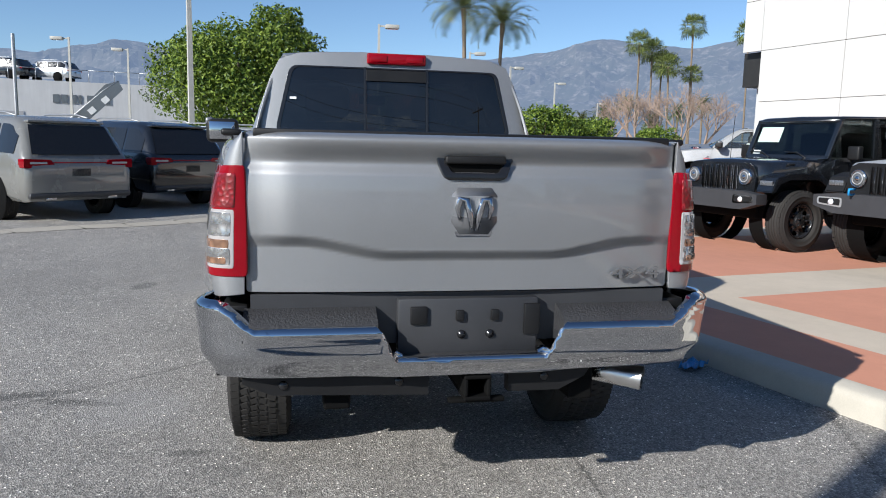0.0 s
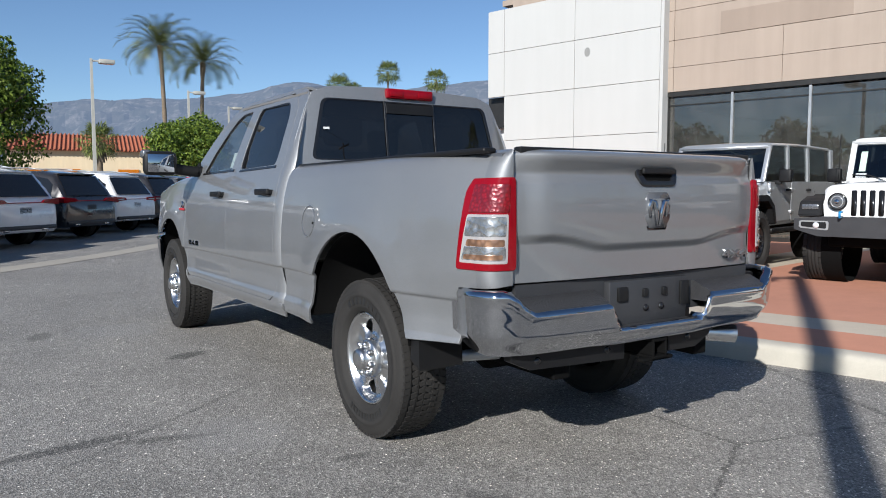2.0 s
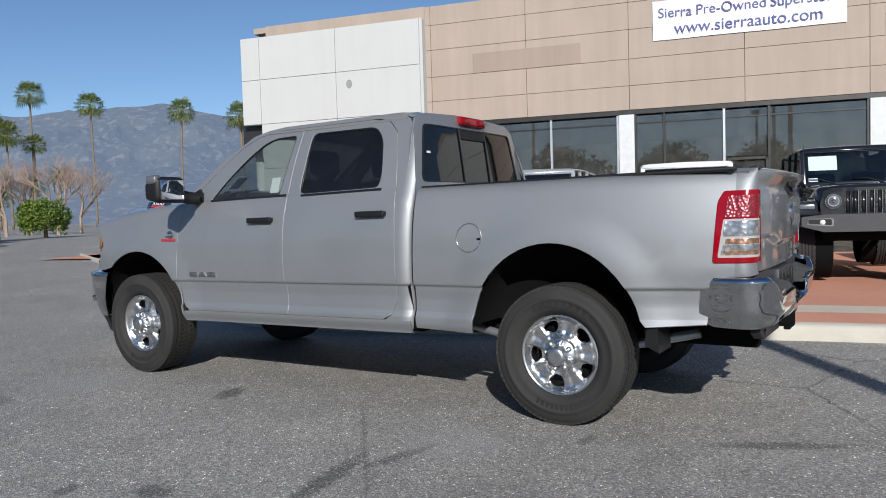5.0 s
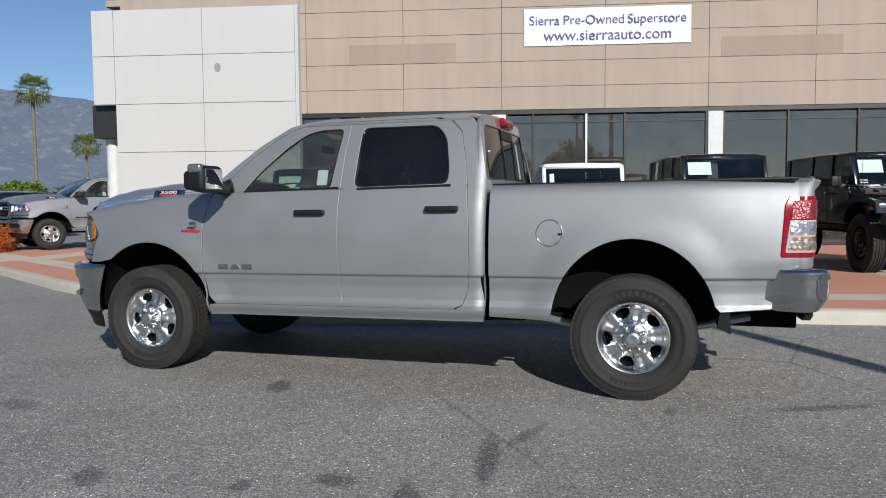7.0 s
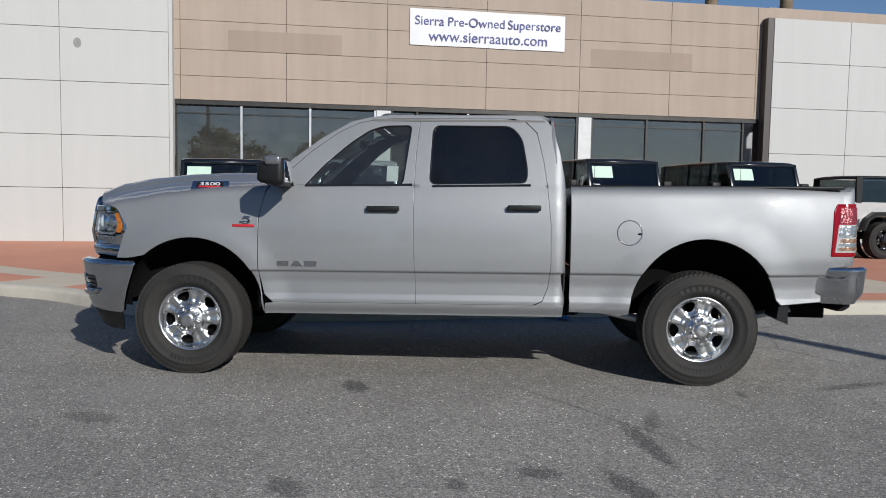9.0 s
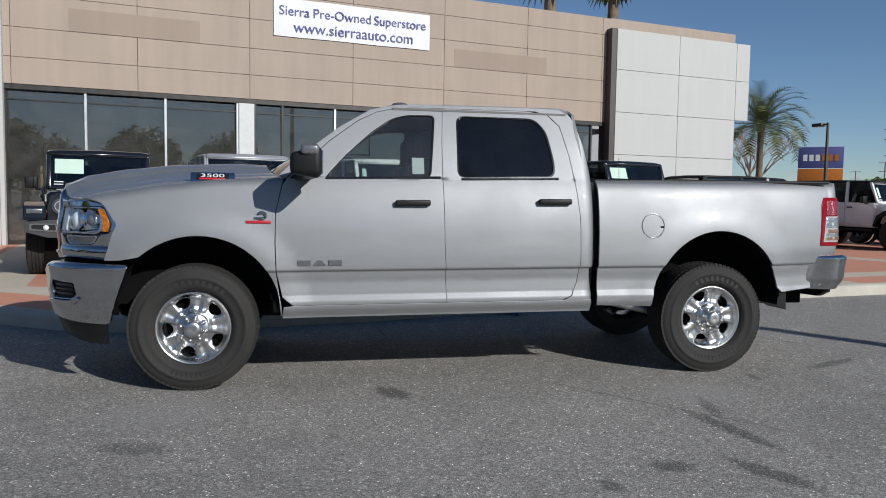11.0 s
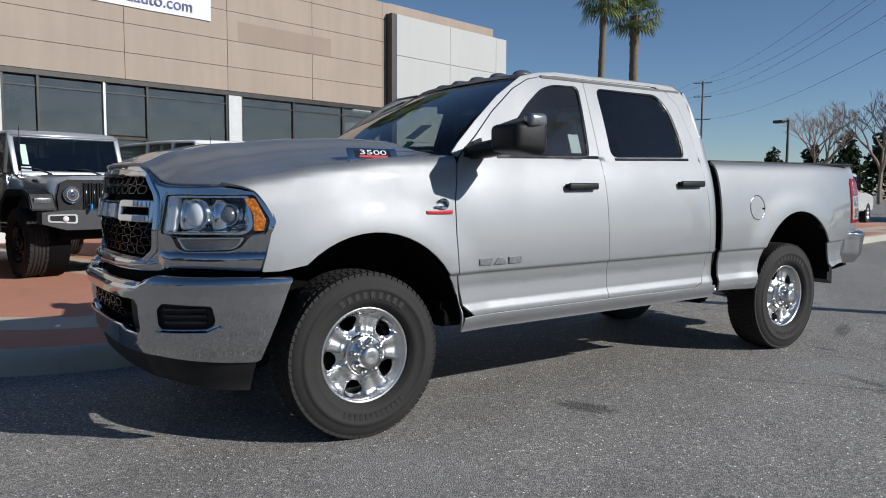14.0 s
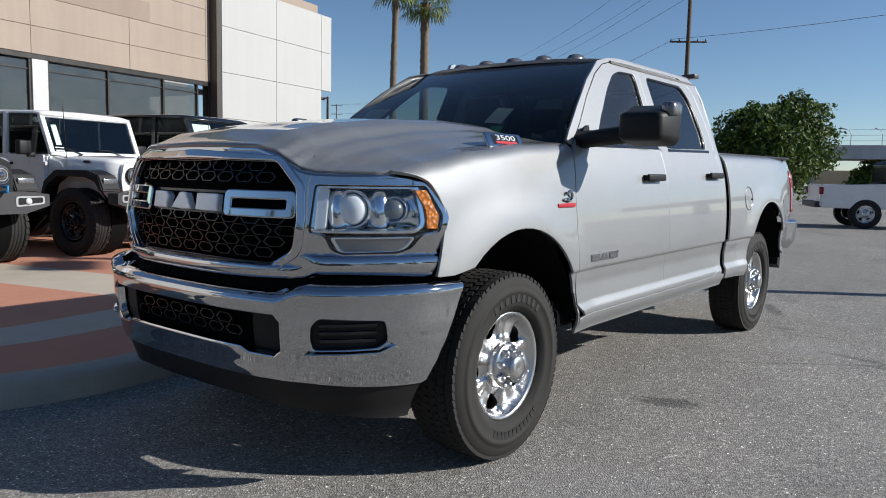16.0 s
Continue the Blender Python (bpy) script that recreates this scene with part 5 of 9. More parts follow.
c_half += [(fx(x), lerp_table(NOSE_0, x)) for x in (0.93, 0.90, 0.80, 0.70, 0.66, 0.61, 0.58, 0.55, 0.50, 0.45, 0.40)] + [(0.0, 1.368)]
c_out = c_half + [(-u, z) for u, z in reversed(c_half[1:-1])]
LEDGE = (0.89, 0.895, 0.902, 0.912, 0.932, 0.952, 0.963, 0.971, 0.976)
face = skin("grille_surround", c_out, front(), (0, 1, 0), M["chrome"], truck, [g_hole, l_hole, [(-u, z) for u, z in reversed(l_hole)]], step=0.035, stepv=0.022, thick=0.045, roll=0.010, label="polished chrome grille and lamp surround", extra=LEDGE)
bk = skin("grille_backing", [(fx(-0.63), 0.89), (fx(0.63), 0.89), (fx(0.63), 1.35), (fx(-0.63), 1.35)], front(-0.085), (0, 1, 0), M["under"], truck, step=0.1, thick=0)
# a thin raised chrome lip round the grille opening, black inside it
skin("grille_lip", grow(g_hole, 0.026), front(0.010), (0, 1, 0), M["chrome"], face, [grow(g_hole, 0.002)], step=0.05, stepv=0.03, thick=0.016, roll=0.007)
skin("grille_frame", grow(g_hole, 0.004), front(-0.022), (0, 1, 0), M["gloss_black"], face, [grow(g_hole, -0.016)], step=0.05, stepv=0.03, thick=0.03)


def brow(u, t):
    """Chrome that rolls from the surround's top edge back under the hood's edge."""
    x, y = FP.at(u)
    nx, ny = FP.out(u)
    z0, z1 = lerp_table(NOSE_0, abs(x)), lerp_table(NOSE_Z, abs(x)) - 0.013
    x0, y0, _ = front()(u, z0)
    k0 = (x0 - x) * nx + (y0 - y) * ny
    k1 = -0.074 + 0.045 * sstep(0.72, 0.90, abs(x))
    a = t * math.pi / 2
    k = k0 + (min(k1, k0 - 0.004) - k0) * (1 - math.cos(a))
    return (x + nx * k, y + ny * k, z0 + (z1 - z0) * math.sin(a))


bu = fx(0.945)
skin("chrome_brow", [(-bu, -0.05), (bu, -0.05), (bu, 1.0), (-bu, 1.0)], brow, (0, 1, 1), M["chrome"], face, step=0.03, stepv=0.12, thick=0.0, label="chrome brow under the hood edge")


def honeycomb(name, u0, u1_, z0, z1, du, dz, fn, parent, r=0.0065, inside=None):
    """A black mesh of stretched six-sided cells, as one moulded part."""
    bm = fresh()
    rows_n = int((z1 - z0) / dz) + 1
    cols_n = int((u1_ - u0) / du) + 1
    for j in range(rows_n + 1):
        for i in range(cols_n + 1):
            cu, cz = u0 + i * du + (0.5 * du if j % 2 else 0), z0 + j * dz
            hexp = [(cu - du * 0.46, cz), (cu - du * 0.27, cz - dz * 0.46), (cu + du * 0.27, cz - dz * 0.46), (cu + du * 0.46, cz), (cu + du * 0.27, cz + dz * 0.46), (cu - du * 0.27, cz + dz * 0.46)]
            if not all(u0 - 0.01 <= a <= u1_ + 0.01 and z0 - 0.015 <= b <= z1 + 0.015 and (inside is None or inside(a, b)) for a, b in hexp):
                continue
            c = Vector(fn(cu, cz))
            outer = [Vector(fn(a, b)) for a, b in hexp]
            inn = [c + (p - c) * 0.86 for p in outer]
            back_ = [c + (p - c) * 0.97 - Vector((0, 0.03, 0)) for p in outer]
            inb = [c + (p - c) * 0.74 - Vector((0, 0.03, 0)) for p in outer]
            vo, vi, vb, vc = ([bm.verts.new(p) for p in q] for q in (outer, inn, back_, inb))
            for k in range(6):
                l = (k + 1) % 6
                bm.faces.new((vo[k], vo[l], vi[l], vi[k]))
                bm.faces.new((vi[k], vi[l], vc[l], vc[k]))
                bm.faces.new((vb[l], vb[k], vo[k], vo[l])[::-1])
    bmesh.ops.recalc_face_normals(bm, faces=bm.faces[:])
    return part(name, raked(bm), M["gloss_black"], parent, "black honeycomb mesh", smooth=False)


gr_in = lambda u, z: abs(FP.at(u)[0]) < 0.612 - 0.10 * max(0, z - 1.245) / 0.09 - 0.09 * max(0, 0.985 - z) / 0.055
honeycomb("grille_mesh", -fx(0.6), fx(0.6), 0.935, 1.125, 0.112, 0.043, front(-0.03), face, inside=gr_in)
honeycomb("grille_mesh", -fx(0.6), fx(0.6), 1.222, 1.335, 0.112, 0.043, front(-0.03), face, inside=gr_in)
for z0, z1 in ((1.118, 1.128), (1.20, 1.21)):
    bm = fresh()
    n = 20
    for i in range(n):
        a, b = -fx(0.6) + 2 * fx(0.6) * i / n, -fx(0.6) + 2 * fx(0.6) * (i + 1) / n
        vs = [bm.verts.new(front(-0.028)(u, z)) for u, z in ((a, z0), (b, z0), (b, z1), (a, z1))]
        bm.faces.new(vs)
    part("grille_bar", raked(bm), M["gloss_black"], face)
for s in (-1, 1):
    us = sorted((s * fx(0.27), s * fx(0.592)))
    skin("grille_loop", rounded([(us[0], 1.120), (us[1], 1.120), (us[1], 1.212), (us[0], 1.212)], 0.02), front(-0.002), (0, 1, 0), M["chrome"], face,
         [rounded([(us[0] + 0.03, 1.143), (us[1] - 0.03, 1.143), (us[1] - 0.03, 1.189), (us[0] + 0.03, 1.189)], 0.014)], step=0.05, stepv=0.015, thick=0.03, roll=0.007, label="chrome grille loop")
for k, (a, b) in enumerate(((-0.225, -0.095), (-0.080, 0.075), (0.092, 0.242))):
    a, b = a + 0.012, b - 0.012
    pts = [[(a, 1.134), (b, 1.134), (b - 0.01, 1.16), (b, 1.178), (b - 0.02, 1.194), (a, 1.194)], [(a, 1.134), (a + 0.045, 1.194), (b - 0.045, 1.194), (b, 1.134)], [(a, 1.134), (a, 1.194), (b, 1.194), (b, 1.134)]][k]
    skin("grille_emblem_block", [(-u, z) for u, z in reversed(pts)], front(0.004), (0, 1, 0), M["lamp_bowl"], face, step=0.06, stepv=0.04, thick=0.03, roll=0.006, label="plain chrome emblem block")

# head lamps: clear cover, bright housing, projector, light pipe, lower strip and amber corner
up_l = rounded([(fx(0.660), 1.238), (fx(0.648), 1.066), (fx(0.925), 1.066), (fx(0.940), 1.10), (fx(0.930), 1.238)], 0.02)
lo_l = rounded([(fx(0.715), 1.044), (fx(0.735), 0.997), (fx(0.755), 0.988), (fx(0.885), 0.992), (fx(0.908), 1.008), (fx(0.922), 1.046)], 0.014)
amb = [(fx(0.943), 1.082), (fx(0.960), 1.082), (fx(0.963), 1.128), (fx(0.945), 1.224), (fx(0.924), 1.224), (fx(0.943), 1.15)]


def flip_u(s, pts):
    return [(s * u, z) for u, z in (pts if s == 1 else list(reversed(pts)))]


def wavy(s):
    """The mirrored inside of the lamp, moulded in scoops."""
    def fn(u, z):
        a = abs(u) - fx(0.655)
        d = -0.052 - 0.022 * math.cos(a * 36.0) - 0.02 * ((z - 1.15) / 0.08) ** 2
        return front(d)(u, z)
    return fn


for s in (1, -1):
    cover = skin("head_lamp", flip_u(s, grow(l_hole, 0.006)), front(-0.006), (0, 1, 0), M["lens_glass"], truck, step=0.05, thick=0, label="clear head lamp with an amber corner")
    skin("lamp_gasket", flip_u(s, grow(l_hole, 0.003)), front(-0.003), (0, 1, 0), M["gloss_black"], cover, [flip_u(s, grow(l_hole, -0.007))], step=0.06, thick=0.03)
    skin("lamp_housing", flip_u(s, grow(l_hole, 0.006)), front(-0.085), (0, 1, 0), M["lamp_dark"], cover, step=0.05, thick=0)
    skin("reflector", flip_u(s, up_l), wavy(s), (0, 1, 0), M["lamp_mirror"], cover, step=0.012, stepv=0.02, thick=0.0, label="mirrored scoops inside the lamp")
    skin("lamp_bezel", flip_u(s, grow(up_l, 0.004)), front(-0.010), (0, 1, 0), M["lamp_mirror"], cover, [flip_u(s, grow(up_l, -0.010))], step=0.05, stepv=0.03, thick=0.03, roll=0.004)
    skin("lower_lens", flip_u(s, lo_l), front(-0.016), (0, 1, 0), M["lower_lens"], cover, step=0.04, stepv=0.02, thick=0.02, roll=0.005, label="grey clear lower lamp strip")
    skin("lower_bezel", flip_u(s, grow(lo_l, 0.004)), front(-0.010), (0, 1, 0), M["lamp_mirror"], cover, [flip_u(s, grow(lo_l, -0.006))], step=0.04, stepv=0.02, thick=0.02, roll=0.003)
    skin("amber_marker", flip_u(s, amb), front(-0.002), (0, 1, 0), M["amber"], cover, step=0.04, thick=0.02)
    pipe = rounded([(fx(0.668), 1.228), (fx(0.660), 1.078), (fx(0.690), 1.085), (fx(0.700), 1.228)], 0.008)
    skin("light_pipe", flip_u(s, pipe), front(-0.020), (0, 1, 0), M["projector"], cover, step=0.03, stepv=0.03, thick=0.03, roll=0.006)
    for x, z, r, sq, dp in ((0.775, 1.150, 0.070, 1.05, -0.060), (0.885, 1.150, 0.048, 1.2, -0.055)):
        u = s * fx(x)
        p = Vector(front(dp)(u, z))
        nx, ny = FP.out(u)
        q = Vector((nx * 0.6, ny * 0.6 + 0.4, 0)).to_track_quat("Z", "Y").to_matrix().to_4x4()
        bm = fresh()
        lathe(bm, [(r * 0.82, -0.02), (r * 0.92, 0.008), (r, 0.018), (r * 1.08, 0.012), (r * 1.1, -0.02)], 28, Matrix.Translation(p) @ q)
        ring = part("projector_ring", raked(bm), M["lamp_mirror"], cover)
        bm = fresh()
        lathe(bm, [(r * 0.84, 0.0), (r * 0.78, 0.022), (r * 0.60, 0.036), (r * 0.32, 0.043), (0.001, 0.045)], 28, Matrix.Translation(p) @ q)
        part("projector_lens", raked(bm), M["projector"] if r > 0.06 else M["lower_lens"], ring)

# front bumper
BP = Plan(0.998, 0.665, 4.19, 3.2, 2.2)
bx = lambda x: BP.ux(x)


BUMP_K = [(-0.52, -0.11), (-0.40, -0.062), (-0.30, -0.030), (-0.22, -0.012), (-0.15, -0.003), (-0.09, 0.0), (-0.055, 0.004), (-0.04, 0.007), (-0.028, 0.007), (-0.016, 0.001), (-0.006, -0.014), (0.0, -0.035), (0.003, -0.055)]


def bump(d=0.0):
    def fn(u, z):
        x, y = BP.at(u)
        nx, ny = BP.out(u)
        top = 0.840 + 0.035 * sstep(0.58, 0.69, abs(x))
        k = d + lerp_table(BUMP_K, z - top)
        return (x + nx * k, y + ny * k, z)
    return fn


be = BP.s[-1]
b_half = [(0.0, 0.505), (bx(0.55), 0.505), (bx(0.75), 0.495), (bx(0.93), 0.482), (be - 0.175, 0.476), (be - 0.15, 0.484), (be - 0.07, 0.70), (be - 0.01, 0.862), (be - 0.02, 0.877), (bx(0.86), 0.877), (bx(0.70), 0.877), (bx(0.66), 0.868), (bx(0.61), 0.849), (bx(0.56), 0.842), (0.0, 0.842)]
b_out = b_half + [(-u, z) for u, z in reversed(b_half[1:-1])]
i_half = [(0.0, 0.612), (0.40, 0.612), (0.44, 0.592), (bx(0.565), 0.588), (bx(0.598), 0.615), (bx(0.598), 0.735), (bx(0.57), 0.765), (0.0, 0.765)]
i_hole = [(u, z) for u, z in i_half] + [(-u, z) for u, z in reversed(i_half[1:-1])]
f_hole = rounded([(bx(0.712), 0.622), (bx(0.900), 0.632), (bx(0.922), 0.664), (bx(0.914), 0.752), (bx(0.735), 0.762), (bx(0.703), 0.73), (bx(0.698), 0.66)], 0.025)
fb = skin("front_bumper", b_out, bump(), (0, 1, 0), M["chrome"], truck, [i_hole, f_hole, [(-u, z) for u, z in reversed(f_hole)]], step=0.035, stepv=0.018, thick=0.04, roll=0.010, label="polished chrome front bumper", extra=(0.80, 0.815, 0.825, 0.834, 0.848, 0.86, 0.868, 0.873))
skin("bumper_backing", [(-be + 0.1, 0.52), (be - 0.1, 0.52), (be - 0.1, 0.83), (-be + 0.1, 0.83)], bump(-0.09), (0, 1, 0), M["under"], fb, step=0.1, thick=0)
honeycomb("intake_mesh", -0.40, 0.40, 0.632, 0.750, 0.110, 0.042, bump(-0.035), fb)
for s in (-1, 1):
    skin("fog_pod", [(s * u, z) for u, z in (grow(f_hole, 0.004) if s == 1 else reversed(grow(f_hole, 0.004)))], bump(-0.035), (0, 1, 0), M["black"], fb, step=0.06, thick=0)
    for k in range(3):
        uu = [(s * bx(0.735), 0.660 + 0.030 * k), (s * bx(0.895), 0.665 + 0.030 * k), (s * bx(0.895), 0.673 + 0.030 * k), (s * bx(0.735), 0.668 + 0.030 * k)]
        skin("fog_slat", uu if s == 1 else uu[::-1], bump(-0.022), (0, 1, 0), M["gloss_black"], fb, step=0.08, thick=0.015)
    lip = [(s * bx(0.685), 0.602), (s * bx(0.712), 0.592), (s * bx(0.902), 0.600), (s * bx(0.932), 0.640), (s * bx(0.926), 0.650), (s * bx(0.899), 0.625), (s * bx(0.714), 0.617), (s * bx(0.69), 0.614)]
    skin("fog_lip", lip if s == 1 else lip[::-1], bump(0.022), (0, 1, 0), M["chrome"], fb, step=0.05, stepv=0.01, thick=0.03, roll=0.006)
    th = [(s * bx(0.44), 0.60), (s * bx(0.585), 0.60), (s * bx(0.585), 0.75), (s * bx(0.44), 0.75)]
    skin("tow_hook_pocket", th if s == 1 else th[::-1], bump(-0.05), (0, 1, 0), M["black"], fb, step=0.06, thick=0.02)
skin("front_valance", [(-bx(0.93), 0.335), (-0.4, 0.40), (0.4, 0.40), (bx(0.93), 0.335), (be - 0.20, 0.33), (be - 0.165, 0.50), (bx(0.5), 0.525), (-bx(0.5), 0.525), (-be + 0.165, 0.50), (-be + 0.20, 0.33)],
     bump(-0.015), (0, 1, 0), M["black"], truck, step=0.06, thick=0.02, label="black lower front valance")
skin("bumper_gap", [(-be + 0.05, 0.80), (be - 0.05, 0.80), (be - 0.05, 0.93), (-be + 0.05, 0.93)], bump(-0.075), (0, 1, 0), M["under"], truck, step=0.08, thick=0)

# mirrors on arms
bm = fresh()
box(bm, -1.375, -1.105, 2.965, 3.165, 1.430, 1.630, 0.045, 4)
for q in bm.verts:
    if q.co.y > 3.05:
        q.co.z = 1.505 + (q.co.z - 1.505) * 0.72
        q.co.x = -1.20 + (q.co.x + 1.20) * 0.86
mirror_ob = part("side_mirror", raked(bm), M["black"], truck, "black tow mirror on a thick arm")
bits = [mirror_ob]
bm = fresh()
box(bm, -1.345, -1.135, 2.961, 2.975, 1.455, 1.605, 0.006, 2)
bits.append(part("mirror_glass", raked(bm), M["chrome"], mirror_ob, "mirror glass"))
bm = fresh()
ring_strip(bm, [[(x, y + dy, z + dz) for dy, dz in ((-0.06, -0.035), (0.03, -0.042), (0.062, -0.02), (0.066, 0.02), (0.03, 0.044), (-0.055, 0.045))] for x, y, z in ((-0.875, 3.09, 1.462), (-0.96, 3.085, 1.466), (-1.05, 3.075, 1.476), (-1.14, 3.06, 1.488), (-1.20, 3.05, 1.495))])
bits.append(part("mirror_arm", raked(bm), M["black"], mirror_ob))
bm = fresh()
prism(bm, [(3.17, 1.435), (3.01, 1.435), (3.05, 1.54), (3.10, 1.52)], 0.02, Matrix(((0, 0, 1, -0.912), (1, 0, 0, 0), (0, 1, 0, 0), (0, 0, 0, 1))))
bits.append(part("mirror_foot", raked(bm), M["black"], mirror_ob, smooth=False))
bm = fresh()
box(bm, -1.38, -1.31, 2.985, 3.10, 1.572, 1.640, 0.022, 3)
bits.append(part("mirror_marker", raked(bm), M["lamp_dark"], mirror_ob, "pale marker lens on the mirror corner"))
mm = mirror_part(bits[0])
for o in bits[1:]:
    q = mirror_part(o)
    q.parent = mm

# fuel flap, badges
for s in (1,):
    bm = fresh()
    cy, cz = 0.545, 1.112
    rings = []
    for r, d in ((0.092, 0.001), (0.088, 0.005), (0.084, 0.001)):
        rings.append([(-half_width(cy + r * math.cos(a), cz + r * math.sin(a)) - d, cy + r * math.cos(a), cz + r * math.sin(a)) for a in (2 * math.pi * k / 40 for k in range(40))])
    ring_strip(bm, rings, True, False)
    flap = part("fuel_flap_ring", raked(bm), M["lamp_dark"], bed_panels[0], "round fuel filler flap")
    bm = fresh()
    box(bm, -half_width(cy, cz) - 0.006, -half_width(cy, cz) + 0.01, cy - 0.086, cy - 0.058, cz - 0.016, cz - 0.002, 0.003)
    part("flap_notch", raked(bm), M["under"], flap)
for s in (-1, 1):
    for k, (a, b) in enumerate(((3.115, 3.03), (3.015, 2.925), (2.91, 2.82))):
        bm = fresh()
        w = half_width(2.97, 0.868)
        pts = [[(a, 0.848), (b, 0.848), (b, 0.884), (a, 0.884)], [(a, 0.848), (b, 0.848), (b + 0.03, 0.884), (a - 0.03, 0.884)], [(a, 0.848), (b, 0.848), (b, 0.884), (a, 0.884)]][k]
        prism(bm, pts, 0.008, Matrix(((0, 0, s, s * w), (1, 0, 0, 0), (0, 1, 0, 0), (0, 0, 0, 1))))
        bmesh.ops.recalc_face_normals(bm, faces=bm.faces[:])
        part("door_emblem_block", raked(bm), M["chrome"], truck, "plain chrome emblem block", smooth=False)
    w = half_width(3.37, 1.13)
    bm = fresh()
    box(bm, s * w, s * (w + 0.007), 3.29, 3.455, 1.132, 1.152, 0.003)
    fbdg = part("fender_badge", raked(bm), M["badge_red"], truck, "red bar badge with a chrome emblem")
    bm = fresh()
    tube(bm, [(s * (w + 0.004), 3.35 + 0.028 * math.cos(a), 1.185 + 0.022 * math.sin(a)) for a in (radians(t) for t in range(40, 321, 28))], 0.008, 8)
    box(bm, s * w, s * (w + 0.006), 3.335, 3.40, 1.163, 1.176, 0.002)
    part("badge_emblem", raked(bm), M["chrome"], fbdg)

# wheel wells, frame, axles, tank
for s in (-1, 1):
    for cy, cz, a, b in (ARCH_F, ARCH_R):
        bm = fresh()
        rings = []
        for x in (0.955, 0.60, 0.56):
            k = 1.0 if x > 0.57 else 0.15
            rings.append([(s * x, cy + (a + 0.012) * k * math.cos(t), cz - 0.02 + (b + 0.012) * k * math.sin(t)) for t in (radians(8 + 164 * i / 24) for i in range(25))])
        ring_strip(bm, rings, False)
        part("wheel_liner", raked(bm), M["under"], truck, smooth=True)
for s in (-1, 1):
    bm = fresh()
    box(bm, s * 0.42, s * 0.52, -1.05, 4.55, 0.47, 0.64, 0.01)
    part("frame_rail", bm, M["under"], truck, smooth=False)
    bm = fresh()
    box(bm, s * 0.50, s * 0.90, 0.95, 3.3, 0.50, 0.60, 0.02)
    part("underfloor", bm, M["under"], truck, smooth=False)
    bm = fresh()
    prism(bm, [(-0.61, 0.36), (-0.60, 0.60), (-0.55, 0.60), (-0.53, 0.40)], 0.24, Matrix(((0, 0, 1, 0.70 if s > 0 else -0.94), (1, 0, 0, 0), (0, 1, 0, 0.12), (0, 0, 0, 1))), 0.0)
    part("mud_flap", bm, M["black"], truck, smooth=False)
    bm = fresh()
    tube(bm, [(s * 0.62, 0.75, 0.52), (s * 0.60, 0.30, 0.42), (s * 0.60, -0.2, 0.42), (s * 0.60, -0.75, 0.55)], 0.03, 6)
    tube(bm, [(s * 0.58, 0.18, 0.36), (s * 0.52, 0.42, 0.75)], 0.028, 8)
    part("leaf_spring", bm, M["steel"], truck)
bm = fresh()
tube(bm, [(-0.75, 0, 0.41), (-0.2, 0, 0.41), (-0.12, 0, 0.41), (0.12, 0, 0.41), (0.2, 0, 0.41), (0.75, 0, 0.41)], [0.05, 0.05, 0.15, 0.15, 0.05, 0.05], 14)
part("rear_axle", bm, M["under"], truck)
bm = fresh()
tube(bm, [(-0.75, 3.795, 0.41), (0.15, 3.795, 0.41), (0.3, 3.795, 0.41), (0.42, 3.795, 0.41), (0.75, 3.795, 0.41)], [0.045, 0.045, 0.13, 0.045, 0.045], 14)
part("front_axle", bm, M["under"], truck)
bm = fresh()
box(bm, -0.42, 0.42, 2.6, 4.4, 0.40, 0.95, 0.08)
box(bm, -0.4, 0.4, 0.8, 2.6, 0.42, 0.60, 0.05)
box(bm, -0.88, 0.88, 0.99, 3.3, 0.60, 0.64)
part("drivetrain", bm, M["under"], truck, smooth=False)
bm = fresh()
box(bm, -0.55, 0.55, 3.32, 4.5, 0.90, 1.25, 0.04)
part("engine_bay", bm, M["under"], truck, smooth=False)


# wheels
def tyre_mesh(r, w, groove=True):
    bm = fresh()
    h = w / 2
    prof = [(r * 0.585, h * 0.72), (r * 0.60, h * 0.86), (r * 0.645, h * 0.935), (r * 0.65, h * 0.955), (r * 0.70, h * 0.975), (r * 0.79, h * 1.0), (r * 0.795, h * 1.018), (r * 0.835, h * 1.012), (r * 0.84, h * 0.99), (r * 0.875, h * 0.97), (r * 0.93, h * 0.92), (r * 0.965, h * 0.84)]
    full = prof + [(r * 0.985, h * 0.78), (r * 0.998, h * 0.55), (r * 0.975, h * 0.53), (r * 0.975, h * 0.46), (r, h * 0.44), (r, h * 0.20), (r * 0.975, h * 0.18), (r * 0.975, h * 0.11), (r, h * 0.09)]
    full = full + [(a, -b) for a, b in reversed(full)]
    lathe(bm, full, 64)
    return bm


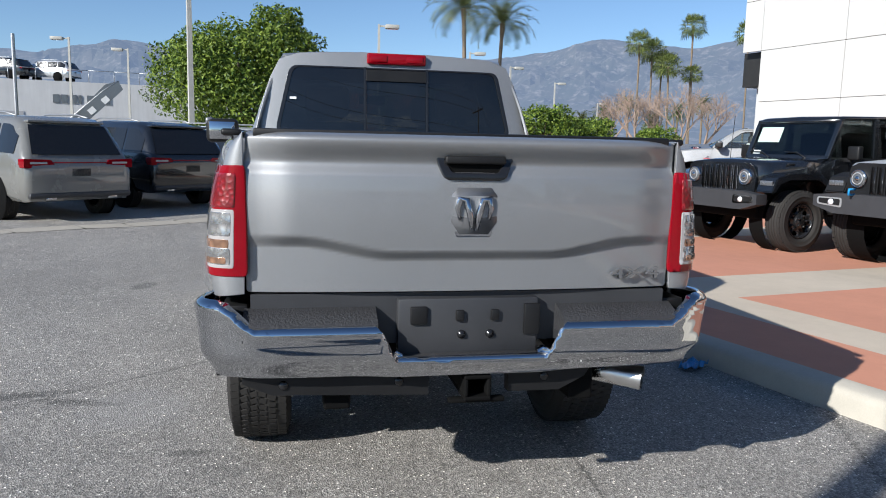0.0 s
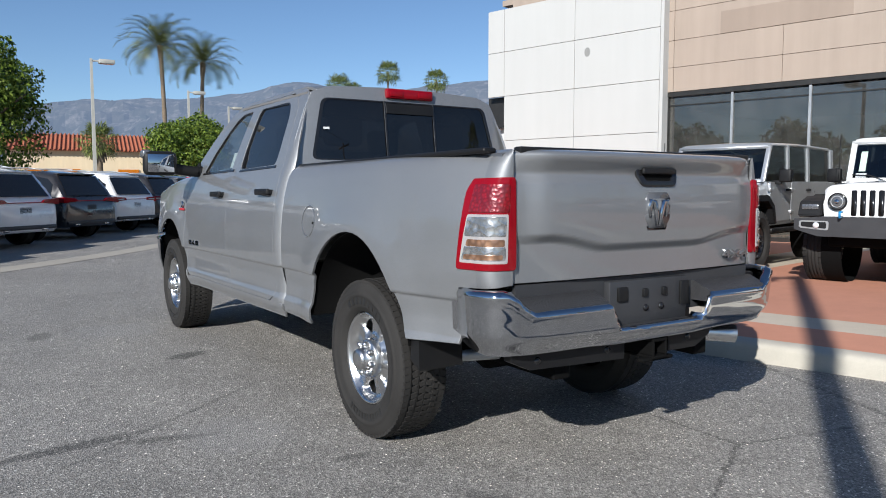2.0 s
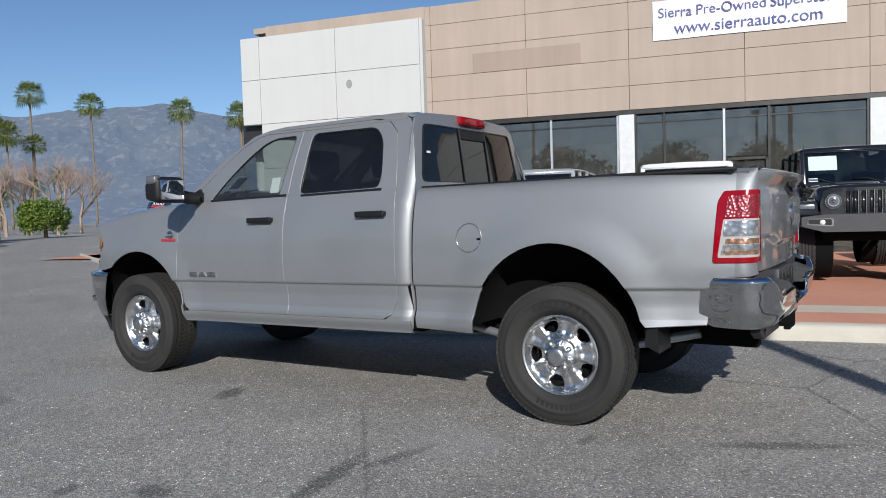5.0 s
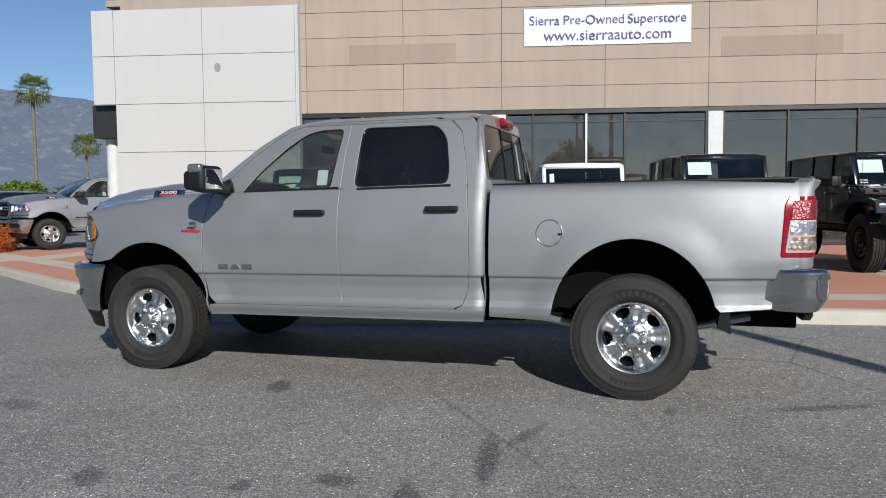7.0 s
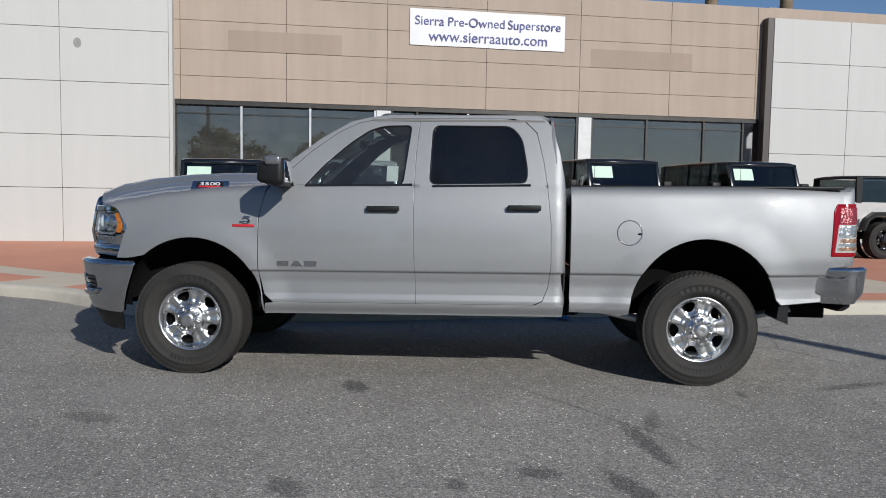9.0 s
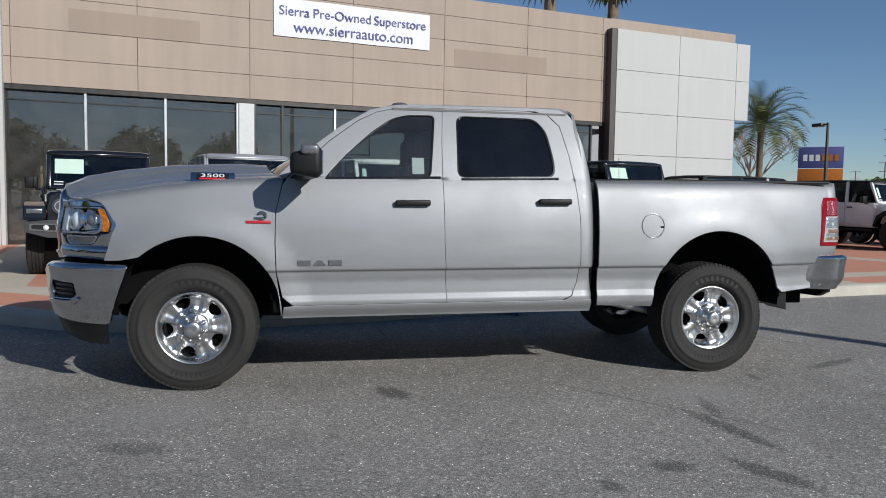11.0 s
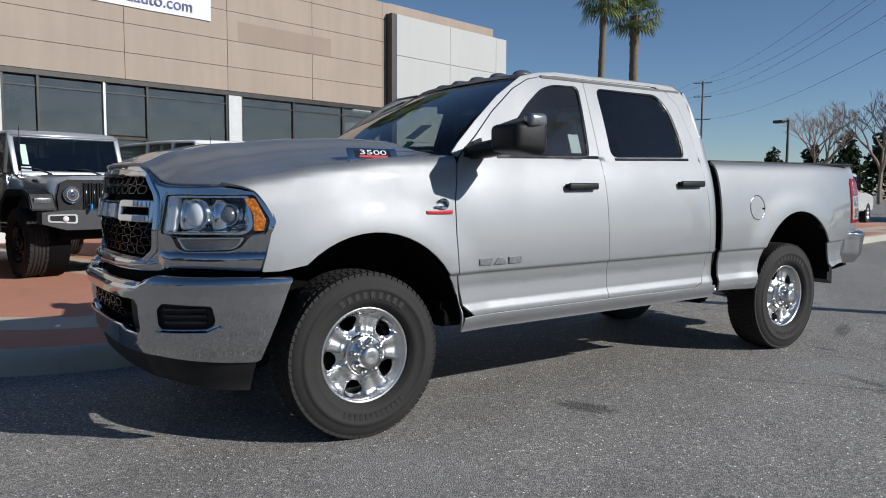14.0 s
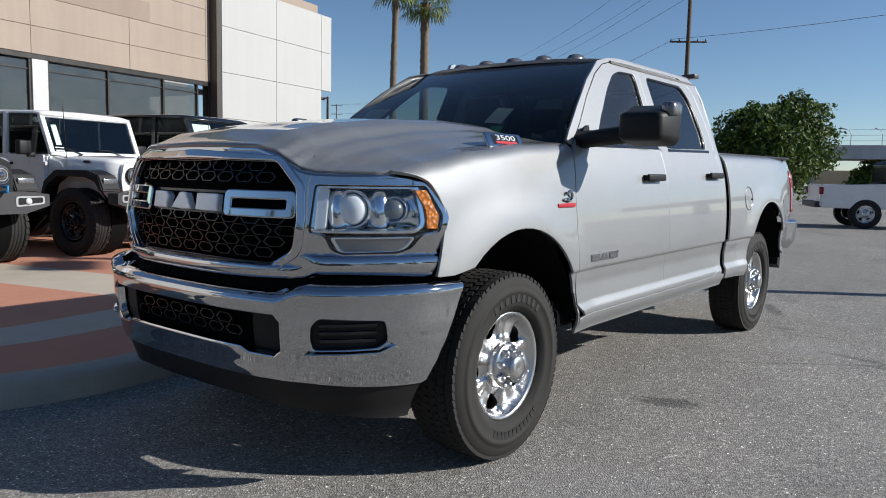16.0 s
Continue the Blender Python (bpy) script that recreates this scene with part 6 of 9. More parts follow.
def add_tread(bm, r, w, n=56, depth=0.008):
    """Shoulder blocks round the edge of the tread."""
    h = w / 2
    for k in range(n):
        a = 2 * math.pi * k / n
        for sgn in (-1, 1):
            m = pose(0, 0, 0, 0, 0, math.degrees(a)) @ Matrix.Translation((r * 0.985, 0, sgn * h * 0.72))
            wd = 2 * math.pi * r / n * 0.43
            box(bm, -0.012, depth * 0.9, -wd, wd, -h * 0.16, h * 0.14, 0, 1, m @ pose(0, 0, 0, 8 * sgn, 0, 0))
            if n > 60:
                for row in (0.34, 0.04):
                    mm_ = pose(0, 0, 0, 0, 0, math.degrees(a) + 2.0 * (row > 0.2)) @ Matrix.Translation((r * 0.992, 0, sgn * h * row + (h * 0.10 if sgn > 0 else -h * 0.10)))
                    box(bm, -0.01, 0.0055, -wd * 0.82, wd * 0.82, -h * 0.11, h * 0.11, 0, 1, mm_ @ pose(0, 0, 0, 14 * sgn, 0, 0))
            if depth > 0.01:
                box(bm, -0.030, 0.003, -wd, wd, -h * 0.02, h * 0.17 if sgn > 0 else h * 0.02, 0, 1, m @ Matrix.Translation((-0.022, 0, 0 if sgn > 0 else -h * 0.15)))
    return bm


def wheel(parent, name, at, out, r=0.418, w=0.275, rim_r=0.238, rim_mat=None, hub_mat=None, hub_out=0.03, spokes=5, lugs=8, bold=False, tread_n=72):
    """A wheel whose outer face looks to x = out * infinity."""
    rim_mat, hub_mat = rim_mat or M["wheel_chrome"], hub_mat or M["wheel_chrome"]
    base = new(name)
    base.parent = parent
    base.matrix_basis = Matrix.Translation(at) @ pose(0, 0, 0, 0, 90 * out, 0) @ pose(0, 0, 0, 0, 0, 13 * out)
    tyre = part("tyre", tyre_mesh(r, w), M["rubber"], base, "black rubber tyre", angle=28)
    blocks = part("tread_pattern", add_tread(fresh(), r, w, tread_n, 0.016 if bold else 0.004), M["rubber"], tyre, smooth=False)
    tagged(blocks, kind="stuff")
    if hub_out > 0.02:
        bm = fresh()
        for c, n, st, wd in ((8, 9, 8.2, 0.012), (200, 12, 5.8, 0.009)):
            for k in range(n):
                m = pose(0, 0, 0, 0, 0, c + (k - (n - 1) / 2) * st) @ Matrix.Translation((r * 0.735, 0, w / 2 * 0.982))
                box(bm, -0.017, 0.017, -wd, wd, -0.003, 0.0025, 0, 1, m)
        tagged(part("sidewall_marking", bm, M["rubber_worn"], tyre, smooth=False), kind="stuff")
    # rim barrel
    bm = fresh()
    h = w * 0.42
    lathe(bm, [(rim_r * 0.93, -h), (rim_r * 0.86, -h * 0.2), (rim_r * 0.90, h * 0.55), (rim_r * 0.955, h * 0.86), (rim_r * 1.0, h * 0.95), (rim_r * 1.035, h * 0.90), (rim_r * 1.04, h * 0.80)], 48)
    part("rim", bm, rim_mat, base)
    # spoked face
    holes = []
    for k in range(spokes):
        c = 360 / spokes * (k + 0.5)
        d0, d1 = 360 / spokes * 0.125, 360 / spokes * 0.205
        pts = [(rim_r * 0.575, c - d0), (rim_r * 0.565, c), (rim_r * 0.575, c + d0), (rim_r * 0.72, c + d1), (rim_r * 0.82, c + d1 * 1.02), (rim_r * 0.86, c + d1 * 0.6), (rim_r * 0.87, c), (rim_r * 0.86, c - d1 * 0.6), (rim_r * 0.82, c - d1 * 1.02), (rim_r * 0.72, c - d1)]
        holes.append(rounded([(q * math.cos(radians(t)), q * math.sin(radians(t))) for q, t in pts], rim_r * 0.05, 3))

    def dish(x, y):
        q = math.hypot(x, y) / rim_r
        step_a = 2 * math.pi / spokes
        a = abs((math.atan2(y, x) + step_a / 2) % step_a - step_a / 2) / step_a
        ridge = sstep(0.34, 0.235, a) - 0.35 * sstep(0.15, 0.0, a)
        z = h * 0.60 + 0.020 * sstep(0.97, 0.84, q) * sstep(0.40, 0.55, q) * ridge - 0.022 * sstep(0.98, 0.80, q) + 0.030 * sstep(0.62, 0.35, q)
        z += h * 0.30 * sstep(0.86, 1.0, q)
        return (x, y, z)
    skin("spokes", [(rim_r * 0.985 * math.cos(2 * math.pi * k / 48), rim_r * 0.985 * math.sin(2 * math.pi * k / 48)) for k in range(48)], dish, (0, 0, 1), rim_mat, base, holes, step=rim_r * (0.055 if hub_out > 0.02 else 0.085), thick=0.035, roll=0.004, warp=flat)
    bm = fresh()
    lathe(bm, [(0.0, -0.02), (rim_r * 0.8, -0.02), (rim_r * 0.8, -0.06)], 24)
    part("brake_disc", bm, M["under"], base)
    # hub with lugs
    z0 = h * 0.60 + 0.030
    bm = fresh()
    lathe(bm, [(rim_r * 0.44, z0 - 0.03), (rim_r * 0.43, z0 + 0.004), (rim_r * 0.40, z0 + 0.010), (rim_r * 0.26, z0 + 0.012), (rim_r * 0.24, z0 + 0.012 + hub_out * 0.7), (rim_r * 0.21, z0 + 0.012 + hub_out), (rim_r * 0.12, z0 + 0.012 + hub_out * 1.06), (0.001, z0 + 0.012 + hub_out * 0.98)], 32)
    hub = part("hub_cap", bm, hub_mat, base)
    for k in range(lugs):
        a = 2 * math.pi * k / lugs
        bm = fresh()
        lathe(bm, [(0.0165, 0.0), (0.0165, 0.024), (0.012, 0.034), (0.001, 0.037)], 10, Matrix.Translation((rim_r * 0.335 * math.cos(a), rim_r * 0.335 * math.sin(a), z0 + 0.006)))
        part("lug_nut", bm, hub_mat, hub)
    return base


for s in (-1, 1):
    wf = wheel(truck, "wheel", (s * 0.845, 3.795, 0.418), s, hub_out=0.055)
    wheel(truck, "wheel", (s * 0.785, 0.0, 0.418), s, hub_out=0.055)

# cabin: seats, dash, steering wheel
for y0, rows_x, nm in ((2.28, (-0.40, 0.40), "front_seat"), (1.35, (-0.42, 0.42), "rear_seat")):
    for x in rows_x:
        seat = new(nm)
        seat.parent = truck
        bm = fresh()
        box(bm, x - 0.27, x + 0.27, y0 - 0.05, y0 + 0.50, 0.80, 0.98, 0.05, 3)
        part("cushion", bm, M["cloth"], seat)
        bm = fresh()
        box(bm, x - 0.26, x + 0.26, -0.08, 0.08, 0.0, 0.62, 0.06, 3, Matrix.Translation((0, y0 - 0.08, 0.95)))
        part("backrest", bm, M["cloth"], seat)
        bm = fresh()
        box(bm, x - 0.14, x + 0.14, y0 - 0.16, y0 - 0.05, 1.60, 1.80, 0.045, 3)
        part("headrest", bm, M["cloth"], seat)
bm = fresh()
box(bm, -0.80, 0.80, 2.92, 3.34, 0.85, 1.40, 0.06, 3)
part("dashboard", bm, M["dash"], truck)
bm = fresh()
tube(bm, [(-0.40 + 0.18 * math.cos(t), 2.86 + 0.06 * math.sin(t), 1.28 + 0.17 * math.sin(t)) for t in (2 * math.pi * k / 24 for k in range(25))], 0.016, 8, False)
tube(bm, [(-0.58, 2.86, 1.28), (-0.22, 2.86, 1.28)], 0.018, 8)
part("steering_wheel", bm, M["black"], truck)
bm = fresh()
box(bm, -0.11, 0.11, 2.62, 2.66, 1.76, 1.83, 0.015)
part("rear_view_mirror", bm, M["black"], truck)
skin("door_sticker", [(2.24, 1.475), (2.325, 1.475), (2.325, 1.59), (2.24, 1.59)], lambda y, z: (-half_width(y, z) + 0.022, y, z), LEFT, M["paper"], truck, step=0.1, thick=0, label="white sticker inside the front window")
bm = fresh()
box(bm, -0.72, 0.72, 1.15, 2.45, 1.93, 1.945)
part("headliner", bm, M["dash"], truck, smooth=False)


# ---- other vehicles ----
def small_wheel(parent, at, out, r, w, rim_r, rim_mat, bold=False):
    return wheel(parent, "wheel", at, out, r, w, rim_r, rim_mat, rim_mat, 0.012, 5, 5, bold, 36)


WHEELS = {}


def shared_wheel(parent, at, out, r, w, rim_r, rim_mat, bold=False):
    """A wheel like one made before shares its meshes."""
    key = (out, r, w, rim_r, rim_mat.name, bold)
    if key not in WHEELS:
        WHEELS[key] = small_wheel(parent, at, out, r, w, rim_r, rim_mat, bold)
        return WHEELS[key]
    src = WHEELS[key]
    o = copy_thing(src, Matrix.Translation(at) @ pose(0, 0, 0, 0, 90 * out, 0))
    o.parent = parent
    return o


def jeep(at, turn, paint, label, grille_mat=None, roof_mat=None, fender_mat=None, rim=None, bold=False, hooks=False, sticker=True, raise_by=0.0):
    """A boxy four-door off-roader; the origin lies under the middle of its front axle, y runs forward."""
    grille_mat, roof_mat, fender_mat, rim = grille_mat or paint, roof_mat or M["black"], fender_mat or M["black"], rim or M["gloss_black"]
    car = thing("off_roader", at, label, "off-roader", "off-roaders on the display pad", turn)
    r = (0.43 if bold else 0.41) + raise_by * 0.35
    up = (0.05 if bold else 0.0) + raise_by
    # tub
    bm = fresh()
    side_p = [(-3.72, 0.62), (-3.45, 0.60), (-3.42, 0.95), (-2.62, 0.95), (-2.58, 0.60), (-0.62, 0.58), (-0.60, 1.24), (-3.74, 1.26)]
    prism(bm, [(a, b + up) for a, b in side_p], 1.56, Matrix(((0, 0, 1, -0.78), (1, 0, 0, 0), (0, 1, 0, 0), (0, 0, 0, 1))))
    bmesh.ops.bevel(bm, geom=bm.edges[:], offset=0.025, segments=2, affect="EDGES")
    part("body", bm, paint, car)
    # hood and engine sides
    bm = fresh()
    ring_strip(bm, [[(sx * wd, y, z + up) for sx, z in ((-1, 0.70), (-1, zt - 0.05), (-0.93, zt - 0.012), (-0.55, zt + 0.012), (0, zt + 0.02), (0.55, zt + 0.012), (0.93, zt - 0.012), (1, zt - 0.05), (1, 0.70))]
                    for y, wd, zt in ((-0.66, 0.77, 1.235), (-0.2, 0.73, 1.225), (0.3, 0.67, 1.20), (0.52, 0.645, 1.175))])
    bonnet = part("hood", bm, paint, car)
    for s in (-1, 1):
        bm = fresh()
        box(bm, s * 0.56, s * 0.72, -0.02, 0.10, 1.14 + up, 1.17 + up, 0.01)
        part("hood_latch", bm, M["black"], bonnet)
    # grille with seven slots
    bm = fresh()
    gp = [(-0.62, 0.74), (0.62, 0.74), (0.64, 0.95), (0.60, 1.12), (0.50, 1.165), (-0.50, 1.165), (-0.60, 1.12), (-0.64, 0.95)]
    prism(bm, [(a, b + up) for a, b in gp], 0.06, Matrix.Translation((0, 0.585, 0)) @ pose(0, 0, 0, 90, 0, 0), 0.012)
    grille = part("grille", bm, grille_mat, car)
    for k in range(7):
        x = (k - 3) * 0.098
        bm = fresh()
        prism(bm, rounded([(x - 0.031, 0.81 + up), (x + 0.031, 0.81 + up), (x + 0.031, 1.12 + up), (x - 0.031, 1.12 + up)], 0.02, 3), 0.012, Matrix.Translation((0, 0.588, 0)) @ pose(0, 0, 0, 90, 0, 0))
        part("grille_slot", bm, M["gloss_black"], grille)
        if grille_mat is not paint or paint is M["black_paint"]:
            bm = fresh()
            for e in (-1, 1):
                box(bm, x + e * 0.034 - 0.005, x + e * 0.034 + 0.005, 0.588, 0.606, 0.80 + up, 1.13 + up, 0.003, 1)
            part("slot_trim", bm, M["chrome"] if paint is M["black_paint"] else M["black"], grille, smooth=False)
    for s in (-1, 1):
        m = Matrix.Translation((s * 0.475, 0.60, 0.98 + up)) @ pose(0, 0, 0, -90, 0, 0)
        bm = fresh()
        lathe(bm, [(0.108, -0.03), (0.108, 0.016), (0.100, 0.022), (0.092, 0.012)], 28, m)
        lamp = part("head_lamp", bm, M["gloss_black"] if grille_mat is paint and paint is not M["black_paint"] else M["chrome"], car, "round head lamp")
        bm = fresh()
        lathe(bm, [(0.092, 0.010), (0.07, 0.026), (0.035, 0.034), (0.001, 0.036)], 24, m)
        part("lens", bm, M["lamp_glass"], lamp)
        bm = fresh()
        tube(bm, [m @ Vector((0.068 * math.cos(a), 0.068 * math.sin(a), 0.030)) for a in (2 * math.pi * k / 20 for k in range(21))], 0.006, 6, False)
        part("lamp_ring", bm, M["clear_lens"], lamp)
        bm = fresh()
        lathe(bm, [(0.030, 0.034), (0.022, 0.042), (0.001, 0.045)], 14, m)
        part("bulb", bm, M["chrome"], lamp)
        # trapezoid fenders
        for y0, f in ((0.0, 1), (-3.0, 0)):
            pts = [(y0 + 0.60, 0.80), (y0 + 0.52, 0.98), (y0 + 0.30, 1.045), (y0 - 0.28, 1.045), (y0 - 0.50, 0.90), (y0 - 0.60, 0.62), (y0 - 0.52, 0.62), (y0 - 0.44, 0.86), (y0 - 0.24, 0.975), (y0 + 0.28, 0.975), (y0 + 0.46, 0.92), (y0 + 0.54, 0.78)]
            bm = fresh()
            prism(bm, [(a, b + up) for a, b in pts], 0.28, Matrix(((0, 0, 1, 0.66 if s > 0 else -0.94), (1, 0, 0, 0), (0, 1, 0, 0), (0, 0, 0, 1))))
            bmesh.ops.bevel(bm, geom=bm.edges[:], offset=0.015, segments=2, affect="EDGES")
            fen = part("fender", bm, fender_mat, car)
            if f:
                bm = fresh()
                box(bm, s * 0.70, s * 0.90, 0.545, 0.575, 0.88 + up, 0.945 + up, 0.01)
                part("marker_lamp", bm, M["lamp_dark"], fen)
            shared_wheel(car, (s * 0.80, y0, r), s, r, 0.265, 0.225, rim, bold)
            bm = fresh()
            lathe(bm, [(0.46, 0.0), (0.46, 0.24)], 20, Matrix.Translation((s * 0.45, y0, r + 0.02)) @ pose(0, 0, 0, 0, 90 * s, 0))
            part("wheel_well", bm, M["under"], car)
    # front bumper with lamps
    bm = fresh()
    pts = [(-0.90, 0.64), (-0.62, 0.56), (0.62, 0.56), (0.90, 0.64), (0.90, 0.77), (0.60, 0.80), (-0.60, 0.80), (-0.90, 0.77)]
    prism(bm, [(a, b + up) for a, b in pts], 0.20, Matrix.Translation((0, 0.82, 0)) @ pose(0, 0, 0, 90, 0, 0), 0.03)
    fbp = part("front_bumper", bm, M["tail_plate"], car, "dark plastic front bumper")
    for s in (-1, 1):
        bm = fresh()
        prism(bm, rounded([(s * 0.50, 0.635 + up), (s * 0.84, 0.66 + up), (s * 0.84, 0.75 + up), (s * 0.50, 0.75 + up)], 0.03, 3), 0.012, Matrix.Translation((0, 0.826, 0)) @ pose(0, 0, 0, 90, 0, 0))
        bmesh.ops.recalc_face_normals(bm, faces=bm.faces[:])
        surround = part("fog_surround", bm, M["chrome"] if paint is M["black_paint"] else M["alu_light"], fbp, "bright fog lamp bezel")
        bm = fresh()
        prism(bm, rounded([(s * 0.525, 0.655 + up), (s * 0.815, 0.678 + up), (s * 0.815, 0.735 + up), (s * 0.525, 0.735 + up)], 0.02, 3), 0.012, Matrix.Translation((0, 0.829, 0)) @ pose(0, 0, 0, 90, 0, 0))
        bmesh.ops.recalc_face_normals(bm, faces=bm.faces[:])
        part("bezel_inset", bm, M["black"], surround)
        bm = fresh()
        lathe(bm, [(0.036, 0.0), (0.034, 0.012), (0.001, 0.016)], 16, Matrix.Translation((s * 0.64, 0.832, 0.695 + up)) @ pose(0, 0, 0, -90, 0, 0))
        part("fog_lamp", bm, M["lamp_bowl"], surround)
        if hooks:
            bm = fresh()
            tube(bm, [(s * 0.36, 0.80, 0.80 + up), (s * 0.36, 0.90, 0.80 + up), (s * 0.36, 0.90, 0.86 + up), (s * 0.36, 0.80, 0.86 + up)], 0.014, 8)
            part("tow_hook", bm, M["blue_hook"], fbp, "blue tow hook")
    # windscreen frame and glass
    wsx, wsh = 0.735, 0.61
    bm = fresh()
    for a in ((-wsx, -wsx + 0.07, 0, wsh), (wsx - 0.07, wsx, 0, wsh), (-wsx, wsx, wsh - 0.06, wsh), (-wsx, wsx, 0.0, 0.06)):
        box(bm, a[0], a[1], -0.03, 0.03, a[2], a[3], 0.012, 2, pose(0, 0, 0, 0, 0, 0))
    bm.transform(Matrix.Translation((0, -0.62, 1.22 + up)) @ pose(0, 0, 0, 22, 0, 0))
    frame_ob = part("windshield_frame", bm, paint, car)
    bm = fresh()
    box(bm, -wsx + 0.06, wsx - 0.06, -0.004, 0.004, 0.05, wsh - 0.05, 0, 1)
    bm.transform(Matrix.Translation((0, -0.62, 1.22 + up)) @ pose(0, 0, 0, 22, 0, 0))
    part("windshield", bm, M["dark_screen"], frame_ob)
    for x0, x1, z0, z1 in (((0.22, 0.62, 0.26, 0.50) if sticker else (0.52, 0.60, 0.16, 0.45)), (0.50, 0.63, 0.07, 0.13)):
        bm = fresh()
        box(bm, x0, x1, 0.006, 0.008, z0, z1)
        bm.transform(Matrix.Translation((0, -0.62, 1.22 + up)) @ pose(0, 0, 0, 22, 0, 0))
        part("window_sticker", bm, M["price_sheet"] if z1 - z0 > 0.1 else M["paper"], frame_ob, "white price sheet in the windshield", smooth=False)
    for x in (-0.4, 0.25):
        bm = fresh()
        tube(bm, [(x, 0.05, 0.0), (x + 0.2, 0.035, 0.09), (x + 0.42, 0.03, 0.10)], 0.008, 6)
        bm.transform(Matrix.Translation((0, -0.62, 1.22 + up)) @ pose(0, 0, 0, 22, 0, 0))
        part("wiper", bm, M["black"], frame_ob)
    # hard top: roof, pillars, side glass
    bm = fresh()
    ring_strip(bm, [[(sx * wd, y, z + up) for sx, z in ((-1, zt - 0.05), (-0.97, zt - 0.012), (-0.85, zt), (0, zt + 0.012), (0.85, zt), (0.97, zt - 0.012), (1, zt - 0.05))] for y, wd, zt in ((-0.80, 0.70, 1.80), (-0.92, 0.735, 1.83), (-2.0, 0.735, 1.86), (-3.5, 0.73, 1.85), (-3.66, 0.72, 1.82))])
    top = part("hard_top", bm, roof_mat, car, "hard top roof")
    for s in (-1, 1):
        for y0, y1 in ((-1.55, -1.47), (-2.45, -2.36), (-3.66, -3.52)):
            bm = fresh()
            prism(bm, [(y0, 1.24), (y1, 1.24), (y1, 1.81), (y0, 1.81)], 0.05, Matrix(((0, 0, 1, s * 0.745 - 0.025), (1, 0, 0, 0), (0, 1, 0, up), (0, 0, 0, 1))))
            for q in bm.verts:
                q.co.x -= s * 0.03 * (q.co.z - up - 1.24) / 0.57
            part("pillar", bm, paint if y0 > -2 else roof_mat, car, smooth=False)
        for y0, y1, y2 in ((-0.66, -1.46, -0.87), (-1.56, -2.35, -1.56), (-2.46, -3.52, -2.46)):
            bm = fresh()
            prism(bm, [(y1, 1.26), (y0, 1.26), (y2, 1.79), (y1, 1.79)], 0.008, Matrix(((0, 0, 1, s * 0.742 - 0.004), (1, 0, 0, 0), (0, 1, 0, up), (0, 0, 0, 1))))
            for q in bm.verts:
                q.co.x -= s * 0.03 * (q.co.z - up - 1.24) / 0.57
            part("side_window", bm, M["dark_screen"], car, smooth=False)
        # doors, hinges, handle, mirror
        for y0, y1 in ((-0.66, -1.50), (-1.53, -2.40)):
            bm = fresh()
            prism(bm, rounded([(y1, 0.66), (y0, 0.64), (y0, 1.235), (y1, 1.245)], 0.04, 3), 0.03, Matrix(((0, 0, s, s * 0.775), (1, 0, 0, 0), (0, 1, 0, up), (0, 0, 0, 1))), 0.0)
            bmesh.ops.recalc_face_normals(bm, faces=bm.faces[:])
            dr = part("door", bm, paint, car)
            bm = fresh()
            box(bm, s * 0.80, s * 0.835, y1 + 0.06, y1 + 0.22, 1.10 + up, 1.135 + up, 0.008)
            part("door_handle", bm, M["black"], dr)
            for z in (0.78, 1.12):
                bm = fresh()
                box(bm, s * 0.79, s * 0.825, y0 - 0.07, y0 + 0.06, z + up - 0.025, z + up + 0.025, 0.008)
                part("hinge", bm, paint, dr)
        bm = fresh()
        box(bm, s * 0.86, s * 1.04, -0.90, -0.80, 1.23 + up, 1.42 + up, 0.025, 3)
        box(bm, s * 0.76, s * 0.90, -0.87, -0.82, 1.20 + up, 1.26 + up, 0.01)
        part("side_mirror", bm, M["black"], car)
        bm = fresh()
        box(bm, s * 0.76, s * 0.86, -2.5, -0.62, 0.48 + up, 0.55 + up, 0.02)
        part("rock_rail", bm, M["black"], car)
    bm = fresh()
    box(bm, -0.6, 0.6, -3.8, 0.5, 0.42 + up, 0.62 + up, 0.03)
    part("chassis", bm, M["under"], car, smooth=False)
    bm = fresh()
    box(bm, -0.66, 0.66, -2.9, -1.2, 0.7, 1.30, 0.05)
    for x in (-0.36, 0.36):
        box(bm, x - 0.24, x + 0.24, -1.75, -1.55, 1.0, 1.62, 0.06)
        box(bm, x - 0.24, x + 0.24, -2.65, -2.45, 1.0, 1.58, 0.06)
    part("seats", bm, M["cloth"], car)
    bm = fresh()
    tube(bm, [(0.74, -0.30, 1.2 + up), (0.74, -0.34, 1.85 + up)], 0.005, 5)
    part("aerial", bm, M["black"], car)
    return car


M["blue_hook"] = simple("blue_hook", (0.02, 0.25, 0.55), 0.4)
M["dark_screen"] = glass("dark_vehicle_glass", (0.30, 0.33, 0.33))
M["lamp_glass"] = simple("dark_lamp_glass", (0.16, 0.165, 0.17), 0.12, 0.5, bump=0.0)

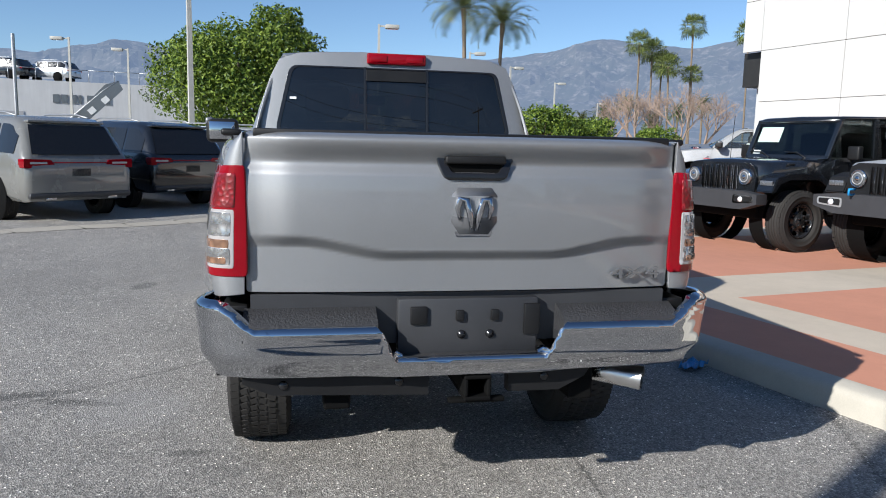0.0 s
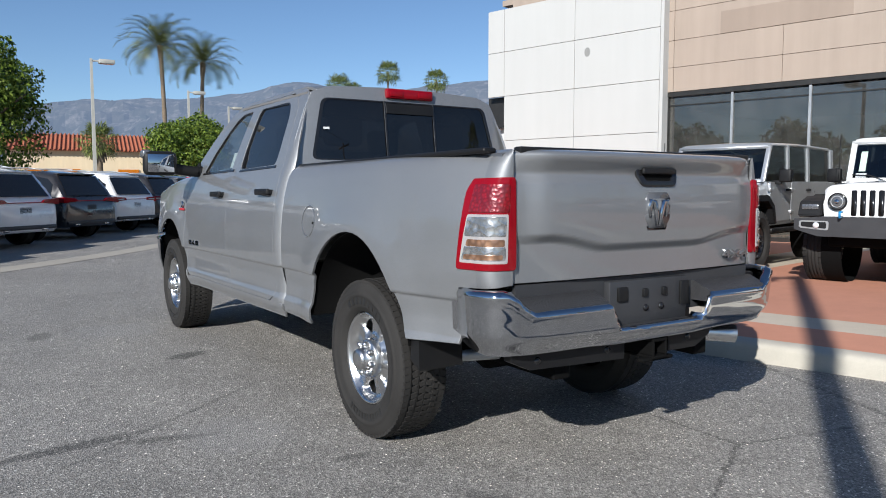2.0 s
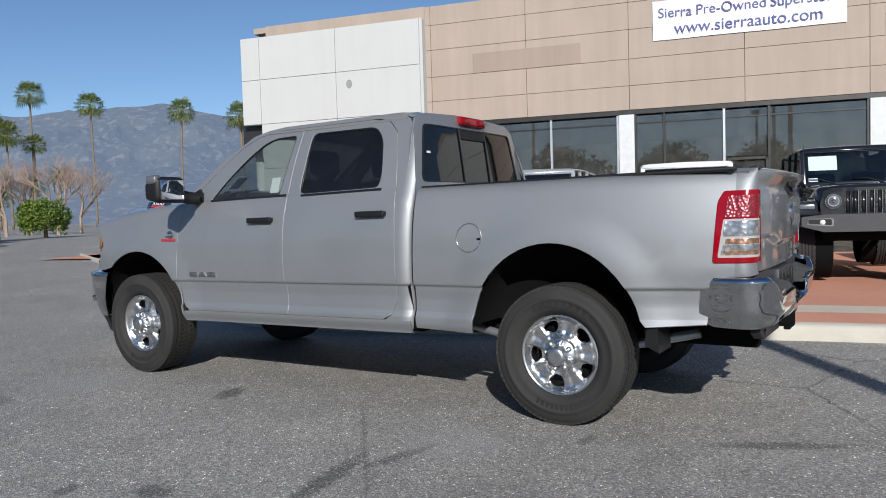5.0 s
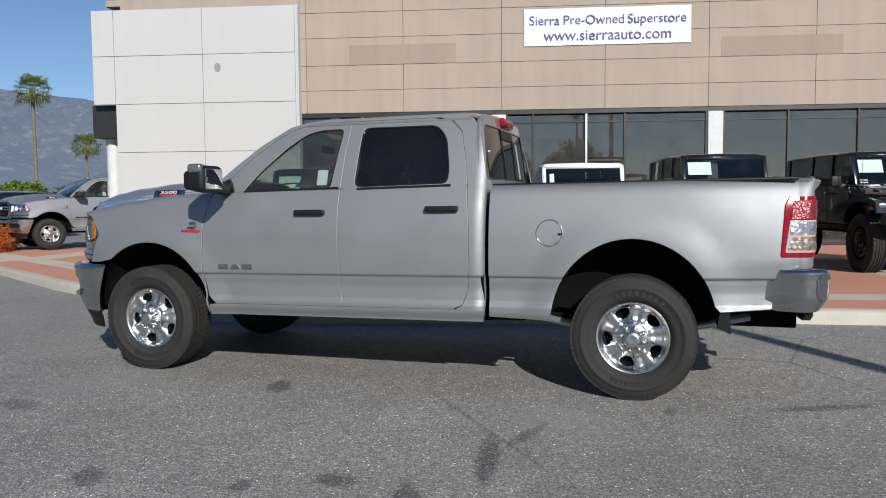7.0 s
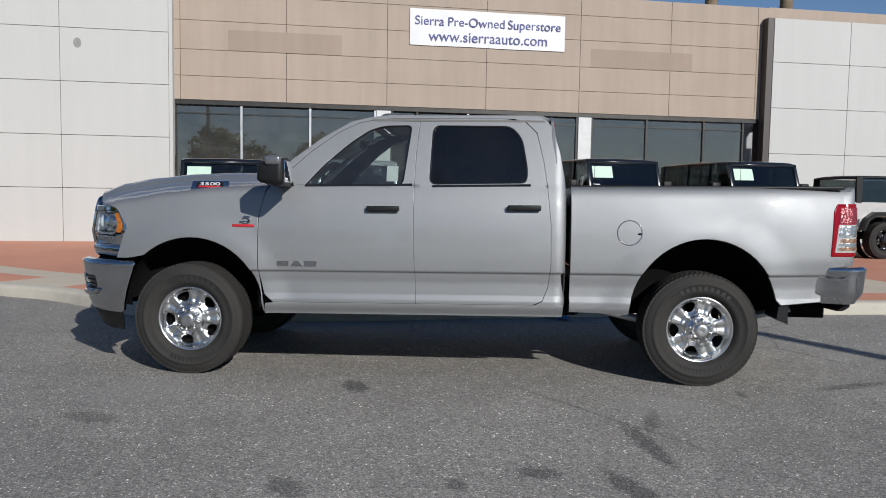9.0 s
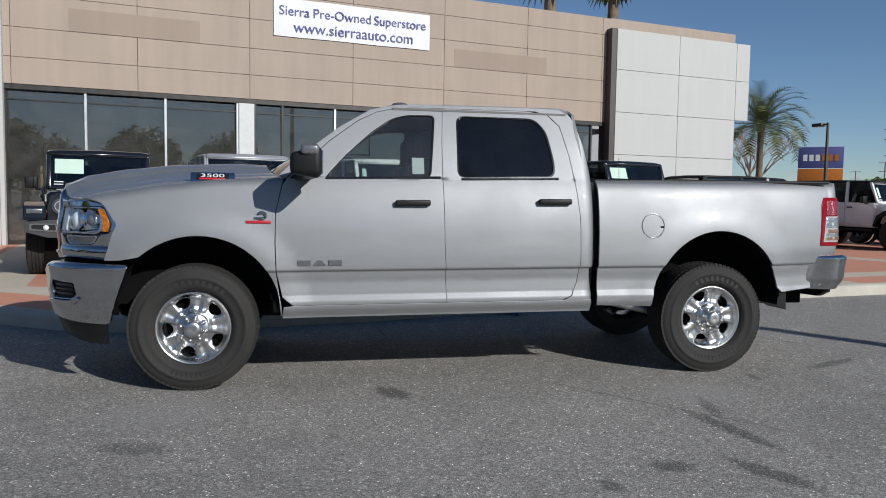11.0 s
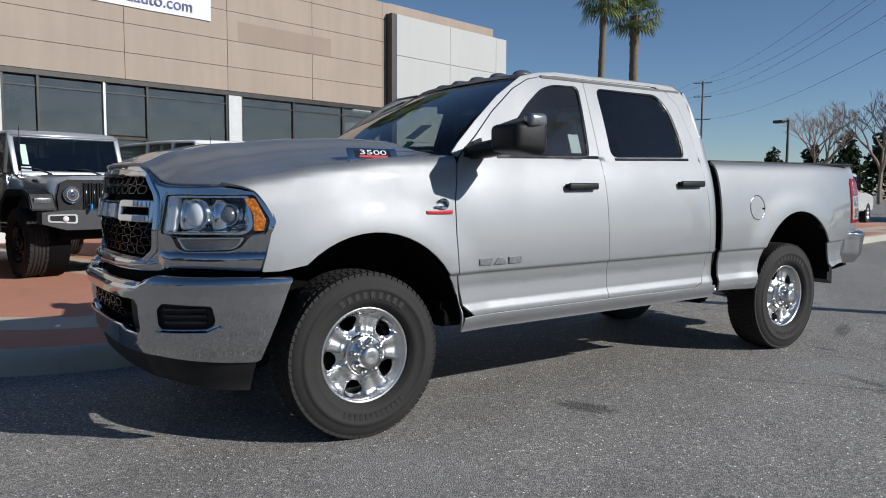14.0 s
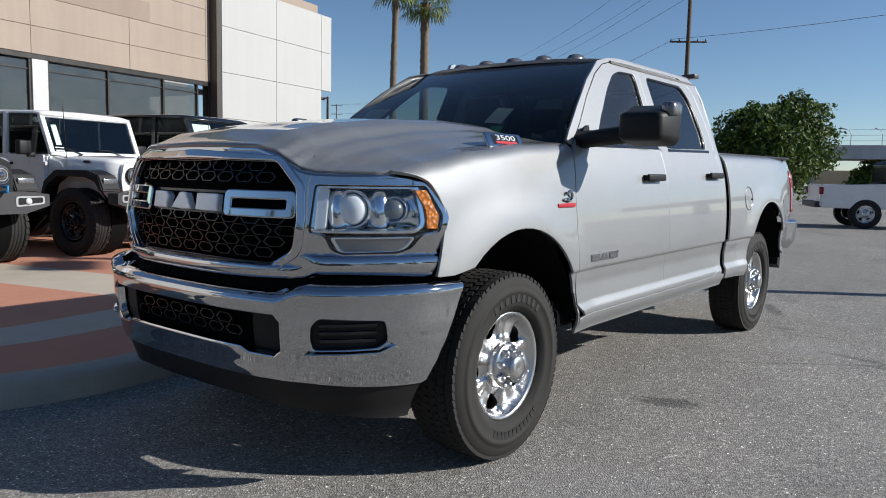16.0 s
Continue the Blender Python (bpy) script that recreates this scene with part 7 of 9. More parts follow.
JT = 102.7
jeep_a = jeep((5.75, 5.99, 0.125), JT, M["black_paint"], "black off-roader with chrome grille slots on the display pad", rim=M["gloss_black"], roof_mat=M["black_paint"], fender_mat=M["black_paint"])
jeep((6.62, 3.78, 0.122), JT, M["silver_paint"], "silver off-roader with mud tyres and a black grille", grille_mat=M["black"], rim=M["gloss_black"], bold=True, hooks=True, sticker=False, roof_mat=M["silver_paint"])
jeep((7.05, 1.20, 0.12), JT, M["white_paint"], "white off-roader with black fenders and blue tow hooks", rim=M["gloss_black"], bold=True, hooks=True, sticker=False, roof_mat=M["white_paint"])
jeep_d = jeep((7.45, -1.22, 0.115), JT, M["black_paint"], "black lifted off-roader with a white price sheet", rim=M["gloss_black"], roof_mat=M["black_paint"], fender_mat=M["black_paint"], bold=True, raise_by=0.13)
copy_thing(jeep_d, pose(7.85, -4.0, 0.113, 0, 0, JT))
jeep((12.35, -10.1, 0.11), math.degrees(math.atan2(FACD.y, FACD.x)) - 90, M["sand_paint"], "pale grey off-roader standing side-on by the white wall", roof_mat=M["black"], rim=M["gloss_black"], sticker=False)
jeep((10.6, -12.7, 0.10), JT, M["white_paint"], "white off-roader at the far end of the display row", sticker=False, roof_mat=M["black"])
jeep((11.4, -15.4, 0.10), JT, M["red_paint"], "red off-roader at the far end of the display row", sticker=False, roof_mat=M["red_paint"])


STATIONS = {
    # y from the tail, underside, half width, belt, half roof width, top
    "suv": [(0.0, .42, .82, .86, .78, .92), (.05, .36, .91, 1.0, .84, 1.05), (.20, .34, .95, 1.08, .80, 1.28), (.46, .34, .96, 1.10, .75, 1.64), (.80, .34, .965, 1.10, .74, 1.76), (2.2, .34, .965, 1.08, .74, 1.80),
            (2.9, .34, .965, 1.06, .73, 1.74), (3.4, .34, .96, 1.05, .78, 1.40), (3.75, .34, .95, 1.03, .84, 1.12), (4.7, .34, .93, .98, .80, 1.02), (5.0, .36, .86, .85, .74, .90), (5.1, .44, .72, .70, .62, .76)],
    "van": [(0.0, .40, .86, .82, .80, .90), (.06, .34, .95, .98, .88, 1.04), (.24, .32, 1.0, 1.04, .85, 1.34), (.48, .32, 1.0, 1.05, .80, 1.66), (.95, .32, 1.01, 1.05, .79, 1.75), (2.6, .32, 1.01, 1.03, .78, 1.77),
            (3.3, .32, 1.0, 1.02, .76, 1.68), (4.0, .32, .99, 1.0, .84, 1.20), (4.5, .32, .97, .94, .84, 1.02), (4.95, .34, .90, .82, .74, .90), (5.15, .42, .74, .66, .60, .72)],
    "coupe": [(0.0, .42, .80, .74, .76, .88), (.07, .32, .92, .88, .84, .99), (.9, .26, .965, .93, .84, 1.03), (1.25, .26, .965, .94, .71, 1.22), (1.9, .26, .965, .94, .64, 1.42), (2.6, .26, .965, .93, .64, 1.45),
              (3.0, .26, .96, .92, .68, 1.32), (3.5, .26, .96, .90, .82, 1.02), (4.6, .26, .94, .84, .82, .93), (4.9, .28, .89, .74, .78, .82), (5.02, .34, .80, .60, .70, .68)],
}


def car_at(st, y, k):
    for a, b in zip(st, st[1:]):
        if y <= b[0]:
            t = max(0.0, (y - a[0]) / (b[0] - a[0]))
            return a[k] + (b[k] - a[k]) * t
    return st[-1][k]


def road_car(kind, at, turn, paint, label, category, group, rim=None, lamp=True):
    """A parked car; the origin lies under its tail, y runs forward."""
    st = STATIONS[kind]
    car = thing({"suv": "parked_suv", "van": "parked_minivan", "coupe": "parked_coupe"}[kind], at, label, category, group, turn)
    bm = fresh()
    rings = []
    ys = sorted({s[0] for s in st} | {0.12, 0.32, 0.62, 1.4, 3.1, 3.6, 4.2})
    for y in ys:
        zb, w, zl, wt, zt = (car_at(st, y, k) for k in range(1, 6))
        half = [(w * 0.90, zb), (w * 0.985, zb + 0.10), (w, zb + (zl - zb) * 0.45), (w * 0.995, zb + (zl - zb) * 0.75), (w * 0.965, zl), (wt + (w * 0.965 - wt) * 0.12, zl + (zt - zl) * 0.86), (wt * 0.93, zt - 0.012), (wt * 0.5, zt + 0.008)]
        rings.append([(x, y, z) for x, z in half] + [(-x, y, z) for x, z in reversed(half)])
    ring_strip(bm, rings)
    bmesh.ops.recalc_face_normals(bm, faces=bm.faces[:])
    body = part("body", bm, paint, car, angle=50)

    def gx(y, f):
        """Half width at a share f of the way from belt to roof."""
        w, wt = car_at(st, y, 2) * 0.965, car_at(st, y, 4)
        return w + (wt + (w - wt) * 0.12 - w) * f

    def gz(y, f):
        zl, zt = car_at(st, y, 3), car_at(st, y, 5)
        return zl + (zt - zl) * 0.86 * f

    spans = {"suv": ((0.42, 1.05), (1.12, 1.98), (2.04, 2.95)), "van": ((0.42, 1.25), (1.32, 2.3), (2.36, 3.35)), "coupe": ((1.30, 1.75), (1.82, 2.75))}[kind]
    for s in (-1, 1):
        for y0, y1 in spans:
            bm = fresh()
            n = 5
            lo, hi = [], []
            for i in range(n + 1):
                y = y0 + (y1 - y0) * i / n
                top = 0.93 if car_at(st, y, 5) > car_at(st, 2.2, 5) - 0.12 else 0.80
                lo.append(bm.verts.new((s * (gx(y, 0.08) + 0.006), y, gz(y, 0.08))))
                hi.append(bm.verts.new((s * (gx(y, top) + 0.006), y + 0.0, gz(y, top))))
            for i in range(n):
                bm.faces.new((lo[i], lo[i + 1], hi[i + 1], hi[i]) if s > 0 else (lo[i + 1], lo[i], hi[i], hi[i + 1]))
            part("side_window", bm, M["car_glass"], body)
        bm = fresh()
        ym = {"suv": 3.05, "van": 3.5, "coupe": 3.0}[kind]
        box(bm, s * (gx(ym, 0) + 0.01), s * (gx(ym, 0) + 0.22), ym - 0.06, ym + 0.08, gz(ym, 0) - 0.01, gz(ym, 0) + 0.15, 0.03)
        part("side_mirror", bm, paint, car)
        for y in {"suv": (1.06, 4.10), "van": (1.06, 4.15), "coupe": (1.08, 4.02)}[kind]:
            shared_wheel(car, (s * (car_at(st, y, 2) - 0.125), y, 0.365), s, 0.365, 0.24, 0.25, rim or M["wheel_chrome"])
            bm = fresh()
            lathe(bm, [(0.0, 0.012), (0.40, 0.012), (0.415, 0.0)], 28, Matrix.Translation((s * (car_at(st, y, 2) * 0.999), y, 0.39)) @ pose(0, 0, 0, 0, 90 * s, 0))
            part("wheel_arch", bm, M["under"], car)
    # tail: glass, lamps, bumper, plate field; nose: screen, lamps, grille
    def end_panel(name, y0, f0, y1, f1, k0, k1, mat, lift, lbl=""):
        bm = fresh()
        n = 6
        rows_ = []
        for y, zf, k in ((y0, f0, k0), ((y0 + y1) / 2, (f0 + f1) / 2, (k0 + k1) / 2), (y1, f1, k1)):
            rows_.append([bm.verts.new((k * (2 * i / n - 1), y + lift[1] + 0.02 * abs(2 * i / n - 1) ** 2 * (-1 if lift[1] > 0 else 1), zf + lift[2])) for i in range(n + 1)])
        for a, b in zip(rows_, rows_[1:]):
            for i in range(n):
                bm.faces.new((a[i], a[i + 1], b[i + 1], b[i]))
        bmesh.ops.recalc_face_normals(bm, faces=bm.faces[:])
        return part(name, bm, mat, body, lbl)
    if kind == "coupe":
        end_panel("windshield", 3.48, 1.05, 2.66, 1.46, 0.72, 0.58, M["car_glass"], (0, 0.02, 0.035))
        end_panel("rear_window", 1.0, 1.08, 1.8, 1.42, 0.66, 0.55, M["car_glass"], (0, -0.02, 0.03))
        bm = fresh()
        box(bm, -0.74, 0.74, 4.93, 5.03, 0.52, 0.66, 0.03)
        part("grille", bm, M["gloss_black"], body)
        bm = fresh()
        box(bm, -0.80, 0.80, 4.90, 5.04, 0.26, 0.34, 0.03)
        part("front_splitter", bm, M["gloss_black"], body)
        for s in (-1, 1):
            bm = fresh()
            box(bm, s * 0.48, s * 0.74, 4.97, 5.045, 0.57, 0.64, 0.015)
            part("head_lamp", bm, M["clear_lens"], body)
        bm = fresh()
        box(bm, -0.20, 0.20, 3.7, 4.3, 0.955, 0.985, 0.02)
        part("hood_scoop", bm, M["gloss_black"], body)
    else:
        end_panel("rear_window", 0.09, 1.11, 0.43, 1.60, 0.77, 0.66, M["car_glass"], (0, -0.022, 0.02), "dark rear window")
        end_panel("windshield", {"suv": 3.70, "van": 4.0}[kind], 1.16 if kind == "suv" else 1.22, {"suv": 2.95, "van": 3.3}[kind], 1.70, 0.76, 0.68, M["car_glass"], (0, 0.02, 0.03))
        for s in (-1, 1):
            bm = fresh()
            wl = car_at(st, 0.1, 2)
            if kind == "suv":
                prism(bm, rounded([(s * 0.42, 0.93), (s * (wl + 0.012), 0.905), (s * (wl + 0.012), 1.06), (s * 0.50, 1.045)], 0.02, 3), 0.20, Matrix.Translation((0, 0.215, 0)) @ pose(0, 0, 0, 90, 0, 0))
            else:
                prism(bm, rounded([(s * 0.46, 0.99), (s * (wl + 0.012), 0.95), (s * (wl + 0.012), 1.09), (s * 0.58, 1.06)], 0.02, 3), 0.20, Matrix.Translation((0, 0.20, 0)) @ pose(0, 0, 0, 90, 0, 0))
            bmesh.ops.recalc_face_normals(bm, faces=bm.faces[:])
            tl = part("tail_lamp", bm, M["tail_red"], body, "red tail lamp")
            bm = fresh()
            z0 = 0.972 if kind == "suv" else 1.0
            box(bm, s * 0.56, s * 0.84, 0.006, 0.05, z0, z0 + 0.038, 0.012)
            part("clear_insert", bm, M["clear_lens"], tl)
            bm = fresh()
            box(bm, s * 0.45, s * 0.62, -0.02, 0.10, 0.37, 0.43, 0.02)
            part("exhaust_tip", bm, M["chrome"], body)
        bm = fresh()
        box(bm, -0.46, 0.46, 0.015, 0.06, 0.985, 1.005, 0.006)
        part("lamp_strip", bm, M["tail_red"], body)
        bm = fresh()
        box(bm, -0.88, 0.88, -0.03, 0.16, 0.40, 0.50, 0.04)
        part("bumper_skirt", bm, M["tail_plate"], body)
        bm = fresh()
        box(bm, -0.17, 0.17, 0.0, 0.035, 0.76, 0.90, 0.006)
        part("plate_recess", bm, M["tail_plate"], body)
        bm = fresh()
        box(bm, -0.66, 0.66, 0.42, 0.60, 1.66 if kind == "van" else 1.655, 1.70, 0.02)
        part("roof_spoiler", bm, paint, body)
        for s in (-1, 1):
            bm = fresh()
            tube(bm, [(s * 0.62, 0.9, 1.77), (s * 0.63, 1.3, 1.83), (s * 0.63, 2.5, 1.84), (s * 0.62, 2.85, 1.76)], 0.016, 6)
            part("roof_rail", bm, M["steel"], body)
    return car


M["car_glass"] = simple("parked_car_glass", (0.012, 0.013, 0.015), 0.06, bump=0.0)

# the row of parked cars along the gutter
ROW_G = "cars parked in the row across the lot"
TURN_ROW = 42.0
for kind, x, y, paint, label, cat, rim in (
        ("suv", -4.25, 10.1, M["stone_grey_paint"], "grey sport utility vehicle parked tail outwards", "suv", None),
        ("suv", -2.75, 12.6, M["black_paint"], "black sport utility vehicle parked tail outwards", "suv", M["gloss_black"]),
        ("van", -1.35, 15.2, M["white_paint"], "white minivan parked tail outwards", "minivan", None),
        ("van", 0.35, 17.8, M["granite_paint"], "dark grey minivan parked tail outwards", "minivan", None),
        ("suv", 1.95, 20.3, M["white_paint"], "white sport utility vehicle parked tail outwards", "suv", None),
        ("suv", 3.50, 22.6, M["granite_paint"], "dark sport utility vehicle parked tail outwards", "suv", None),
        ("suv", 5.0, 24.9, M["steel_grey_paint"], "grey sport utility vehicle parked tail outwards", "suv", None)):
    road_car(kind, (x, y, 0), TURN_ROW, paint, label, cat, ROW_G, rim)
coupe_w = road_car("coupe", (6.5 - 5.0 * 0.616, 25.4 + 5.0 * 0.788, 0), TURN_ROW + 180, M["white_paint"], "white coupe parked nose outwards", "coupe", ROW_G)
coupe_w.matrix_world = pose(6.3 - 5.0 * 0.616, 25.6 + 5.0 * 0.788, 0, 0, 0, TURN_ROW + 180)
coupe_r = road_car("coupe", (0, 0, 0), 0, M["red_paint"], "red coupe parked nose outwards", "coupe", ROW_G, M["gloss_black"])
coupe_r.matrix_world = pose(7.9 - 5.0 * 0.616, 28.1 + 5.0 * 0.788, 0, 0, 0, TURN_ROW + 180)
for k in range(1, 5):
    copy_thing(coupe_r, pose(7.9 + 1.65 * k - 5.0 * 0.616, 28.1 + 2.55 * k + 5.0 * 0.788, 0, 0, 0, TURN_ROW + 180))
coupe_b = road_car("coupe", (0, 0, 0), 0, M["granite_paint"], "dark coupe parked nose outwards", "coupe", ROW_G)
coupe_b.matrix_world = pose(16.2 - 5.0 * 0.616, 40.9 + 5.0 * 0.788, 0, 0, 0, TURN_ROW + 180)
for k in (1, 2):
    copy_thing(coupe_b, pose(16.2 + 1.65 * k - 5.0 * 0.616, 40.9 + 2.55 * k + 5.0 * 0.788, 0, 0, 0, TURN_ROW + 180))
# second row behind: only roofs show
BACK_G = "cars in the row behind"
roof_w = road_car("suv", (-9.5, 20.5, 0), TURN_ROW + 180, M["white_paint"], "white sport utility vehicle in the row behind", "suv", BACK_G)
roof_s = road_car("suv", (-7.9, 23.0, 0), TURN_ROW + 180, M["silver_paint"], "silver sport utility vehicle in the row behind", "suv", BACK_G)
for k in range(2, 9):
    copy_thing(roof_w if k % 3 else roof_s, pose(-9.5 + 1.65 * k, 20.5 + 2.55 * k, 0, 0, 0, TURN_ROW + 180))

# a silver pickup and a dark car beyond the pad's north end
pick2 = copy_thing(truck, pose(14.3, 15.25, 0.09, 0, 0, 60))
tagged(pick2, "silver pickup truck parked beyond the white wall", "pickup truck")
dark_suv = road_car("suv", (0, 0, 0), 0, M["black_paint"], "dark sport utility vehicle beyond the flower bed", "suv", "")
dark_suv.matrix_world = pose(19.0, 24.0, 0.0, 0, 0, 60)


# far pickups to the south
def far_pickup(at, turn, paint, label, cab_mat=None):
    car = thing("parked_pickup", at, label, "pickup truck", "pickups on the far lot", turn)
    bm = fresh()
    prism(bm, [(0.0, 0.55), (5.3, 0.50), (5.4, 0.95), (5.2, 1.10), (4.0, 1.18), (1.7, 1.22), (1.68, 1.18), (0.0, 1.20)], 1.8, Matrix(((0, 0, 1, -0.9), (1, 0, 0, 0), (0, 1, 0, 0), (0, 0, 0, 1))))
    bmesh.ops.bevel(bm, geom=bm.edges[:], offset=0.05, segments=2, affect="EDGES")
    body = part("body", bm, paint, car)
    bm = fresh()
    ring_strip(bm, [[(sx * w, y, z) for sx, z in ((-1, 1.18), (-0.9, zt - 0.05), (-0.8, zt), (0.8, zt), (0.9, zt - 0.05), (1, 1.18))] for y, w, zt in ((1.70, 0.80, 1.80), (1.78, 0.82, 1.86), (3.1, 0.82, 1.88), (3.9, 0.84, 1.22))])
    part("cab", bm, cab_mat or paint, car)
    for y0, y1 in ((1.95, 2.75), (2.85, 3.45)):
        for s in (-1, 1):
            bm = fresh()
            prism(bm, [(y0, 1.26), (y1 + 0.15, 1.26), (y1, 1.74), (y0, 1.76)], 0.01, Matrix(((0, 0, 1, s * 0.795), (1, 0, 0, 0), (0, 1, 0, 0), (0, 0, 0, 1))))
            part("side_window", bm, M["car_glass"], body, smooth=False)
    bm = fresh()
    box(bm, -0.66, 0.66, 1.66, 1.70, 1.28, 1.76, 0.01)
    part("rear_window", bm, M["car_glass"], body, smooth=False)
    bm = fresh()
    box(bm, -0.85, 0.85, -0.12, 0.05, 0.55, 0.72, 0.03)
    part("rear_bumper", bm, M["tail_plate"], body)
    for s in (-1, 1):
        bm = fresh()
        box(bm, s * 0.74, s * 0.91, -0.02, 0.08, 0.92, 1.12, 0.02)
        part("tail_lamp", bm, M["tail_red"], body)
        for y in (1.15, 4.45):
            shared_wheel(car, (s * 0.80, y, 0.40), s, 0.40, 0.25, 0.235, M["wheel_chrome"])
    return car


fp = far_pickup((9.4, -18.5, 0.0), 195, M["white_paint"], "white pickup truck parked across the lot")
far_pickup((2.44, -16.9, 0.0), 114, M["white_paint"], "white pickup truck with a black hard top across the lot", M["black"])


# ---- trees, palms ----
def leaf_cloud(name, blobs, count, size, mat, parent, seed, squash=1.0):
    """A crown of many small two-sided leaf clumps set over lumpy shells, with gaps."""
    rng = np.random.default_rng(seed)
    vol = np.array([b[3] ** 2 for b in blobs])
    pick = rng.choice(len(blobs), count, p=vol / vol.sum())
    d = rng.normal(size=(count, 3))
    d /= np.linalg.norm(d, axis=1)[:, None]
    d[:, 2] = np.where(d[:, 2] < -0.75, -d[:, 2], d[:, 2])
    bl = np.array(blobs)[pick]
    lump = 1 + 0.16 * np.sin(d[:, 0] * 7 + bl[:, 0]) * np.sin(d[:, 1] * 6 + bl[:, 1] * 2) + 0.12 * np.sin(d[:, 2] * 9 + bl[:, 2])
    rad = bl[:, 3] * lump * rng.uniform(0.55, 1.06, count) ** 0.45
    c = bl[:, :3] + d * rad[:, None] * np.array([1, 1, squash])
    n = d + rng.normal(scale=0.75, size=(count, 3))
    n /= np.linalg.norm(n, axis=1)[:, None]
    a = np.cross(n, rng.normal(size=(count, 3)))
    a /= np.linalg.norm(a, axis=1)[:, None]
    b = np.cross(n, a)
    s = size * rng.uniform(0.55, 1.35, count)[:, None]
    v = np.stack([c - a * s * 0.9, c - b * s * 0.45 + n * s * 0.12, c + a * s * 0.9, c + b * s * 0.45 + n * s * 0.12], axis=1).reshape(-1, 3)
    me = bpy.data.meshes.new(name)
    me.from_pydata(v.tolist(), [], np.arange(count * 4).reshape(-1, 4).tolist())
    me.materials.append(mat)
    ob = new(name, me)
    ob.parent = parent
    tagged(ob, kind="stuff")
    return ob


def broad_tree(at, r, h, label, seed, count=7000, leaf=0.2, mat=None, squash=0.95):
    """A clipped round street tree: tapered trunk, limbs and a lumpy crown."""
    rng = random.Random(seed)
    tree = thing("tree", at, label, "tree", "street trees")
    zc = h - r * squash
    bm = fresh()
    tube(bm, [(0, 0, 0), (0.05, 0.03, zc * 0.5), (0.0, 0.0, zc)], [r * 0.085, r * 0.06, r * 0.045], 10)
    part("trunk", bm, M["bark"], tree)
    for k in range(6):
        a = k * 1.05 + rng.random()
        bm = fresh()
        tube(bm, [(0, 0, zc * (0.6 + 0.06 * k)), (0.35 * r * math.cos(a), 0.35 * r * math.sin(a), zc + 0.05 * r), (0.75 * r * math.cos(a), 0.75 * r * math.sin(a), zc + r * (0.15 + 0.1 * (k % 3)))], [r * 0.04, r * 0.025, r * 0.008], 7)
        part("limb", bm, M["bark"], tree)
    blobs = [(0, 0, zc, r * 0.80)]
    for k in range(15):
        a, e = rng.random() * 6.28, rng.uniform(-0.5, 0.95)
        q = r * 0.60
        blobs.append((q * math.cos(a) * math.cos(e), q * math.sin(a) * math.cos(e), zc + q * squash * math.sin(e), r * rng.uniform(0.32, 0.46)))
    leaf_cloud("crown", blobs, count, leaf, mat or M["leaf"], tree, seed, squash)
    return tree


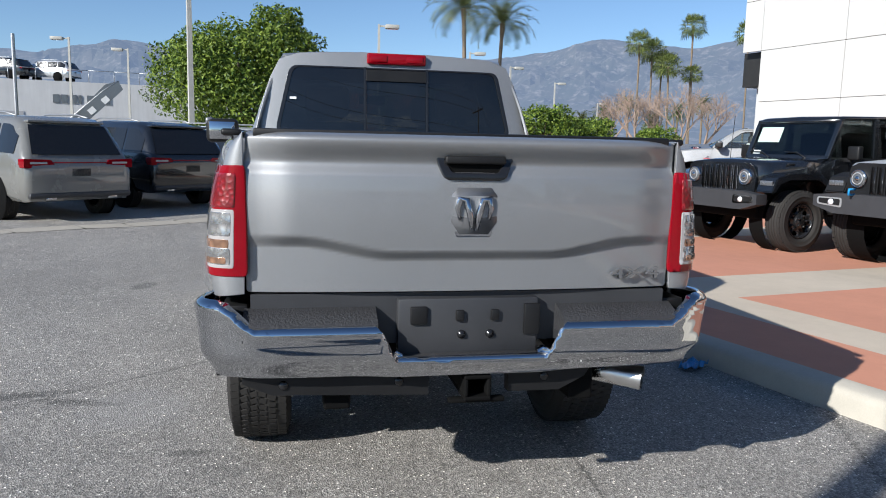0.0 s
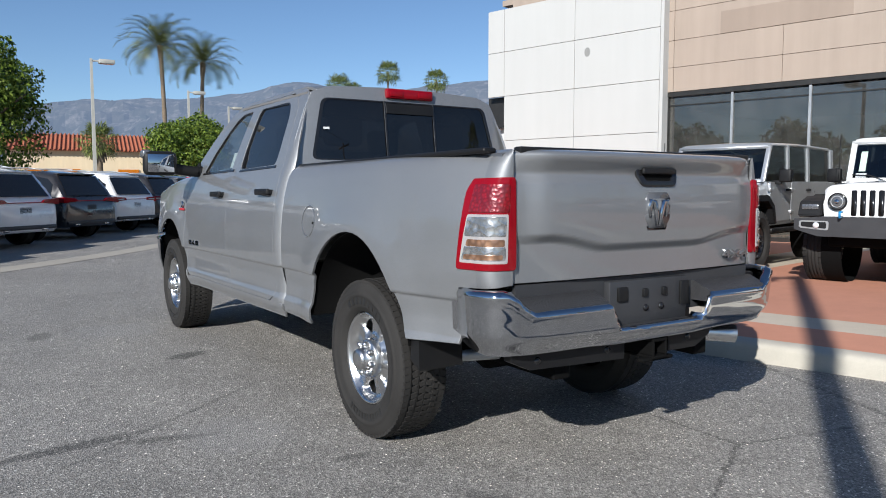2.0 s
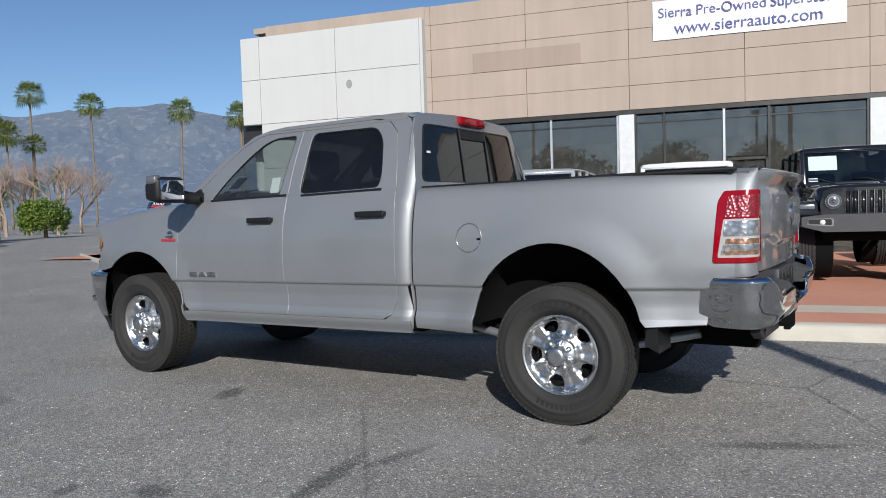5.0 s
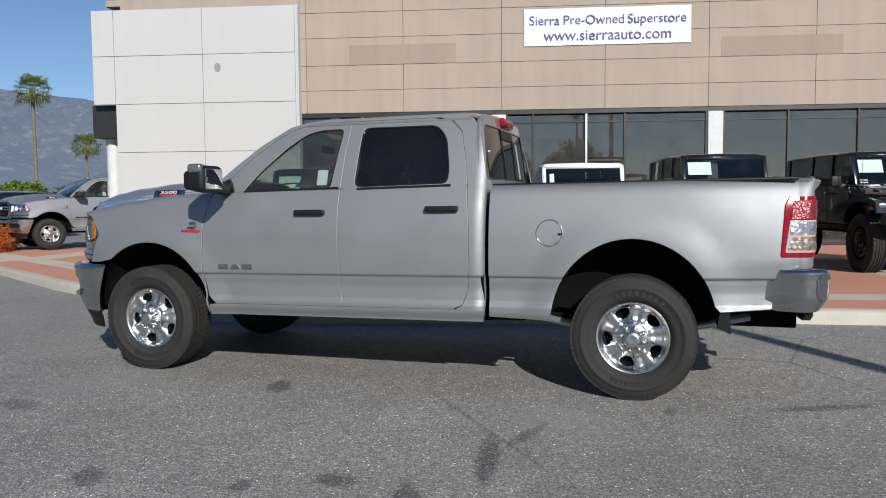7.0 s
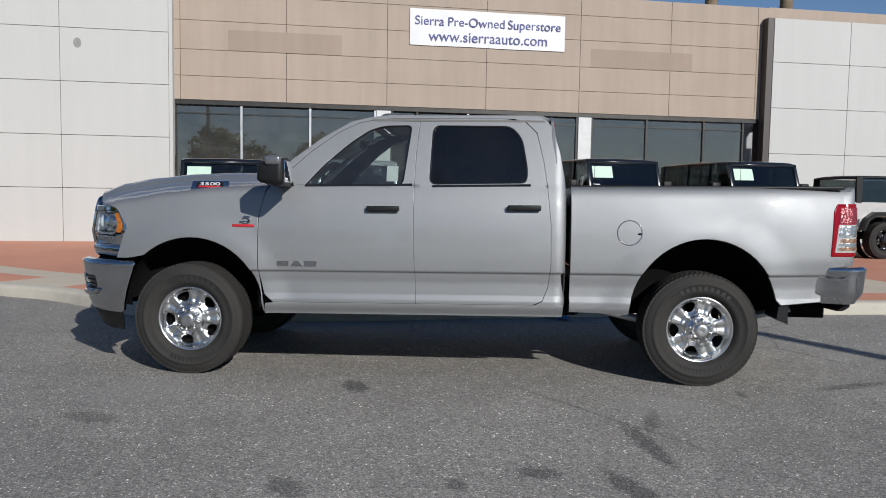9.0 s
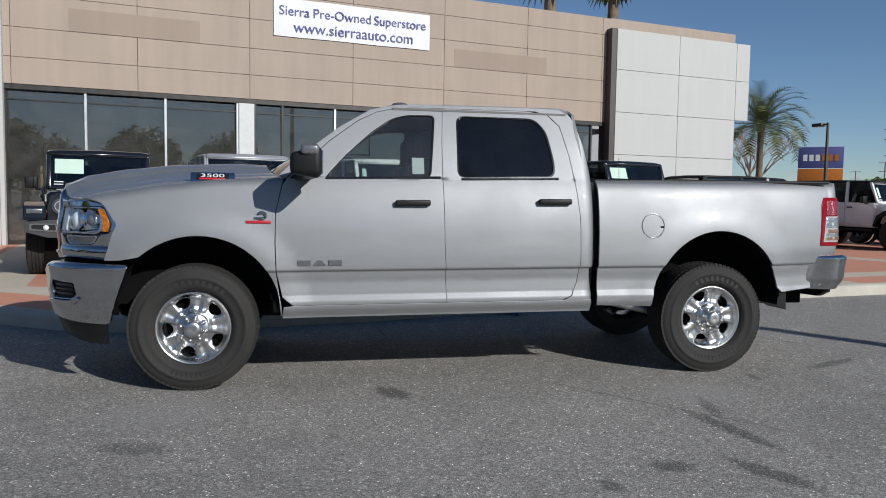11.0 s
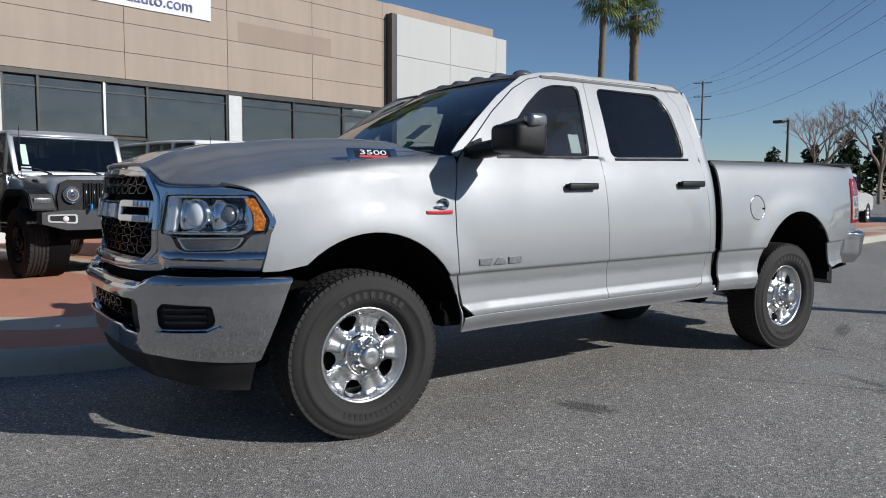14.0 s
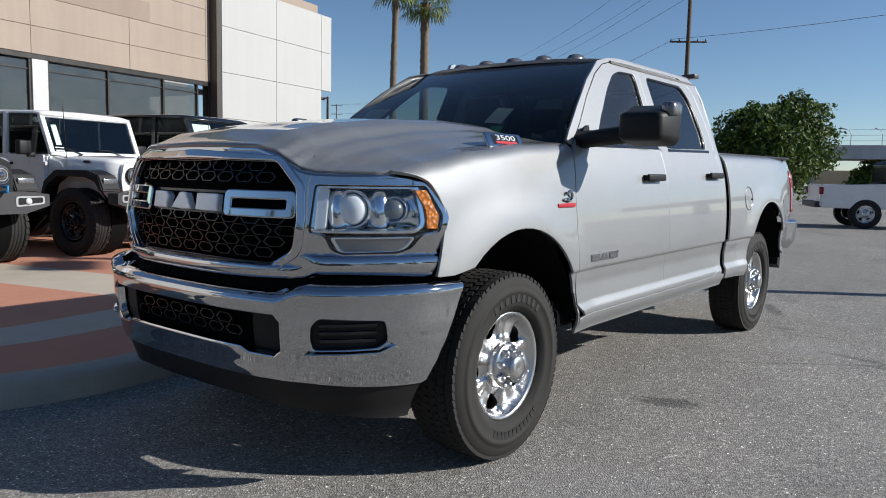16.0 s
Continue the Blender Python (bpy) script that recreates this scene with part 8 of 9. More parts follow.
def palm(at, h, label, seed, kind="fan", r=2.0, stout=1.0):
    rng = random.Random(seed)
    t = thing("palm_tree", at, label, "palm tree", "palm trees")
    bm = fresh()
    lean = rng.uniform(-0.03, 0.03) * h
    nk = 48 if stout > 1 else 16
    pts = [(lean * (k / nk) ** 2, 0, h * k / nk) for k in range(nk + 1)]
    girth = [(0.0, 0.34), (0.12, 0.27), (0.4, 0.24), (0.75, 0.22), (0.9, 0.24), (1.0, 0.30 if kind == "fan" else 0.38)]
    tube(bm, pts, [lerp_table(girth, k / nk) * max(1.0, r / 4.5) * stout * (1 + (0.16 if k % 2 else -0.05) * rng.random() * (k > nk * 0.3)) for k in range(nk + 1)], 12)
    part("trunk", bm, M["palm_bark"], t)
    bm = fresh()
    top = Vector(pts[-1])
    n = 44 if kind == "fan" else 52
    for k in range(n):
        a = k * 2.399 + rng.random() * 0.3
        up = 1.25 - 2.1 * k / n if kind == "fan" else 1.35 - 1.75 * k / n
        ln = r * rng.uniform(0.85, 1.1)
        if kind == "fan":
            stalk = Vector((math.cos(a) * math.cos(up), math.sin(a) * math.cos(up), math.sin(up)))
            base = top + stalk * ln * 0.45
            sidev = Vector((-math.sin(a), math.cos(a), 0))
            upv = stalk.cross(sidev)
            tube(bm, [top, base], 0.02, 4)
            for j in range(11):
                g = (j - 5) * 0.27
                d = (stalk * math.cos(g) + sidev * math.sin(g)).normalized()
                tip = base + d * ln * 0.55 * (1 - 0.25 * abs(g)) + Vector((0, 0, -0.18 * ln * (0.5 + abs(g) * 0.4)))
                w = d.cross(upv).normalized() * 0.055 * ln * 0.5
                mid = base + d * ln * 0.34
                vs = [bm.verts.new(p) for p in (base, mid - w, tip, mid + w)]
                bm.faces.new(vs)
        else:
            prev = top
            pts2 = []
            for j in range(9):
                f = j / 8
                e = up - 1.35 * f * f
                prev = prev + Vector((math.cos(a) * math.cos(e), math.sin(a) * math.cos(e), math.sin(e))) * ln / 8
                pts2.append(prev.copy())
            tube(bm, [top] + pts2, [0.03 - 0.0028 * q for q in range(10)], 4)
            sidev = Vector((-math.sin(a), math.cos(a), 0))
            for j in range(1, 9):
                d = (pts2[j] - pts2[j - 1]).normalized()
                for half_ in (0.0, 0.5):
                    o = pts2[j - 1].lerp(pts2[j], half_)
                    for s in (-1, 1):
                        ll = ln * 0.27 * (1 - 0.5 * abs(j / 8 - 0.4))
                        tip = o + (sidev * s * 0.75 + d * 0.65 + Vector((0, 0, 0.18))).normalized() * ll
                        vs = [bm.verts.new(p) for p in (o - d * 0.017 * ln, o + d * 0.017 * ln, tip)]
                        bm.faces.new(vs)
    part("crown", bm, M["palm_leaf"] if kind == "fan" else M["date_leaf"], t, smooth=False)
    if kind == "fan":
        bm = fresh()
        for k in range(40):
            a = k * 2.4
            p0 = top + Vector((0.25 * math.cos(a), 0.25 * math.sin(a), -0.1))
            p1 = top + Vector((0.55 * math.cos(a), 0.55 * math.sin(a), -0.9 - 0.6 * rng.random()))
            w = Vector((-math.sin(a), math.cos(a), 0)) * 0.12
            bm.faces.new([bm.verts.new(p) for p in (p0 - w, p0 + w, p1 + w * 0.4, p1 - w * 0.4)])
        part("dead_fronds", bm, M["palm_bark"], t, "brown hanging dead fronds", smooth=False)
    return t


def polar(cx, cy, az, d):
    return cx + d * math.sin(radians(az)), cy + d * math.cos(radians(az))


broad_tree((-2.9, 30.4, 0), 4.0, 7.25, "dense round clipped evergreen street tree", 11, 42000, 0.098)
broad_tree((8.6, 40.3, 0), 2.75, 5.75, "round clipped evergreen street tree", 12, 20000, 0.10)
for k, (x, y, r, h) in enumerate(((18.3, 53.2, 3.0, 5.3), (25.0, 61.0, 3.0, 4.7), (21.5, 58.0, 2.2, 4.4), (34.5, 66.0, 2.4, 4.2))):
    broad_tree((x, y, 0), r, h, "round clipped evergreen street tree", 20 + k, 9000, 0.14)
broad_tree((8.1, -32.0, 0), 3.4, 5.75, "bushy evergreen tree beside the far lot", 31, 30000, 0.12, M["hedge_leaf"])
for az, d, r, h in ((135.4, 100, 4.6, 6.6), (138.2, 104, 3.2, 6.0), (140.8, 98, 5.0, 7.2)):
    broad_tree((*polar(-4.96, 4.99, az, d), 0), r, h, "yellow-green bushy tree far across the lot", int(az * 10), 3500, 0.34, M["olive_leaf"])
refl = broad_tree((-38, -6, 0), 4.2, 7.5, "dense round tree across the lot", 32, 6000, 0.25)
for x, y in ((-37, 3), (-39, 12), (-36, 21), (-40, -16), (-38, 31)):
    copy_thing(refl, pose(x, y, 0, 0, 0, x * 13))

# bare winter trees
def bare_tree(at, h, label, seed, group="bare winter trees"):
    rng = random.Random(seed)
    t = thing("bare_tree", at, label, "bare tree", group)
    bm = fresh()

    def grow_branch(p, d, ln, r, depth):
        q = p + d * ln
        tube(bm, [p, (p + q) / 2 + Vector((rng.uniform(-1, 1), rng.uniform(-1, 1), 0)) * ln * 0.06, q], [r, r * 0.8, r * 0.6], 5 if depth < 3 else 3, False)
        if depth >= 6:
            return
        for k in range(3 if depth else 4):
            nd = (d + Vector((rng.uniform(-1, 1), rng.uniform(-1, 1), rng.uniform(-0.15, 0.6))) * 0.75).normalized()
            grow_branch(q, nd, ln * rng.uniform(0.6, 0.82), r * 0.58, depth + 1)
    grow_branch(Vector((0, 0, 0)), Vector((0, 0, 1)), h * 0.24, h * 0.022, 0)
    part("branchwork", bm, M["bare_wood"], t, smooth=False)
    return t


M["bare_wood"] = simple("bare_branches", (0.30, 0.22, 0.17), 0.9, vary=0.3)
bt = bare_tree((30, -67, 0), 12.5, "leafless winter tree with fine grey branches", 5)
for az, d, sc in ((27.5, 100, 1), (29.0, 105, 1), (30.6, 98, 1), (32.0, 110, 1), (25.6, 108, 1)):
    x, y = polar(-4.4, -2.3, az, d)
    copy_thing(bt, pose(x, y, -1.0, 0, 0, az * 40))
copy_thing(bt, pose(34, -62, -1.0, 0, 0, 80))
x, y = polar(-5.9, 3.6, 124.9, 75)
copy_thing(bt, pose(x + 3, y, -1, 0, 0, 200))

# palms: two tall feather palms to the north, fan palms further off
for az, d, zc, sd in ((12.9, 170, 31.0, 1), (15.3, 185, 30.4, 2)):
    x, y = polar(-2.14, -3.64, az, d)
    palm((x, y, 0), zc, "tall feather palm with a shaggy crown", sd, "date", 8.2)
fan = None
for k, (az, el) in enumerate(((26.0, 7.5), (26.9, 6.9), (27.5, 6.2), (28.2, 5.9), (29.6, 8.6), (33.3, 8.0), (39.0, 7.8), (29.7, 5.3))):
    d = 250 + 9 * (k % 3)
    x, y = polar(-4.44, -2.28, az, d)
    z = 1.3 + d * math.tan(radians(el))
    palm((x, y, 0), z, "tall fan palm with a brown skirt", 40 + k, "fan", 5.6 if k != 7 else 4.4)
for az, el, d, cx, cy in ((44.2, 7.5, 130, -5.98, -0.27), (47.3, 3.9, 160, -5.98, -0.27), (9.2, 3.2, 60, -3.17, -3.19)):
    x, y = polar(cx, cy, az, d)
    palm((x, y, 0), 1.3 + d * math.tan(radians(el)), "fan palm with a brown skirt", int(az), "fan", 3.4 if d > 100 else 1.8)
for k in range(6):
    x, y = polar(-4.44, -2.28, 22.5 + 1.7 * k, 170)
    palm((x, y, 0), 7.0 + 1.8 * (k % 3), "feather palm far off", 70 + k, "date", 3.2)
palm((59.0, -66.0, 0), 22.2, "very tall fan palm with a ringed trunk", 81, "fan", 4.0, 2.3)
palm((59.3, -60.5, 0), 23.6, "very tall fan palm with a ringed trunk", 82, "fan", 4.0, 1.6)
x, y = polar(-5.87, 3.58, 124.3, 62)
palm((x, y, 0), 7.2, "feather palm beyond the white wall", 83, "date", 3.6)
palm((23.5, -7.0, 0), 11.2, "palm crown above the showroom roof", 84, "fan", 2.2)
palm((25.5, -10.5, 0), 11.4, "palm crown above the showroom roof", 85, "fan", 2.2)

# small pines and shrubs on the south-east skyline
for k, (az, d, h) in enumerate(((146.2, 95, 4.2), (147.9, 95, 6.0), (150.3, 95, 6.3), (152.5, 95, 7.6), (154.5, 98, 8.2), (156.5, 98, 7.8))):
    x, y = polar(-4.56, 5.3, az, d)
    tree = thing("pine_tree", (x, y, 0), "dark conifer on the skyline", "tree", "conifers on the skyline")
    bm = fresh()
    tube(bm, [(0, 0, 0), (0, 0, h)], [0.2, 0.03], 8)
    part("trunk", bm, M["bark"], tree)
    leaf_cloud("crown", [(0.3 * math.sin(j * 2), 0.3 * math.cos(j * 2), h * (0.25 + 0.085 * j), h * 0.24 * (1.05 - 0.09 * j)) for j in range(9)], 1400, 0.35, M["leaf_dark"], tree, 90 + k)
for k, (az, d, r, h) in enumerate(((145.0, 120, 4.0, 3.8), (140.0, 110, 4, 3.6), (136.0, 120, 5, 4.4), (133.2, 100, 4, 5.0), (170.5, 90, 4, 4.5), (176, 90, 4, 5.0))):
    x, y = polar(-4.5, 5.0, az, d)
    broad_tree((x, y, 0), r, h, "low shrubby tree on the skyline", 120 + k, 2500, 0.35)
for k, (az, d, r, h) in enumerate(((43.0, 70, 2.6, 3.6), (46.6, 74, 2.4, 3.4))):
    x, y = polar(-5.9, -0.3, az, d)
    broad_tree((x, y, 0), r, h, "hazy green tree on the north skyline", 140 + k, 5000, 0.14)

# the orange flower bed beside the pad
bed_t = thing("flower_bush", (9.6, 17.2, 0.06), "low bush with orange flowers", "bush")
leaf_cloud("foliage", [(0.0, 0.0, 0.28, 0.42), (0.5, 0.35, 0.26, 0.40), (-0.5, -0.35, 0.26, 0.38), (1.0, 0.7, 0.25, 0.36)], 2600, 0.05, M["flower"], bed_t, 7)


# ---- lamp posts, power poles, far buildings, mountains ----
def lamp_post(at, h, turn, label="tall parking lot lamp post with a box head", mat=None, heads=1):
    mat = mat or M["pole_grey"]
    p = thing("lamp_post", at, label, "lamp post", "parking lot lamp posts", turn)
    bm = fresh()
    ring_strip(bm, [[(sx * w, sy * w, z) for sx, sy in ((-1, -1), (1, -1), (1, 1), (-1, 1))] for z, w in ((0, 0.10), (h * 0.5, 0.085), (h, 0.065))])
    part("pole", bm, mat, p, smooth=False)
    bm = fresh()
    lathe(bm, [(0.28, 0.0), (0.28, 0.55), (0.24, 0.60), (0.0, 0.60)], 18)
    part("footing", bm, M["kerb"], p)
    for k in range(heads):
        m = pose(0, 0, 0, 0, 0, 180 * k)
        bm = fresh()
        box(bm, 0.0, 0.45, -0.04, 0.04, h - 0.16, h - 0.06, 0.01, 1, m)
        part("arm", bm, mat, p)
        bm = fresh()
        box(bm, 0.40, 1.25, -0.24, 0.24, h - 0.24, h, 0.04, 2, m)
        head = part("lamp_head", bm, mat, p)
        bm = fresh()
        box(bm, 0.50, 1.18, -0.19, 0.19, h - 0.255, h - 0.235, 0, 1, m)
        part("lens", bm, M["clear_lens"], head, smooth=False)
    return p


lp = lamp_post((4.36, 44.2, 0), 8.75, 0)
copy_thing(lp, pose(-4.4, 25.0, 0, 0, 0, 200))
for x, y, t in ((12.8, 55.7, 0), (18.8, 65.0, 5), (28.3, 79.8, 0), (48, 115, 0), (-17.4, 58.0, 180), (-14.5, 64, 180)):
    copy_thing(lp, pose(x, y, 0, 0, 0, t))
shade = copy_thing(lp, pose(-6.9, -6.72, 0, 0, 0, 150))
lq = lamp_post((42.7, -35.0, 0), 7.2, 10, "dark bronze parking lot lamp post", M["pole_dark"])
for az, d, cx, cy, t in ((148.7, 70, -4.56, 5.3, 5), (156.4, 46, -3.92, 5.66, 170), (141.0, 90, -4.56, 5.3, 190)):
    x, y = polar(cx, cy, az, d)
    copy_thing(lq, pose(x, y, 0, 0, 0, t))
for x, y in ((-16, 6.5), (-17, -8), (-18, 19)):
    copy_thing(lq, pose(x, y, 0, 0, 0, 20 * x))


def power_pole(at, h, turn, label):
    p = thing("power_pole", at, label, "power pole", "power poles", turn)
    bm = fresh()
    tube(bm, [(0, 0, 0), (0, 0, h)], [0.20, 0.13], 10)
    part("pole", bm, M["wood_pole"], p)
    for z, w in ((h - 0.3, 1.5), (h - 2.6, 1.4), (h - 6.4, 1.3)):
        bm = fresh()
        box(bm, -w, w, -0.06, 0.06, z - 0.06, z + 0.06, 0.01)
        arm = part("crossarm", bm, M["wood_pole"], p)
        for x in (-w * 0.95, -w * 0.5, w * 0.5, w * 0.95):
            bm = fresh()
            lathe(bm, [(0.03, 0.06), (0.05, 0.12), (0.03, 0.16), (0.05, 0.20), (0.0, 0.24)], 8, Matrix.Translation((x, 0, z)))
            part("insulator", bm, M["pole_dark"], arm)
    return p


x1, y1 = polar(-2.77, 6.54, 158.75, 58)
x2, y2 = polar(-4.56, 5.3, 143.2, 135)
POLES = [(x1 - 62, y1 + 30, 17.5), (x1, y1, 17.5), (x2, y2, 19.5), (x2 + 70, y2 - 30, 19)]
for k, (x, y, h) in enumerate(POLES):
    power_pole((x, y, 0), h, 35, "wooden power pole with crossarms")
for az, d, h in ((133.2, 190, 13.0), (131.6, 230, 12.5), (129.9, 280, 12.0)):
    x, y = polar(-5.87, 3.58, az, d)
    power_pole((x, y, 0), h, 60, "distant power pole with crossarms")
for (xa, ya, ha), (xb, yb, hb) in zip(POLES, POLES[1:]):
    for dz, off in ((-0.1, -1.3), (-0.1, 1.3), (-2.4, -1.2), (-2.4, 1.2), (-6.2, 1.0)):
        bm = fresh()
        pts = []
        for k in range(17):
            f = k / 16
            pts.append((xa + (xb - xa) * f + off * 0.82, ya + (yb - ya) * f + off * 0.57, ha + dz + (hb - ha) * f - 1.6 * 4 * f * (1 - f)))
        tube(bm, pts, 0.014, 5)
        w = link_mesh("power_line", bm, M["pole_dark"])
        tagged(w, "thin black overhead power line", "power line", "overhead power lines")


def house(name, at, turn, label, w, d, h, wall, roof_h=0.0, roof_mat=None):
    b = thing(name, at, label, "building", "", turn)
    bm = fresh()
    box(bm, -w / 2, w / 2, 0, d, 0, h)
    part("wall", bm, wall, b, smooth=False)
    if roof_h:
        bm = fresh()
        prism(bm, [(-0.6, 0), (d + 0.6, 0), (d / 2, roof_h)], w + 1.2, Matrix(((0, 0, 1, -w / 2 - 0.6), (1, 0, 0, 0), (0, 1, 0, h), (0, 0, 0, 1))))
        rf = part("roof", bm, roof_mat, b, smooth=False)
        bm = fresh()
        for k in range(int(w / 0.35)):
            tube(bm, [(-w / 2 + 0.35 * k, -0.65, h + 0.03), (-w / 2 + 0.35 * k, d / 2, h + roof_h + 0.05)], 0.09, 5, False)
        part("roof_tiles", bm, roof_mat, rf)
    return b


# tiled building to the north
hx, hy = polar(-2.14, -3.64, 8.6, 74)
tiled = house("tiled_building", (hx, hy, 0), -8, "cream stucco building with a red tile roof", 15.5, 9, 4.6, M["cream_wall"], 1.7, M["roof_tile"])
for x in (-6.2, -3.6, 1.2, 4.2):
    bm = fresh()
    box(bm, x, x + 1.5, -0.05, 0.05, 0.9, 2.7)
    win = part("window", bm, M["car_glass"], tiled, smooth=False)
    bm = fresh()
    box(bm, x - 0.12, x + 1.62, -0.12, -0.04, 2.7, 3.0)
    part("awning", bm, M["amber"], win, smooth=False)
# service building with parked cars on its roof deck
sx, sy = polar(-0.6, -3.7, -16.5, 72)
serv = house("service_building", (sx, sy, 0), 14, "low grey service building with a roof car park", 30, 16, 6.0, M["grey_wall"])
bm = fresh()
box(bm, -12.0, -2.0, -0.05, 0.2, 0.3, 3.4)
part("bay_opening", bm, M["room"], serv, smooth=False)
for x in range(-15, 15, 2):
    bm = fresh()
    tube(bm, [(x, 0.1, 6.0), (x, 0.1, 7.0)], 0.03, 6)
    tube(bm, [(x, 0.1, 7.0), (x + 2, 0.1, 7.0)], 0.03, 6)
    part("railing", bm, M["steel"], serv)
for k, w in enumerate((0.5, 0.45, 0.5, 0.2, 0.5, 0.5, 0.5)):
    bm = fresh()
    box(bm, 0.2 + 0.65 * k, 0.2 + 0.65 * k + w, -0.08, 0.0, 4.2, 4.9)
    part("sign_bar", bm, M["steel_grey_paint"], serv, smooth=False)
for k, px_ in enumerate((-9.5, -5.5, -1.5, 2.0)):
    m = pose(sx, sy, 0, 0, 0, 14) @ Matrix.Translation((px_, 1.0, 6.0)) @ pose(0, 0, 0, 0, 0, 60)
    o = copy_thing(roof_s if k % 2 else dark_suv, m)
    tagged(o, "sport utility vehicle on the roof deck", "suv", "cars on the roof deck")
# leaning feather flag by the service building
fx_, fy_ = polar(-0.6, -3.7, -17.0, 40)
flag = thing("feather_flag", (fx_, fy_, 0), "grey feather banner with white bars", "flag", "", 10)
bm = fresh()
tube(bm, [(0, 0, 0), (0.2, 0, 1.4), (2.6, 0, 3.6), (3.3, 0, 4.1)], 0.03, 6)
part("flag_pole", bm, M["steel"], flag)
bm = fresh()
prism(bm, [(0.1, 1.0), (0.6, 0.9), (3.5, 3.7), (3.3, 4.1), (2.7, 3.9)], 0.02, pose(0, 0, 0, 90, 0, 0))
cloth_ = part("flag_cloth", bm, M["steel_grey_paint"], flag, smooth=False)
for k in range(4):
    bm = fresh()
    box(bm, -0.16, 0.16, -0.045, -0.03, -0.14, 0.14, 0, 1, Matrix.Translation((0.9 + 0.6 * k, 0, 1.62 + 0.52 * k)) @ pose(0, 0, 0, 0, -42, 0))
    part("flag_bar", bm, M["paper"], cloth_, smooth=False)
# thin flag pole
bm = fresh()
gx_, gy_ = polar(-0.6, -3.7, -18.5, 34)
tube(bm, [(gx_, gy_, 0), (gx_, gy_, 5.3)], 0.07, 8)
o = link_mesh("steel_post", bm, M["steel"])
tagged(o, "plain grey steel post", "post")
# far sign and long low fence of the southern neighbours
cx_, cy_ = polar(-5.87, 3.58, 127.9, 120)
sgn = thing("roadside_sign", (cx_, cy_, 0), "blue and yellow roadside sign on posts", "sign", "", -128 + 180)
for z0, z1, mat in ((6.3, 9.3, M["ink"]), (3.5, 6.2, M["amber"])):
    bm = fresh()
    box(bm, -2.9, 2.9, -0.2, 0.2, z0, z1, 0.03)
    part("sign_panel", bm, mat, sgn)
for k in range(6):
    bm = fresh()
    box(bm, -2.3 + 0.8 * k, -1.75 + 0.8 * k, -0.24, 0.24, 7.3, 8.2)
    part("sign_bar", bm, M["paper"] if k > 2 else M["amber"], sgn, smooth=False)
for x in (-2, 2):
    bm = fresh()
    box(bm, x - 0.15, x + 0.15, -0.15, 0.15, 0, 3.5)
    part("sign_post", bm, M["steel"], sgn, smooth=False)

# elevated road with its curved safety fence to the south
bx0, by0 = polar(-2.77, 6.54, 169.5, 95)
over = thing("overpass", (bx0, by0, 0), "concrete overpass with a curved wire safety fence", "overpass", "", 12)
bm = fresh()
box(bm, -60, 7, 0, 8, 3.6, 5.0)
part("deck", bm, M["grey_wall"], over, smooth=False)
for x in range(-50, 8, 18):
    bm = fresh()
    box(bm, x - 0.6, x + 0.6, 3, 5, 0, 3.6)
    part("pier", bm, M["grey_wall"], over, smooth=False)
for x in range(-60, 6, 3):
    bm = fresh()
    tube(bm, [(x, 0.2, 5.0), (x, 0.2, 6.5), (x + 0.25, 0.5, 6.95), (x + 0.8, 0.9, 7.1)], 0.045, 5)
    part("fence_post", bm, M["steel"], over)
for z in (5.2, 5.8, 6.4, 7.0):
    bm = fresh()
    tube(bm, [(-60, 0.25, z), (7, 0.25, z)], 0.025, 4)
    part("fence_wire", bm, M["steel"], over)
bm = fresh()
box(bm, -40, 6, -14, -6, 0, 2.6)
part("low_block", bm, M["cream_wall"], over, smooth=False)


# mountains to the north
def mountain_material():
    m = NT("mountain_rock_painted_haze")
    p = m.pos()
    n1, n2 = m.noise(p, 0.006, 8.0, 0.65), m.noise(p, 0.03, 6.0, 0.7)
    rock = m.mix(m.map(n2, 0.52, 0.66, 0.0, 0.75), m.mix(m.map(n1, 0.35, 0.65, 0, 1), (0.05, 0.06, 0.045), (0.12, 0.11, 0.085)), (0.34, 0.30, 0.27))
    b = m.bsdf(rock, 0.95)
    # blue glow mixed over the rock stands in for the haze of distance
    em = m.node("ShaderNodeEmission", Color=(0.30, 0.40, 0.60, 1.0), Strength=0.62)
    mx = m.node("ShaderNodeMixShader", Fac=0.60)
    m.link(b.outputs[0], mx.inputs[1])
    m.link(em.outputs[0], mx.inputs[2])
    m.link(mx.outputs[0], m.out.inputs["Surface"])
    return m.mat


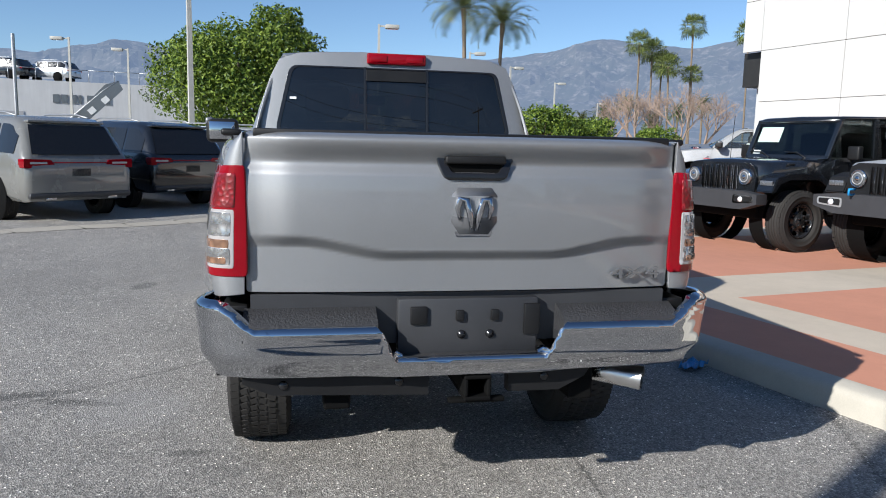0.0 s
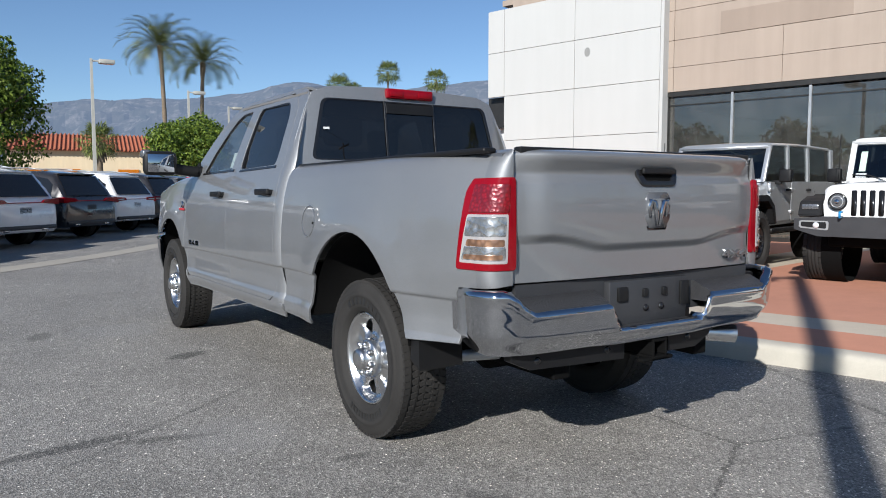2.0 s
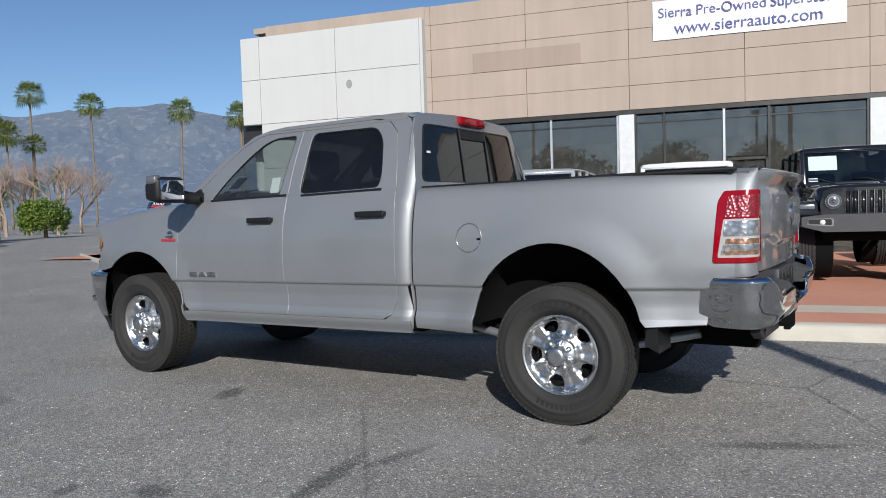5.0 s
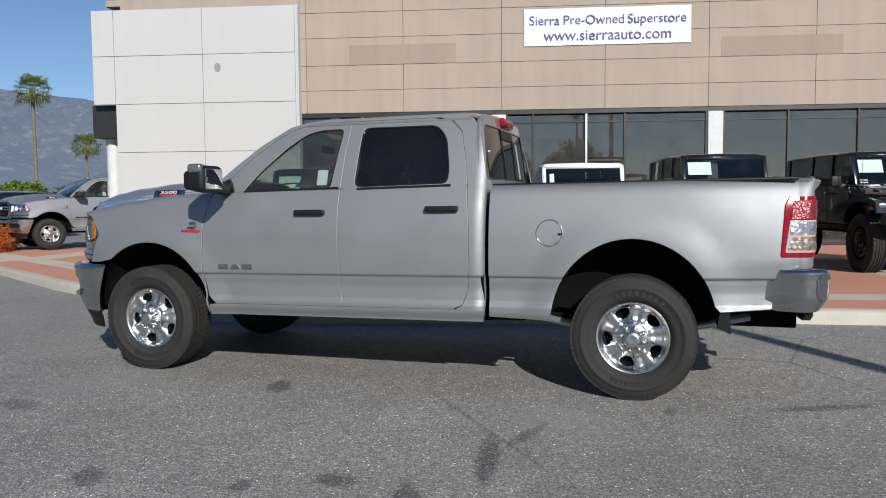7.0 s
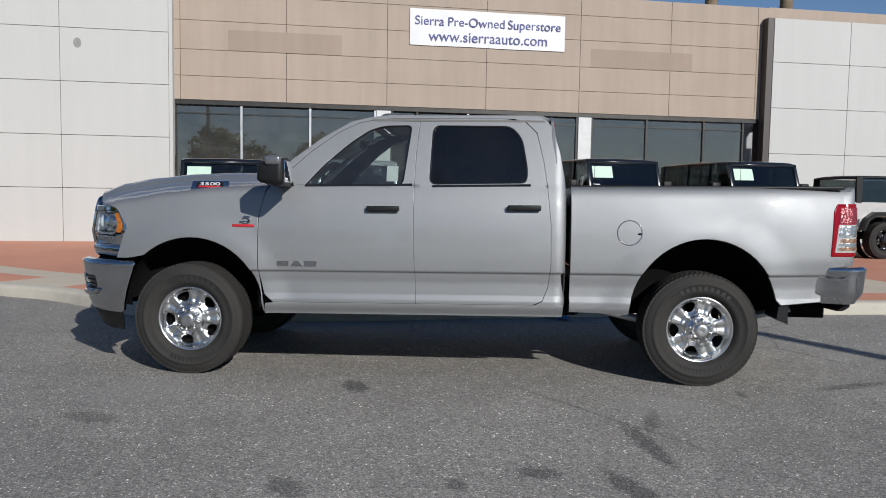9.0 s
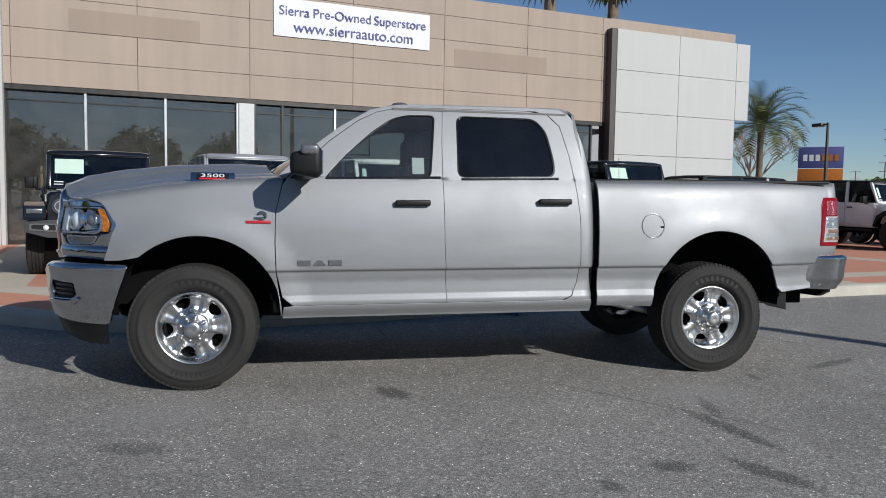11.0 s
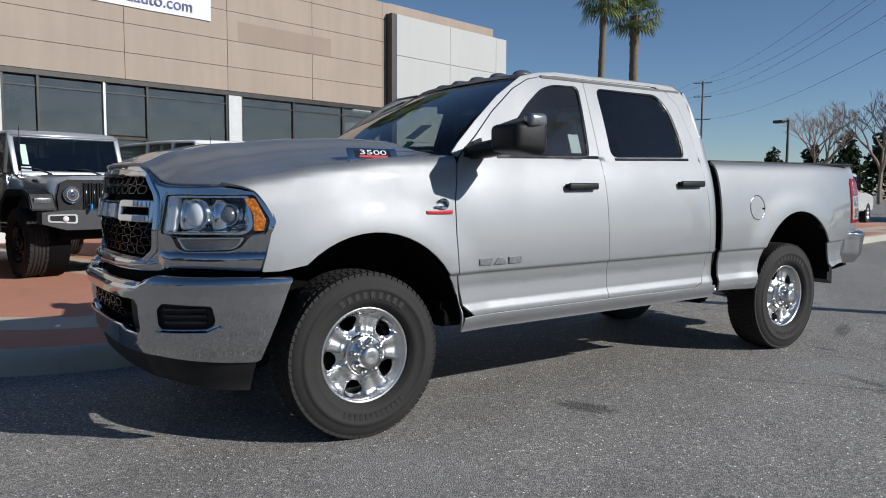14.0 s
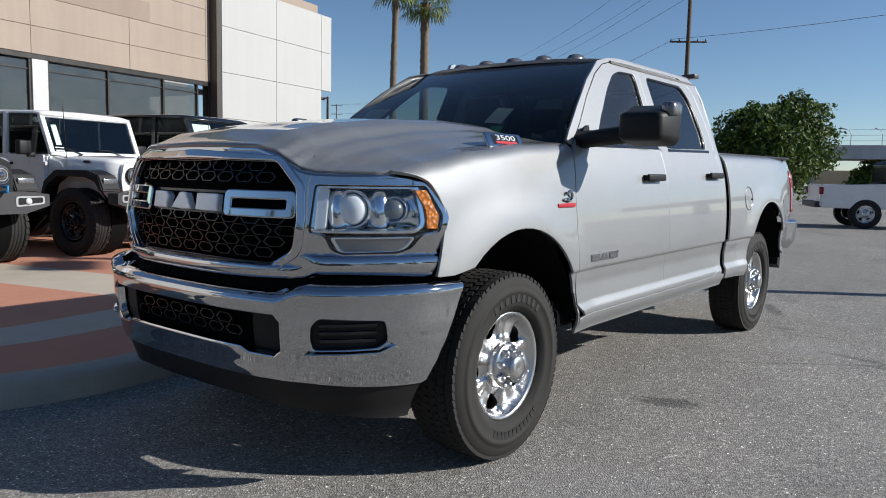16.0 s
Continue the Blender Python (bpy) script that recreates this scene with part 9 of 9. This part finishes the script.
RIDGE = [(-70, 4.5), (-40, 5.6), (-26, 5.2), (-17, 5.9), (-12, 7.0), (-5, 6.0), (4, 5.9), (9, 6.4), (14, 6.7), (18, 7.2), (21.5, 8.3), (25, 7.9), (28, 7.6), (33, 8.2), (38, 8.7), (43, 7.7), (50, 7.2), (60, 6.0), (72, 4.0), (84, 0.6)]
bm = fresh()
NA, NR = 420, 46
net = []
for i in range(NA + 1):
    az = -70 + 154 * i / NA
    top_h = 3300 * math.tan(radians(lerp_table(RIDGE, az)))
    col = []
    for j in range(NR + 1):
        f = j / NR
        d = 1500 + 2000 * f
        s_, c_ = math.sin(radians(az)), math.cos(radians(az))
        q = Vector((d * s_, d * c_, 0))
        n = noise.fractal(q * 0.0035, 0.9, 2.1, 7) 
        g = noise.ridged_multi_fractal(q * 0.0028, 1.0, 2.0, 6, 1.0, 2.0) - 1.0
        z = top_h * (f ** 1.15) * (d / 3300) ** 0.0 + (g * 60 + n * 34) * min(1.0, f * 2.2) * (1 - 0.75 * max(0.0, f - 0.75) / 0.25)
        if f > 0.9:
            z = max(z, 0) * 1.0
        col.append(bm.verts.new((q.x, q.y, z - 4)))
    net.append(col)
for a, b in zip(net, net[1:]):
    for j in range(NR):
        bm.faces.new((a[j], b[j], b[j + 1], a[j + 1]))
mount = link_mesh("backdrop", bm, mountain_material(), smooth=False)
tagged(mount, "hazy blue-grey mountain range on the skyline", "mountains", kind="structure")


# a crumpled blue wrapper beside the kerb
bm = fresh()
rng_ = random.Random(4)
bmesh.ops.create_grid(bm, x_segments=7, y_segments=5, size=0.5)
for q in bm.verts:
    q.co = Vector((q.co.x * 0.22 + rng_.uniform(-0.01, 0.01), q.co.y * 0.11 + rng_.uniform(-0.008, 0.008), 0.012 + rng_.uniform(0.0, 0.05)))
bm.transform(pose(1.98, 0.72, 0.0, 0, 0, 35))
M["wrapper_blue"] = simple("blue_wrapper", (0.05, 0.22, 0.45), 0.35)
o = link_mesh("crumpled_wrapper", bm, M["wrapper_blue"], smooth=False)
tagged(o, "crumpled blue wrapper lying on the asphalt", "litter")
